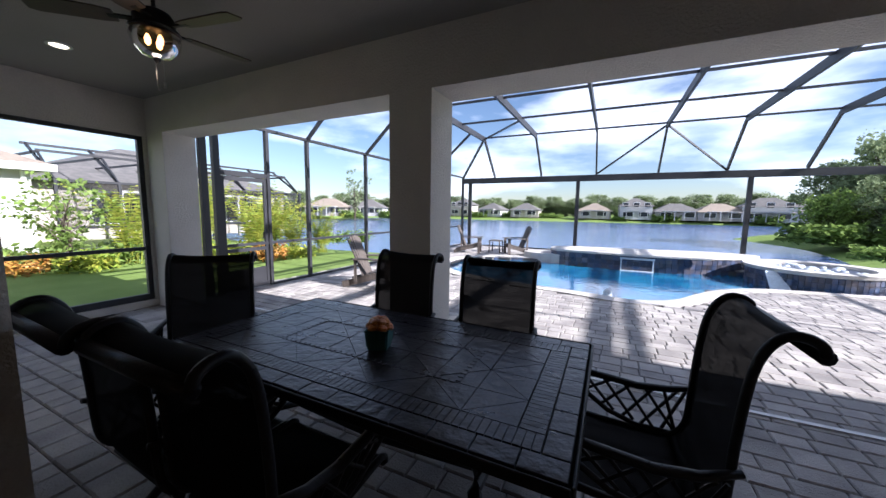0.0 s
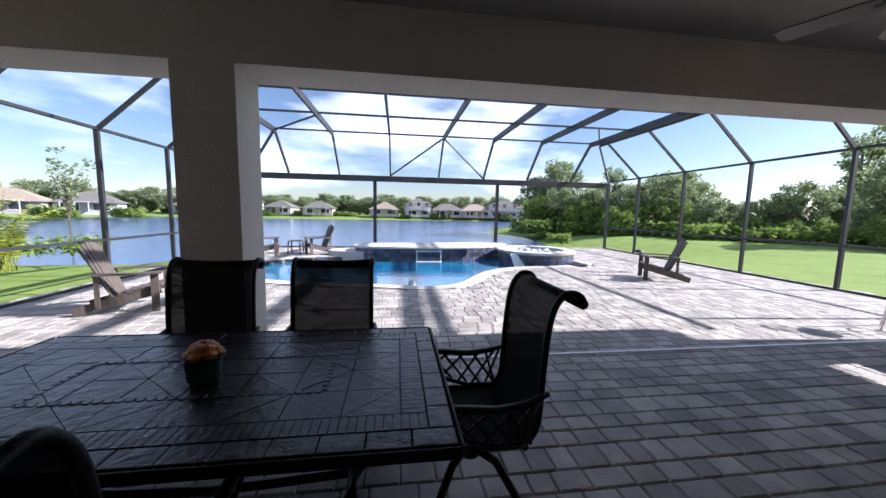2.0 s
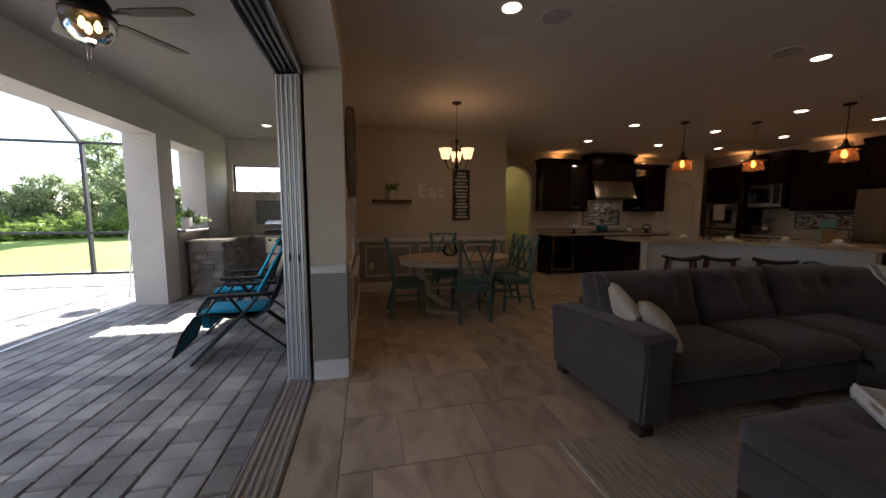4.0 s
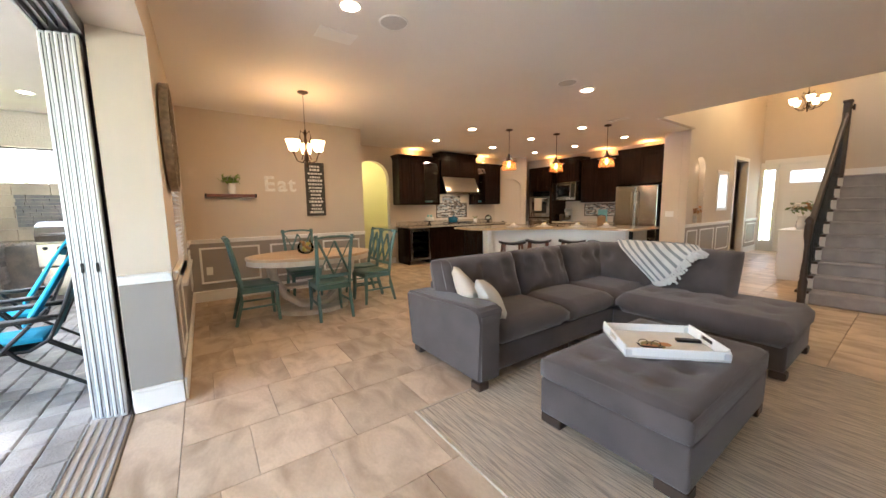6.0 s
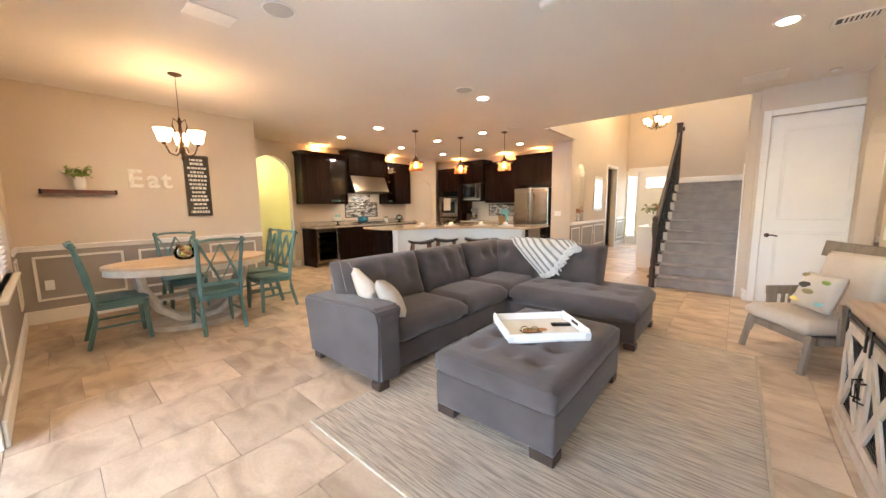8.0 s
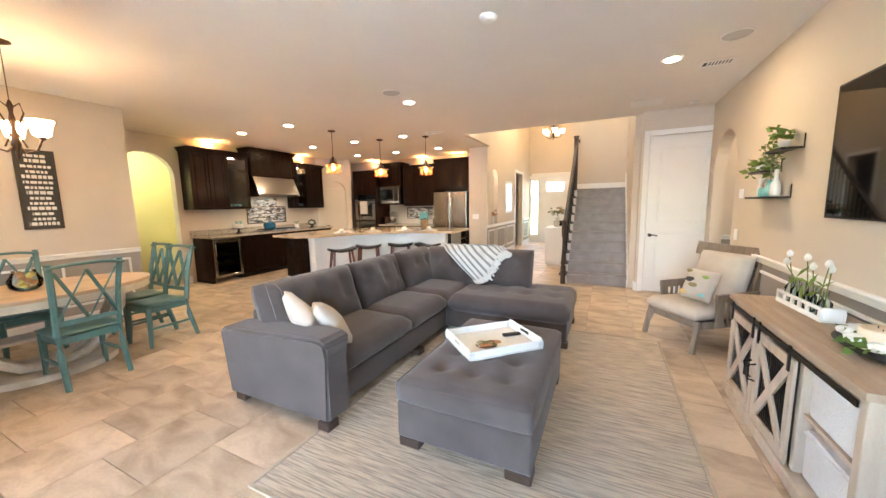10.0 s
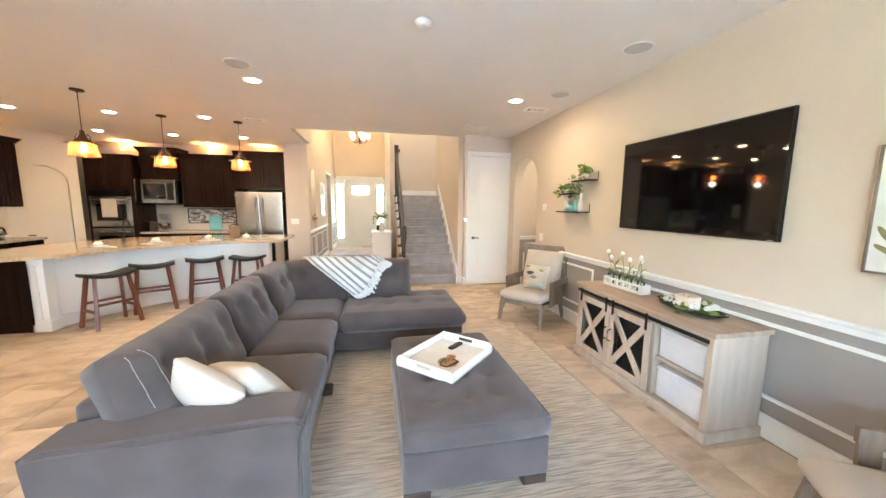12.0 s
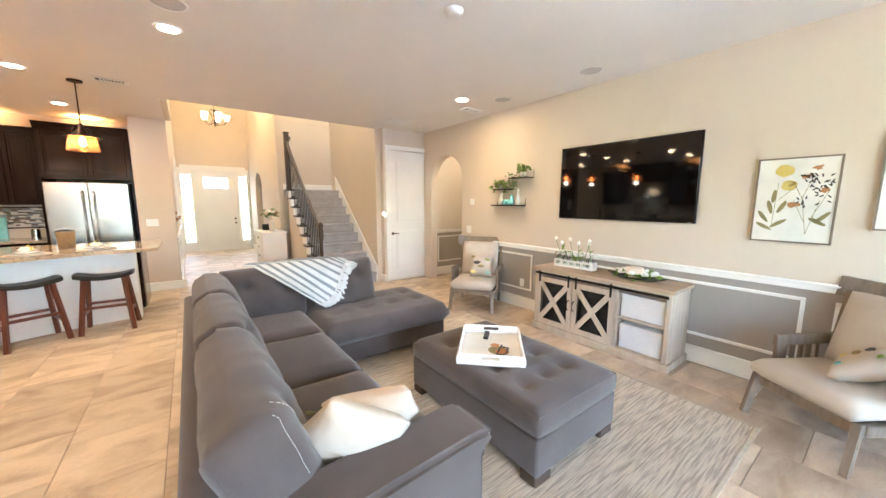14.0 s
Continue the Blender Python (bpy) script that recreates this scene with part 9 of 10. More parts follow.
def ceiling_fan(at, turn):
    f = thing("ceiling_fan", "dark bronze five-blade ceiling fan with a seeded amber light bowl", "ceiling fan", at, turn, "patio ceiling fans")
    part("canopy", turned([(0.075, 0), (0.07, -0.03), (0.03, -0.06), (0.014, -0.065)], 20), "black", f, smooth=True)
    part("rod", tube([(0, 0, -0.05), (0, 0, -0.17)], 0.013, 8), "black", f)
    part("motor", turned([(0.04, -0.15), (0.10, -0.18), (0.125, -0.22), (0.12, -0.27), (0.15, -0.295), (0.05, -0.31)], 24), "black", f, smooth=True)
    for k in range(5):
        m = Matrix.Rotation(2 * math.pi * k / 5, 4, "Z") @ Matrix.Rotation(radians(11), 4, "X")
        part("blade_arm", move(beam((0.09, 0, -0.26), (0.24, 0, -0.262), 0.035, 0.012), m), "black", f)
        bl = prism([(0.20, -0.055), (0.28, -0.068), (0.62, -0.076), (0.665, -0.06), (0.665, 0.06), (0.62, 0.076), (0.28, 0.068), (0.20, 0.055)], -0.266, -0.256)
        part("blade", move(bl, m), "darkleg", f, "dark wood blade")
    part("bowl", turned([(0.14, -0.31), (0.15, -0.35), (0.13, -0.42), (0.08, -0.47), (0.02, -0.485)], 24, False), "amber", f, "seeded amber glass bowl", True)
    part("bowl_ring", turned([(0.142, -0.305), (0.152, -0.315), (0.142, -0.325)], 24, False), "oilbronze", f)
    for k in range(3):
        a = 2.1 * k
        part("bulb", turned([(0.008, -0.33), (0.02, -0.36), (0.018, -0.39), (0.006, -0.405)], 10), "bulb", f, "glowing bulb", True, pose(0.045 * math.cos(a), 0.045 * math.sin(a), 0))
    part("finial", turned([(0.02, -0.47), (0.024, -0.49), (0.012, -0.51), (0.004, -0.52)], 12), "black", f)
    part("pull_chains", join(tube([(0.03, 0.02, -0.48), (0.03, 0.02, -0.64)], 0.002, 4), tube([(-0.03, 0.01, -0.48), (-0.03, 0.01, -0.66)], 0.002, 4), turned([(0.008, -0.70), (0.008, -0.66)], 8), move(turned([(0.008, -0.68), (0.008, -0.64)], 8), pose(0.03, 0.02, 0))), "handle", f)


FZ = PCEIL
ceiling_fan((-1.42, 1.56, FZ + 0.02), 10)
ceiling_fan((4.24, 1.67, FZ), 40)
lamp("fan_lamp", "POINT", (-1.42, 1.56, FZ - 0.55), 8, WARM, 0.06)
lamp("fan_lamp", "POINT", (4.24, 1.67, FZ - 0.55), 8, WARM, 0.06)
for x in (-3.25, 8.35):
    d = thing("patio_downlight", "recessed patio ceiling light with white trim, lit", "downlight", (x, 1.62, PCEIL), 0, "patio ceiling lights")
    part("trim", turned([(0.065, -0.001), (0.095, -0.001), (0.092, -0.008), (0.068, -0.010)], 22, False), "white", d)
    part("lens", turned([(0.068, -0.004), (0.066, -0.006)], 20), "down", d)

# ---- outdoor kitchen ----
ok_ = thing("outdoor_counter", "ledge-stone outdoor kitchen counter with granite top", "outdoor counter")
part("core", boxes((7.72, 9.68, 2.25, 2.74, 0.0, 0.89), (8.98, 9.68, 0.55, 2.24, 0.0, 0.89)), "slate_p", ok_)
bm = bmesh.new()
rr = random.Random(11)
z = 0.0
while z < 0.88:
    h = rr.choice((0.045, 0.06, 0.08))
    h = min(h, 0.89 - z)
    y = 2.25
    while y < 2.74:
        L = min(rr.uniform(0.12, 0.26), 2.74 - y)
        p = rr.uniform(0.010, 0.034)
        part("stone", boxes((7.72 - p, 7.72, y + 0.002, y + L - 0.002, z + 0.0015, z + h - 0.0015), bevel=0.004), "slate_p", ok_)
        y += L
    x = 7.70
    while x < 8.98:
        L = min(rr.uniform(0.14, 0.34), 8.98 - x)
        p = rr.uniform(0.010, 0.034)
        part("stone", boxes((x + 0.002, x + L - 0.002, 2.25 - p, 2.25, z + 0.0015, z + h - 0.0015), bevel=0.004), "slate_p", ok_)
        x += L
    z += h
single("counter_slab", prism([(7.64, 2.16), (8.92, 2.16), (8.92, 0.53), (9.69, 0.53), (9.69, 2.765), (7.64, 2.765)], 0.892, 0.93), "granite", "pale granite counter slab of the outdoor kitchen", "countertop")
built("bar_wall", boxes((7.525, 8.615, 2.79, 3.18, 0.0, 1.06)), "slate_p", "low stone wall under the bar ledge")
single("bar_ledge", boxes((7.56, 8.60, 2.70, 3.28, 1.062, 1.10), bevel=0.006), "granite", "raised granite bar ledge in the wall opening", "countertop")
gr = thing("built_in_grill", "stainless built-in gas grill with hood and control knobs", "grill", (9.30, 1.50, 0.0), -90)
part("body", boxes((-0.40, 0.40, -0.40, -0.30, 0.55, 0.90), bevel=0.01), "steel", gr)
for x in (-0.38, 0.01):
    part("door", boxes((x, x + 0.37, -0.375, -0.325, 0.08, 0.53), bevel=0.006), "steel", gr)
hood_p = [(-0.36, 0.93), (-0.40, 1.02), (-0.34, 1.16), (-0.15, 1.24), (0.12, 1.24), (0.24, 1.10), (0.26, 0.93)]
bm = bmesh.new()
a = [bm.verts.new((-0.40, y, z)) for y, z in hood_p]
b = [bm.verts.new((0.40, y, z)) for y, z in hood_p]
bm.faces.new(a), bm.faces.new(b[::-1])
for i in range(len(a)):
    bm.faces.new((a[i], b[i], b[(i + 1) % len(a)], a[(i + 1) % len(a)]))
bmesh.ops.recalc_face_normals(bm, faces=bm.faces)
part("hood", bm, "steel", gr)
part("hood_handle", tube([(-0.34, -0.39, 1.04), (-0.34, -0.44, 1.05), (0.34, -0.44, 1.05), (0.34, -0.39, 1.04)], 0.014, 8), "steel", gr, smooth=True)
for k in range(5):
    part("knob", move(turned([(0.03, 0), (0.026, 0.03), (0.01, 0.034)], 14), pose(-0.30 + 0.15 * k, -0.40, 0.83, 90)), "black", gr)
part("thermometer", move(turned([(0.035, 0), (0.033, 0.012)], 14), pose(0, -0.375, 1.12, 78)), "handle", gr)
bw = thing("stone_backsplash", "cream stone block wall with an inset of stacked slate", "stone wall panel")
for r in range(5):
    for k in range(5):
        y0 = 0.55 + k * 0.43 + (0.2 if r % 2 else 0)
        y1 = min(y0 + 0.425, 2.74)
        z0 = 0.93 + r * 0.185
        if y1 - y0 < 0.05:
            continue
        part("block", boxes((9.66, 9.697, y0, y1, z0 + 0.002, min(z0 + 0.182, 1.85)), bevel=0.004), "stone_blk", bw)
for r in range(9):
    y = 0.75
    while y < 2.25:
        L = min(rr.uniform(0.10, 0.28), 2.25 - y)
        if L > 0.03:
            part("slate", boxes((9.64 - rr.uniform(0, 0.015), 9.659, y, y + L - 0.003, 1.15 + 0.058 * r, 1.205 + 0.058 * r), bevel=0.003), "slate", bw)
        y += L
potted("potted_plant", "green plant in a square white pot on the bar ledge", (7.95, 2.85, 1.101), boxes((-0.06, 0.06, -0.06, 0.06, 0, 0.20), bevel=0.005), "ceramic", foliage(60, (0.12, 0.12, 0.08), 0.09, 0, 21, 0.24, 0.5))
potted("potted_plant", "dark green trailing plant in a round pot on the bar ledge", (8.30, 2.85, 1.101), turned([(0.05, 0), (0.075, 0.10), (0.07, 0.10)], 16), "ceramic", foliage(120, (0.19, 0.19, 0.10), 0.10, 0.06, 22, 0.16, 0.4), "leaf_dk")
single("drain_channel", boxes((-4.3, 10.4, 3.335, 3.375, -0.01, 0.009)), "white", "narrow white slotted deck drain across the patio", "drain")


def lounge(at, turn):
    c = thing("zero_gravity_chair", "black steel folding lounge chair with teal fabric", "lounge chair", at, turn, "folding lounge chairs on the patio")
    seat = [(-0.42, 1.12), (-0.36, 0.90), (-0.28, 0.66), (-0.20, 0.46), (-0.10, 0.40), (0.12, 0.42), (0.30, 0.46), (0.38, 0.44), (0.48, 0.30), (0.56, 0.10)]
    for a, b, nm in ((0, 4, "back"), (4, 7, "seat"), (7, 10, "leg_rest")):
        bm = bmesh.new()
        rows = [[bm.verts.new((0.24 * u, y, z - 0.025 * (1 - u * u))) for u in (-1, -0.5, 0, 0.5, 1)] for y, z in (seat[a:b + 1] if b < 10 else seat[a:])]
        for p, q in zip(rows, rows[1:]):
            for k in range(4):
                bm.faces.new((p[k], p[k + 1], q[k + 1], q[k]))
        bmesh.ops.solidify(bm, geom=bm.faces[:], thickness=0.006)
        part(nm, bm, "teal_cloth", c, "dark teal fabric panel", True)
    for sx in (-1, 1):
        part("side_rail", tube([(0.265 * sx, y, z) for y, z in seat], 0.012, 8), "black", c, smooth=True)
        part("arm", boxes((0.27 * sx - 0.03 if sx > 0 else -0.33, 0.33 if sx > 0 else -0.27 + 0.03, -0.26, 0.26, 0.605, 0.635), bevel=0.012, segs=2), "black", c, "black plastic arm rest", True)
        part("front_leg", tube([(0.29 * sx, -0.12, 0.58), (0.29 * sx, 0.10, 0.34), (0.29 * sx, 0.42, 0.02)], 0.013, 8), "black", c)
        part("rear_leg", tube([(0.275 * sx, 0.10, 0.60), (0.275 * sx, -0.05, 0.36), (0.275 * sx, -0.42, 0.02)], 0.013, 8), "black", c)
        part("arm_post", tube([(0.28 * sx, 0.20, 0.60), (0.28 * sx, 0.30, 0.46)], 0.010, 6), "black", c)
    for x, y, z in ((0.29, 0.42, 0.02), (0.275, -0.42, 0.02), (0.265, 0.56, 0.10), (0.265, -0.42, 1.12)):
        part("cross_bar", tube([(-x, y, z), (x, y, z)], 0.0125, 8), "black", c)
    part("head_pillow", tube([(-0.20, -0.36, 1.0), (0.2, -0.36, 1.0)], 0.05, 10, 0.6), "teal_cloth", c, smooth=True)
    return c


for k, (x, y, a) in enumerate(((4.92, 0.98, 6), (5.85, 1.25, 10))):
    lounge((x, y, 0), a)
    t = single("beach_towel", boxes((-0.20, 0.20, -0.16, 0.34, 0.44, 0.47), (-0.18, 0.18, 0.30, 0.36, 0.30, 0.46), bevel=0.012, segs=2), "towel", "crumpled turquoise beach towel lying on the lounge chair", "towel", True)
    for v in t.data.vertices:
        v.co.z += 0.02 * noise.noise(Vector((v.co.x * 9, v.co.y * 9, k)))
    t.matrix_basis = pose(x, y, 0, 0, 0, a)


def hung_towel(at, turn):
    bm = bmesh.new()
    line = [(-0.07, 0.56), (-0.17, 0.74), (-0.28, 0.95), (-0.39, 1.13), (-0.43, 1.165), (-0.475, 1.14), (-0.47, 0.95), (-0.455, 0.74)]
    rows = [[bm.verts.new((-0.21 + 0.035 * k, y + 0.008 * math.sin(k * 1.3 + y * 9), z + 0.012 * math.sin(k * 0.9) * (z < 0.8))) for k in range(13)] for y, z in line]
    for a, b in zip(rows, rows[1:]):
        for k in range(12):
            bm.faces.new((a[k], a[k + 1], b[k + 1], b[k]))
    bmesh.ops.recalc_face_normals(bm, faces=bm.faces)
    bmesh.ops.solidify(bm, geom=bm.faces[:], thickness=0.012)
    return single("beach_towel", bm, "towel", "turquoise beach towel hung over the lounge chair back", "towel", True, at=pose(*at, 0, 0, turn))


hung_towel((4.92, 0.98, 0), 6)
hung_towel((5.85, 1.25, 0), 10)


def adirondack(at, turn, label):
    c = thing("adirondack_chair", label, "adirondack chair", at, turn, "adirondack chairs round the pool")
    for k in range(6):
        x = -0.25 + 0.10 * k
        top = 0.98 - 0.9 * (x * x)
        part("back_slat", beam((x * 0.8, -0.22, 0.24), (x, -0.50, top), 0.085, 0.02), "adir", c)
    for k in range(6):
        y, z = 0.30 - 0.10 * k, 0.37 - 0.028 * k
        part("seat_slat", beam((-0.27, y, z), (0.27, y, z), 0.085, 0.02), "adir", c)
    for sx in (-1, 1):
        part("side_board", beam((0.25 * sx, 0.33, 0.31), (0.25 * sx, -0.62, 0.05), 0.025, 0.12), "adir", c)
        part("front_leg", beam((0.30 * sx, 0.28, 0.0), (0.30 * sx, 0.28, 0.54), 0.03, 0.09), "adir", c)
        part("arm", beam((0.33 * sx, 0.38, 0.56), (0.31 * sx, -0.36, 0.56), 0.13, 0.022), "adir", c)
        part("rear_post", beam((0.30 * sx, -0.34, 0.12), (0.30 * sx, -0.34, 0.55), 0.03, 0.05), "adir", c)
    part("back_brace", join(beam((-0.28, -0.36, 0.53), (0.28, -0.36, 0.53), 0.06, 0.025), beam((-0.26, -0.45, 0.80), (0.26, -0.45, 0.80), 0.02, 0.06)), "adir", c)
    return c


adirondack((-2.45, 5.50, 0), -72, "weathered grey brown adirondack chair beside the pool cage screen")
adirondack((7.435, 7.31, 0), 63, "dark weathered adirondack chair on the sunny pool deck")
adirondack((-2.85, 11.6, 0), -75, "weathered adirondack chair at the lake end of the deck")
adirondack((-1.35, 11.9, 0), 120, "weathered adirondack chair facing the pool at the lake end")
single("side_table", join(boxes((-0.22, 0.22, -0.22, 0.22, 0.42, 0.45), bevel=0.01), *[beam((0.18 * a, 0.18 * b, 0.42), (0.2 * a, 0.2 * b, 0), 0.03, 0.03) for a in (-1, 1) for b in (-1, 1)]), "adir", "small wooden side table between the adirondack chairs", "side table", at=pose(-2.1, 12.1, 0))
single("water_valve_box", turned([(0.16, 0), (0.16, 0.32), (0.13, 0.36), (0.05, 0.38)], 18), "black", "dark round canister standing outside the cage corner", "canister", at=pose(11.2, 12.8, -0.28))

bs = thing("bistro_stool", "white metal bar stool with slatted back on the pool deck", "bar stool", (8.10, 3.60, 0), 120)
for sx in (-1, 1):
    for sy_ in (-1, 1):
        part("leg", tube([(0.16 * sx, 0.16 * sy_, 0.72), (0.19 * sx, 0.19 * sy_, 0.35), (0.23 * sx, 0.23 * sy_, 0.0)], 0.012, 8), "white", bs, smooth=True)
    part("back_post", tube([(0.17 * sx, -0.17, 0.72), (0.18 * sx, -0.22, 0.95), (0.15 * sx, -0.25, 1.12)], 0.011, 8), "white", bs, smooth=True)
part("seat", turned([(0.0, 0.72), (0.19, 0.72), (0.205, 0.735), (0.19, 0.75), (0.0, 0.745)], 24), "white", bs, smooth=True)
part("top_rail", tube([(-0.15, -0.25, 1.12), (0, -0.275, 1.15), (0.15, -0.25, 1.12)], 0.012, 8), "white", bs, smooth=True)
for k in range(5):
    x = -0.10 + 0.05 * k
    part("back_slat", tube([(x, -0.18, 0.74), (x, -0.235, 0.95), (x * 0.9, -0.262, 1.13)], 0.006, 6), "white", bs)
part("foot_ring", tube([(0.21 * math.cos(k * math.pi / 8), 0.21 * math.sin(k * math.pi / 8), 0.30) for k in range(17)], 0.008, 6), "white", bs)
built("garden_kerb", boxes((-5.25, -4.72, 0.3, 3.2, -0.12, 0.03), bevel=0.01), "coping", "pale concrete strip outside the patio screen")

# ---- planting ----
def cluster_tree(name, seed, h, spread, clumps, leaves, leafsize, leafmat, label, trunk_r=0.14, low=0.25):
    """Tapered trunk, limbs and a crown of leafy clumps with gaps."""
    rr = random.Random(seed)
    t = thing(name, label, "tree")
    bm = bmesh.new()
    tube([(0, 0, -0.3), (0.05 * h * rr.uniform(-1, 1), 0.05 * h * rr.uniform(-1, 1), h * 0.4), (0.06 * h * rr.uniform(-1, 1), 0.06 * h * rr.uniform(-1, 1), h * 0.85)], [trunk_r * 1.3, trunk_r * 0.8, trunk_r * 0.2], 8, bm=bm)
    cr_ = bmesh.new()
    for k in range(clumps):
        f = (k + 0.5) / clumps
        z = h * (low + (1 - low) * f)
        r = spread * math.sin(math.pi * min(1, 0.18 + 0.80 * (1 - f) ** 0.8)) * rr.uniform(0.25, 1.0)
        a = k * 2.4 + rr.uniform(-0.5, 0.5)
        c = Vector((r * math.cos(a), r * math.sin(a), z + rr.uniform(-0.05, 0.08) * h))
        tube([(0, 0, z * 0.6), (c.x * 0.5, c.y * 0.5, (z * 0.6 + c.z) / 2), tuple(c)], [trunk_r * 0.4, trunk_r * 0.22, trunk_r * 0.06], 5, bm=bm)
        cs_ = spread * rr.uniform(0.20, 0.42)
        for _ in range(leaves):
            d = Vector((rr.gauss(0, 1), rr.gauss(0, 1), rr.gauss(0, 0.7)))
            d *= cs_ * rr.uniform(0.5, 1.0) / max(0.3, d.length)
            m = Matrix.Translation(c + d) @ Euler((rr.uniform(-1.2, 1.2), rr.uniform(-1.2, 1.2), rr.uniform(0, 6.28))).to_matrix().to_4x4()
            L = leafsize * rr.uniform(0.6, 1.4)
            v = [cr_.verts.new(m @ Vector(p)) for p in ((0, 0, 0), (L * 0.35, L * 0.5, 0.05 * L), (0, L, 0), (-L * 0.35, L * 0.5, 0.05 * L))]
            cr_.faces.new(v)
    part("trunk", bm, "bark", t)
    part("crown", cr_, leafmat, t)
    return t


kinds_ = [cluster_tree("tree", 1, 8.0, 3.0, 46, 150, 0.30, "leaf_dk", "broad green tree of the wood across the lawn", 0.22, 0.12),
          cluster_tree("tree", 2, 6.5, 2.6, 40, 150, 0.28, "leaf_dk", "rounded green tree of the wood across the lawn", 0.18, 0.08),
          cluster_tree("tree", 3, 9.5, 2.1, 34, 80, 0.32, "leaf_dk", "tall open pine-like tree standing above the wood", 0.20, 0.35),
          cluster_tree("tree", 4, 4.0, 2.2, 34, 90, 0.28, "leaf", "low bright green tree at the wood's edge", 0.10, 0.05)]
rr = random.Random(77)
spots = []
for k in range(58):
    az = 22 + 60 * k / 57 + rr.uniform(-0.8, 0.8)
    d = (42 if az < 34 else 39 - (az - 34) * 0.10) + rr.uniform(-1.5, 7)
    spots.append((az, d, rr.choice((0, 0, 1, 1, 2, 1)) if k % 3 else 3))
for az, d, kk in spots:
    x, y = 1.5 + d * math.sin(radians(az)), 0.2 + d * math.cos(radians(az))
    s_ = rr.uniform(0.85, 1.15) * (0.72 if az < 34 else 0.74)
    if kk == 3:
        x, y = x - 3 * math.sin(radians(az)), y - 3 * math.cos(radians(az))
    if az > 44:
        s_ *= 1.0 if len([p for p in spots if p[0] < az]) % 7 == 3 else 0.66
    t = copy_thing(kinds_[kk], Matrix.Translation((x, y, -0.5)) @ Matrix.Rotation(rr.uniform(0, 6.28), 4, "Z") @ Matrix.Scale(s_, 4))
    t.scale = (s_, s_, s_ * rr.uniform(0.9, 1.1))
for k, t in enumerate(kinds_):
    t.matrix_basis = pose(1.5 + (46 + 2 * k) * math.sin(radians(26 + 16 * k)), (46 + 2 * k) * math.cos(radians(26 + 16 * k)), -0.5)
# understory along the wood
ub = foliage(900, (1.0, 1.0, 0.9), 0.30, 0, 31, 0.1, 0.6)
ush = single("bush", ub, "leaf", "dense green bush at the edge of the wood", "bush")
for k in range(46):
    az = 21 + 66 * k / 45
    d = 36 + rr.uniform(-1.5, 2.5) + (3 if az < 34 else 0)
    s_ = rr.uniform(1.0, 2.0)
    b = copy_thing(ush, Matrix.Translation((1.5 + d * math.sin(radians(az)), d * math.cos(radians(az)), -0.45)))
    b.scale = (s_, s_, s_ * 0.8)
ush.matrix_basis = pose(13.5, 24.5, -0.6)
ush.scale = (0.9, 0.9, 0.7)


def palm(seed, at, h, n, label, mats=("leaf_y", "leaf")):
    """A clump of arching feathered fronds."""
    rr = random.Random(seed)
    t = thing("areca_palm", label, "palm", at)
    stems, fr_ = bmesh.new(), bmesh.new()
    for k in range(n):
        a = rr.uniform(0, 6.28)
        L = h * rr.uniform(0.7, 1.1)
        lean = rr.uniform(0.15, 0.85)
        base = Vector((rr.uniform(-0.25, 0.25), rr.uniform(-0.25, 0.25), 0))
        pts = [base + Vector((math.cos(a) * lean * L * 0.75 * q ** 1.6, math.sin(a) * lean * L * 0.75 * q ** 1.6, L * (q - 0.42 * lean * q ** 2.6))) for q in (0, 0.25, 0.5, 0.75, 1.0)]
        tube(pts, [0.016, 0.012, 0.009, 0.006, 0.003], 5, bm=stems)
        for s_ in range(15):
            q = 0.25 + 0.75 * s_ / 14
            i = min(3, int(q * 4))
            p = pts[i].lerp(pts[i + 1], q * 4 - i)
            w = (pts[i + 1] - pts[i]).normalized()
            side = w.cross(Vector((0, 0, 1))).normalized()
            for sg_ in (-1, 1):
                e = p + side * sg_ * 0.34 * math.sin(math.pi * min(0.95, 0.25 + q * 0.7)) + w * 0.16 + Vector((0, 0, -0.08 - 0.06 * rr.random()))
                v = [fr_.verts.new(x) for x in (p, p.lerp(e, 0.45) + w * 0.022, e, p.lerp(e, 0.45) - w * 0.022)]
                fr_.faces.new(v)
    part("stems", stems, mats[0], t)
    part("fronds", fr_, mats[0], t)
    return t


p1 = palm(1, (-10.8, 6.6, -0.3), 3.0, 26, "yellow green areca palm clump outside the screen")
p2 = palm(2, (-10.0, 8.3, -0.3), 2.7, 24, "bright green areca palm clump outside the screen", ("leaf_y", "leaf"))
for x, y, s_ in ((14.6, 2.6, 1.15), (16.2, 0.6, 1.2), (15.6, 4.4, 1.0), (-11.8, 5.4, 1.0), (-9.4, 9.4, 0.95), (-12.4, 7.6, 1.15), (-10.9, 9.6, 1.1), (-9.0, 10.4, 0.8)):
    q = copy_thing(p1 if x < -11 else p2, pose(x, y, -0.3, 0, 0, x * 50))
    q.scale = (s_, s_, s_)
cr1 = foliage(420, (0.8, 0.8, 0.6), 0.28, 0, 41, 0.15, 0.35)
croton = single("croton_bush", cr1, "leaf_y", "yellow and orange leaved croton bush outside the screen", "bush", at=pose(-9.7, 6.9, -0.3))
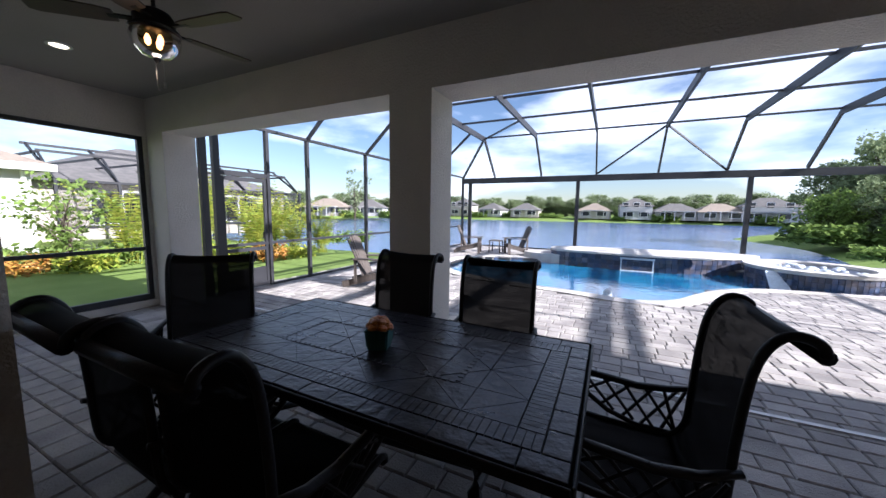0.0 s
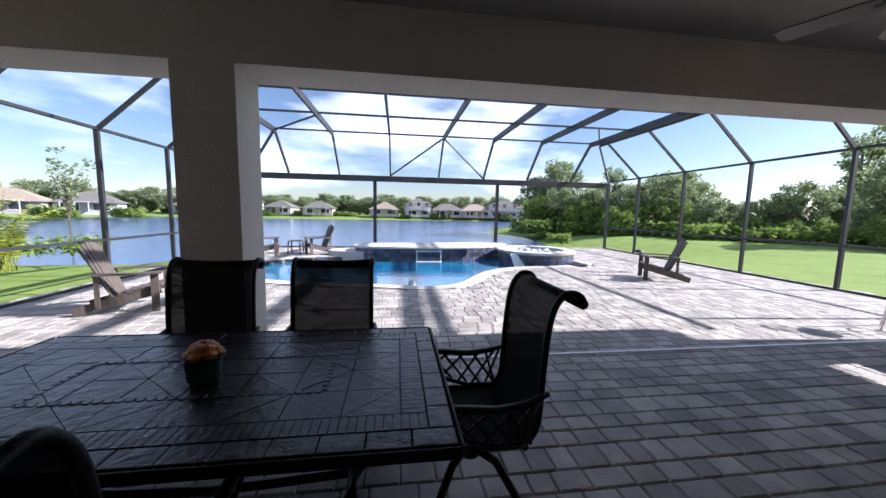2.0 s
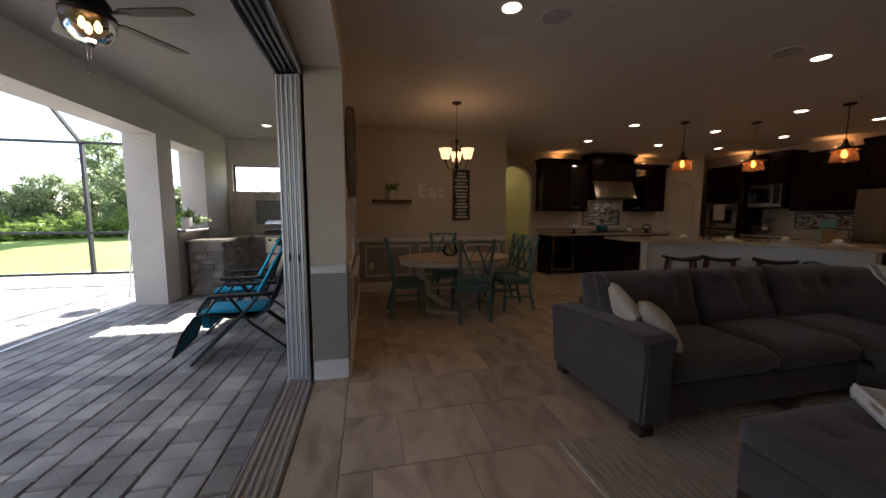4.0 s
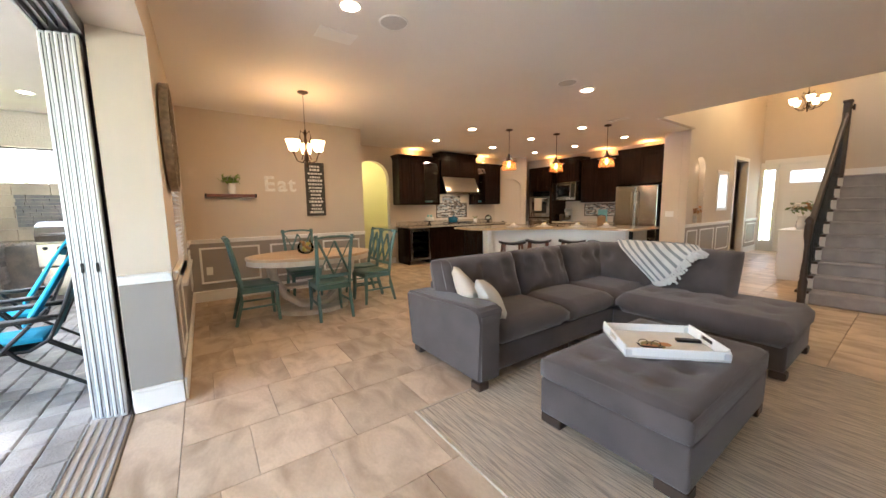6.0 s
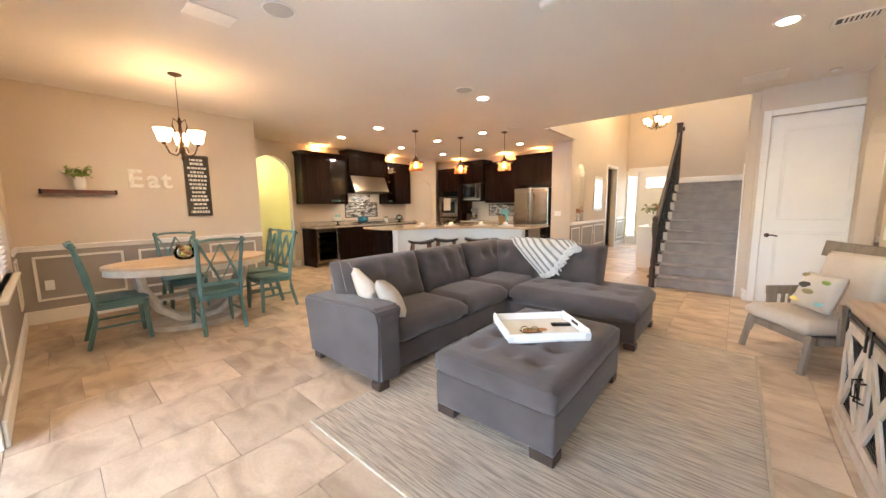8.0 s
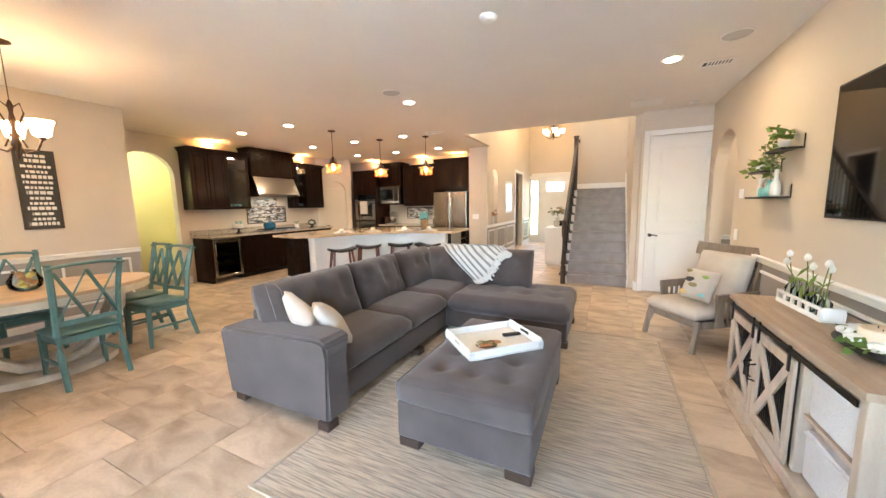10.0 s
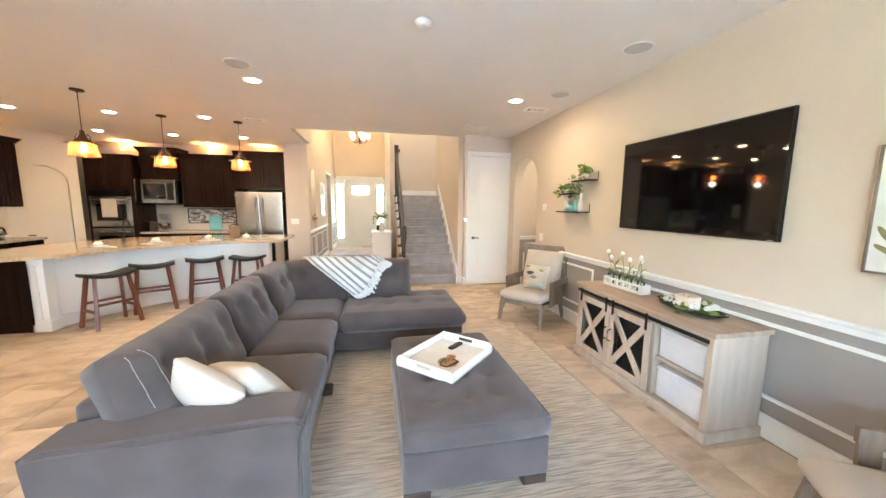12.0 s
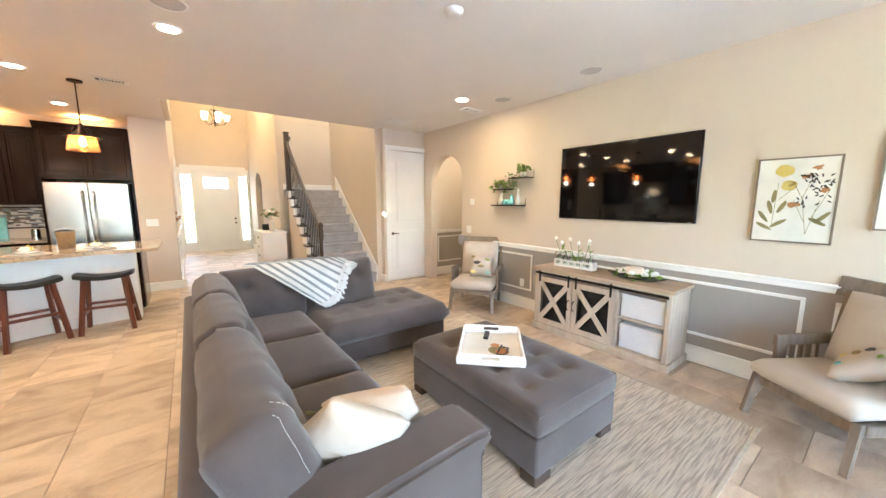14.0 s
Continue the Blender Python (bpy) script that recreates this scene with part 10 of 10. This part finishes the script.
for x, y, s_, mt in ((-9.0, 8.0, 0.8, "leaf_o"), (-8.6, 9.0, 0.7, "leaf_y"), (-10.0, 5.9, 0.9, "leaf_y"), (-12.0, 4.9, 1.0, "leaf"), (-11.2, 4.2, 0.8, "leaf_y"), (-12.6, 3.6, 1.1, "leaf"), (-11.9, 3.1, 0.7, "leaf_o"), (-10.6, 14.6, 1.0, "leaf"), (-11.6, 13.6, 0.9, "leaf"), (-12.8, 5.9, 1.0, "leaf_dk")):
    o = single("shrub", foliage(420, (0.8, 0.8, 0.6), 0.26, 0, int(x * -10), 0.15, 0.4), mt, {"leaf": "leafy green shrub in the side garden", "leaf_y": "yellow green shrub in the side garden", "leaf_o": "orange leaved shrub in the side garden", "leaf_dk": "dark green shrub in the side garden"}[mt], "bush", at=pose(x, y, -0.3))
    o.scale = (s_, s_, s_)
mg = cluster_tree("small_tree", 8, 2.4, 1.0, 30, 26, 0.13, "leaf", "small open magnolia with pale branches in the side garden", 0.045, 0.25)
mg.matrix_basis = pose(-11.6, 3.9, -0.3)
sp_ = cluster_tree("small_tree", 9, 5.0, 1.2, 24, 14, 0.22, "leaf_dk", "thin young tree with sparse leaves by the lake", 0.05, 0.45)
sp_.matrix_basis = pose(-17.5, 22.5, -0.8)

# ---- houses ----
def far_house(x, y, w, d, hgt, storeys, wallm, roofm, turn, label, rise=2.2):
    hs = thing("lake_house", label, "house", (x, y, -0.35), turn)
    part("wall", boxes((-w / 2, w / 2, -d / 2, d / 2, 0, hgt)), wallm, hs)
    bm = bmesh.new()
    e = 0.6
    lo_ = [bm.verts.new(p) for p in ((-w / 2 - e, -d / 2 - e, hgt), (w / 2 + e, -d / 2 - e, hgt), (w / 2 + e, d / 2 + e, hgt), (-w / 2 - e, d / 2 + e, hgt))]
    rr_ = max(0.5, w / 2 - d / 2)
    hi_ = [bm.verts.new((-rr_, 0, hgt + rise)), bm.verts.new((rr_, 0, hgt + rise))]
    for f in ((lo_[0], lo_[1], hi_[1], hi_[0]), (lo_[1], lo_[2], hi_[1]), (lo_[2], lo_[3], hi_[0], hi_[1]), (lo_[3], lo_[0], hi_[0]), (lo_[3], lo_[2], lo_[1], lo_[0])):
        bm.faces.new(f)
    part("roof", bm, roofm, hs)
    fy = -d / 2
    for s_ in range(storeys):
        z = 0.9 + 2.8 * s_
        n = 3 if s_ else 2
        for k in range(n):
            wx = -w / 2 + w * (k + 0.5) / n
            ww = 0.7 if s_ else 1.3
            win = part("window", boxes((wx - ww - 0.1, wx + ww + 0.1, fy - 0.08, fy - 0.01, z - 0.1, z + 1.4)), "white", hs)
            part("pane", boxes((wx - ww, wx + ww, fy - 0.10, fy - 0.081, z, z + 1.3)), "pane_far", win)
    lan = part("lanai", boxes((-w * 0.32, w * 0.32, fy - 2.6, fy - 0.1, 2.5, 2.62), *[(q * w * 0.32 - 0.07, q * w * 0.32 + 0.07, fy - 2.6, fy - 2.46, 0, 2.5) for q in (-1, -0.33, 0.33, 1)]), "house_w", hs, "covered back porch")
    return hs


rr = random.Random(5)
for k, (pxl, w, st_) in enumerate(((585, 13, 1), (655, 11, 1), (760, 12, 1), (822, 9, 2), (872, 10, 1), (930, 11, 1), (1050, 11, 1), (1120, 10, 2), (1190, 13, 1), (1265, 13, 1), (1350, 13, 2), (1418, 10, 1))):
    az = math.radians(-26.1) + math.atan((pxl - 784) / 599)
    yy = 121 if pxl > 700 else 105
    x = 1.66 + (yy - 0.2) * math.tan(az) if pxl > 700 else 1.66 - 95 * math.sin(-az) * 1.1
    yv = yy if pxl > 700 else 0.2 + 95 * math.cos(az) * 1.1
    far_house(x, yv, w * 0.85, 8, 2.4 if st_ == 1 else 4.0, st_, ("house", "house_w", "house")[k % 3], ("roof", "roof_t", "roof")[(k + st_) % 3], rr.uniform(-8, 8) + (25 if pxl < 700 else 0), ("tan stucco house with a hipped roof across the lake", "white stucco house with a dark hipped roof across the lake")[k % 3 == 1], 2.5)
    for j in range(2):
        o = copy_thing(ush, pose(x + w / 2 + 2 + 2.2 * j + rr.uniform(-1, 1), yv - 3 + rr.uniform(-2, 2), -0.6))
        q = rr.uniform(1.2, 2.2)
        o.scale = (q * 1.4, q, q)
for k in range(60):
    az = radians(-58 + 92 * k / 59)
    d = 140 + rr.uniform(0, 14)
    o = copy_thing(kinds_[k % 2], pose(1.5 + d * math.sin(az), d * math.cos(az), -0.5, 0, 0, k * 40))
    q = rr.uniform(0.7, 1.05)
    o.scale = (q * 1.7, q * 1.7, q)
# the neighbour's house and its pool cage
nb = thing("neighbour_house", "cream stucco neighbouring house with a tiled hip roof and white gutter", "house", (-17.3, 4.8, -0.3))
part("wall", boxes((-9, 0, -16, 0, 0, 3.15)), "house_w", nb)
part("fascia", boxes((-9.5, 0.55, 0.35, 0.55, 3.0, 3.25), (0.35, 0.55, -16.5, 0.35, 3.0, 3.25), bevel=0.01), "white", nb, "white gutter and fascia")
bm = bmesh.new()
v = [bm.verts.new(p) for p in ((-9.5, 0.5, 3.26), (0.5, 0.5, 3.26), (0.5, -16.5, 3.26), (-9.5, -16.5, 3.26), (-4.5, -4.5, 5.4), (-4.5, -11.5, 5.4))]
for f in ((0, 1, 4), (1, 2, 5, 4), (2, 3, 5), (3, 0, 4, 5), (0, 3, 2, 1)):
    bm.faces.new([v[i] for i in f])
part("roof", bm, "roof_t", nb)
part("downspout", boxes((0.02, 0.12, -0.25, -0.13, 0, 3.0), bevel=0.01), "white", nb)
nc = thing("neighbour_cage", "dark screened pool cage of the neighbouring house", "pool cage", (-17.5, 5.4, -0.3))
for k in range(7):
    part("post", boxes((-0.05, 0.05, 1.9 * k, 1.9 * k + 0.1, 0, 2.7)), "bronze", nc)
    part("rafter", join(beam((0, 1.9 * k + 0.05, 2.7), (-1.4, 1.9 * k + 0.05, 3.9), 0.06, 0.1), beam((-1.4, 1.9 * k + 0.05, 3.9), (-8, 1.9 * k + 0.05, 3.9), 0.06, 0.1)), "bronze", nc)
part("rails", boxes((-0.04, 0.04, 0, 11.5, 2.7, 2.8), (-0.03, 0.03, 0, 11.5, 0.85, 0.9), (-1.44, -1.36, 0, 11.5, 3.9, 4.0), (-0.03, 0.03, 0, 11.5, 0, 0.06), (-8, 0, 11.4, 11.5, 2.7, 2.8)), "bronze", nc)
part("screen", boxes((-0.01, 0.0, 0, 11.5, 0, 2.7)), "bugmesh", nc)
part("far_screen", boxes((-8.0, -7.99, 0, 11.5, 0, 3.9)), "bugmesh", nc)

for k in range(6):
    z0, z1 = (2.7, 2.8) if k == 0 else (0.9, 0.98)
    if k < 2:
        part("rail", boxes((-0.05, 0.05, -0.1, 11.6, z0, z1)), "bronze", nc)
for k in range(7):
    part("rafter", beam((0, 1.9 * k + 0.05, 2.75), (-2.6, 1.9 * k + 0.05, 4.3), 0.06, 0.12), "bronze", nc)
part("ridge_rail", beam((-2.6, -0.1, 4.3), (-2.6, 11.6, 4.3), 0.08, 0.10), "bronze", nc)
part("screen", boxes((-0.004, 0.004, 0.1, 11.4, 0.98, 2.7)), "bugmesh", nc, "dark insect screen")
far_house(-31, 13, 14, 16, 3.0, 1, "house", "roof", 90, "stucco house with a dark hipped roof beyond the side garden", 3.0)

# ---- floor tiles: a staggered bond of large rectangles; the near ones are single pieces ----
def piece_mesh(name, w, d, t, material, ch=0.003):
    bm = bmesh.new()
    v = []
    for z, i in ((-t, 0.0), (-ch, 0.0), (0.0, ch)):
        v.append([bm.verts.new(p) for p in ((i - w / 2, i - d / 2, z), (w / 2 - i, i - d / 2, z), (w / 2 - i, d / 2 - i, z), (i - w / 2, d / 2 - i, z))])
    for a, b in zip(v, v[1:]):
        for k in range(4):
            bm.faces.new((a[k], a[(k + 1) % 4], b[(k + 1) % 4], b[k]))
    bm.faces.new(v[2])
    me = bpy.data.meshes.new(name)
    bm.to_mesh(me)
    bm.free()
    me.materials.append(M[material])
    return me


def add_block(bm, x0, x1, y0, y1, top, t, ch):
    v = []
    for z, i in ((top - t, 0.0), (top - ch, 0.0), (top, ch)):
        v.append([bm.verts.new(p) for p in ((x0 + i, y0 + i, z), (x1 - i, y0 + i, z), (x1 - i, y1 - i, z), (x0 + i, y1 - i, z))])
    for a, b in zip(v, v[1:]):
        for k in range(4):
            bm.faces.new((a[k], a[(k + 1) % 4], b[(k + 1) % 4], b[k]))
    bm.faces.new(v[2])


tile_floor = thing("tile_floor", "beige travertine floor tiles in a staggered bond", "floor")
tile_floor["kind"] = "structure"
cache = {}
rr = random.Random(21)
far_bm = bmesh.new()
count = 0
TW, TL, GAP = 0.497, 0.517, 0.0035


def room(x, y):
    """Whether the indoor floor is tiled at this point of the plan."""
    if y > -2.6:
        return 0.0 <= x <= 7.33
    if y > -6.56:
        return -1.28 <= x <= 8.80
    if y > -9.06:
        return 0.98 <= x <= 8.80
    return y > -13.34 and 0.98 <= x <= 6.2


x1 = 4.50 + 9 * TW
col = -1
while x1 > -1.3:
    x0 = x1 - TW
    y1 = 0.517 - 0.34 + 0.172 * (col % 3) - 0.172
    y1 = y1 if y1 <= 0.0 else y1
    while y1 > -13.34:
        y0 = y1 - TL
        a, b, c, d = x0 + GAP / 2, x1 - GAP / 2, y0 + GAP / 2, min(y1 - GAP / 2, 0.0)
        y1 -= TL
        mx_, my_ = (a + b) / 2, (c + d) / 2
        whole = room(a, c) and room(b, c) and room(a, d - 0.002) and room(b, d - 0.002)
        if not whole:
            a, b, c = max(a, 0.0 if my_ > -4.4 else -1.28), min(b, 7.33 if my_ > -2.6 else 8.80), max(c, -13.34)
            if my_ < -6.7:
                a, b = max(a, 0.98), min(b, 6.2 if my_ < -9.06 else 8.8)
            if b - a < 0.03 or d - c < 0.03 or not room((a + b) / 2, (c + d) / 2):
                continue
        if whole and d < -0.01 and c > -4.6 and a > 0 and b < 6.0 and count < 290:
            if "tile" not in cache:
                cache["tile"] = piece_mesh("tile", TW - GAP, TL - GAP, 0.012, "tile", 0.0015)
            o = new("tile", cache["tile"])
            o.parent = tile_floor
            o.location = (mx_, my_, rr.uniform(-0.0006, 0.0))
            count += 1
        else:
            add_block(far_bm, a, b, c, d, -0.0003, 0.012, 0.0015)
    x1 -= TW
    col += 1
tagged(part("tile_field", far_bm, "tile_far", tile_floor), kind="stuff")
add = bmesh.new()
add_block(add, 0.04, 4.1, 0.003, 0.27, 0.0, 0.012, 0.002)
built("threshold_tile", add, "tile_far", "tile strip before the slider track")

# ---- patio pavers: rows along x of three sizes ----
paved = thing("paver_deck", "grey and tan tumbled concrete pavers of patio and pool deck", "paving")
paved["kind"] = "structure"
rr = random.Random(8)
pc_cache = {}
far_bm = bmesh.new()
count = 0
SP2 = 1.30 ** 2
WO = offset(WALLP, 0.02)
OUT2 = offset(POOLO, 0.31)
y = 0.505
row = 0
while y < 14.4:
    H = (0.150, 0.150, 0.195)[row % 3]
    x = -4.65 + rr.uniform(0, 0.2)
    while x < 10.8:
        W = rr.choice((0.15, 0.20, 0.20, 0.26))
        a, b, c, d = x + 0.0028, x + W - 0.0028, y + 0.0028, y + H - 0.0028
        x += W
        mx_, my_ = (a + b) / 2, (c + d) / 2
        if my_ < 3.25 and not (PX0 < mx_ < PX1):
            continue
        if inside(mx_, my_, OUT2) or (mx_ - SPX) ** 2 + (my_ - SPY) ** 2 < SP2 or inside(mx_, my_, WO):
            continue
        if inside(a, c, POOLO) or inside(b, d, POOLO) or inside(a, d, POOLO) or inside(b, c, POOLO):
            continue
        top = rr.uniform(-0.004, 0.0)
        if 1.5 < mx_ < 4.6 and my_ < 3.0 and count < 295:
            key = (round(W, 3), round(H, 3))
            if key not in pc_cache:
                pc_cache[key] = piece_mesh("paver", W - 0.0056, H - 0.0056, 0.03, "paver", 0.009)
            o = new("paver", pc_cache[key])
            o.parent = paved
            o.location = (mx_, my_, top)
            o.rotation_euler = (rr.uniform(-0.008, 0.008), rr.uniform(-0.008, 0.008), rr.uniform(-0.01, 0.01))
            count += 1
        else:
            add_block(far_bm, a, b, c, d, top, 0.03, 0.009)
    y += H
    row += 1
tagged(part("paver_field", far_bm, "paver_far", paved), kind="stuff")
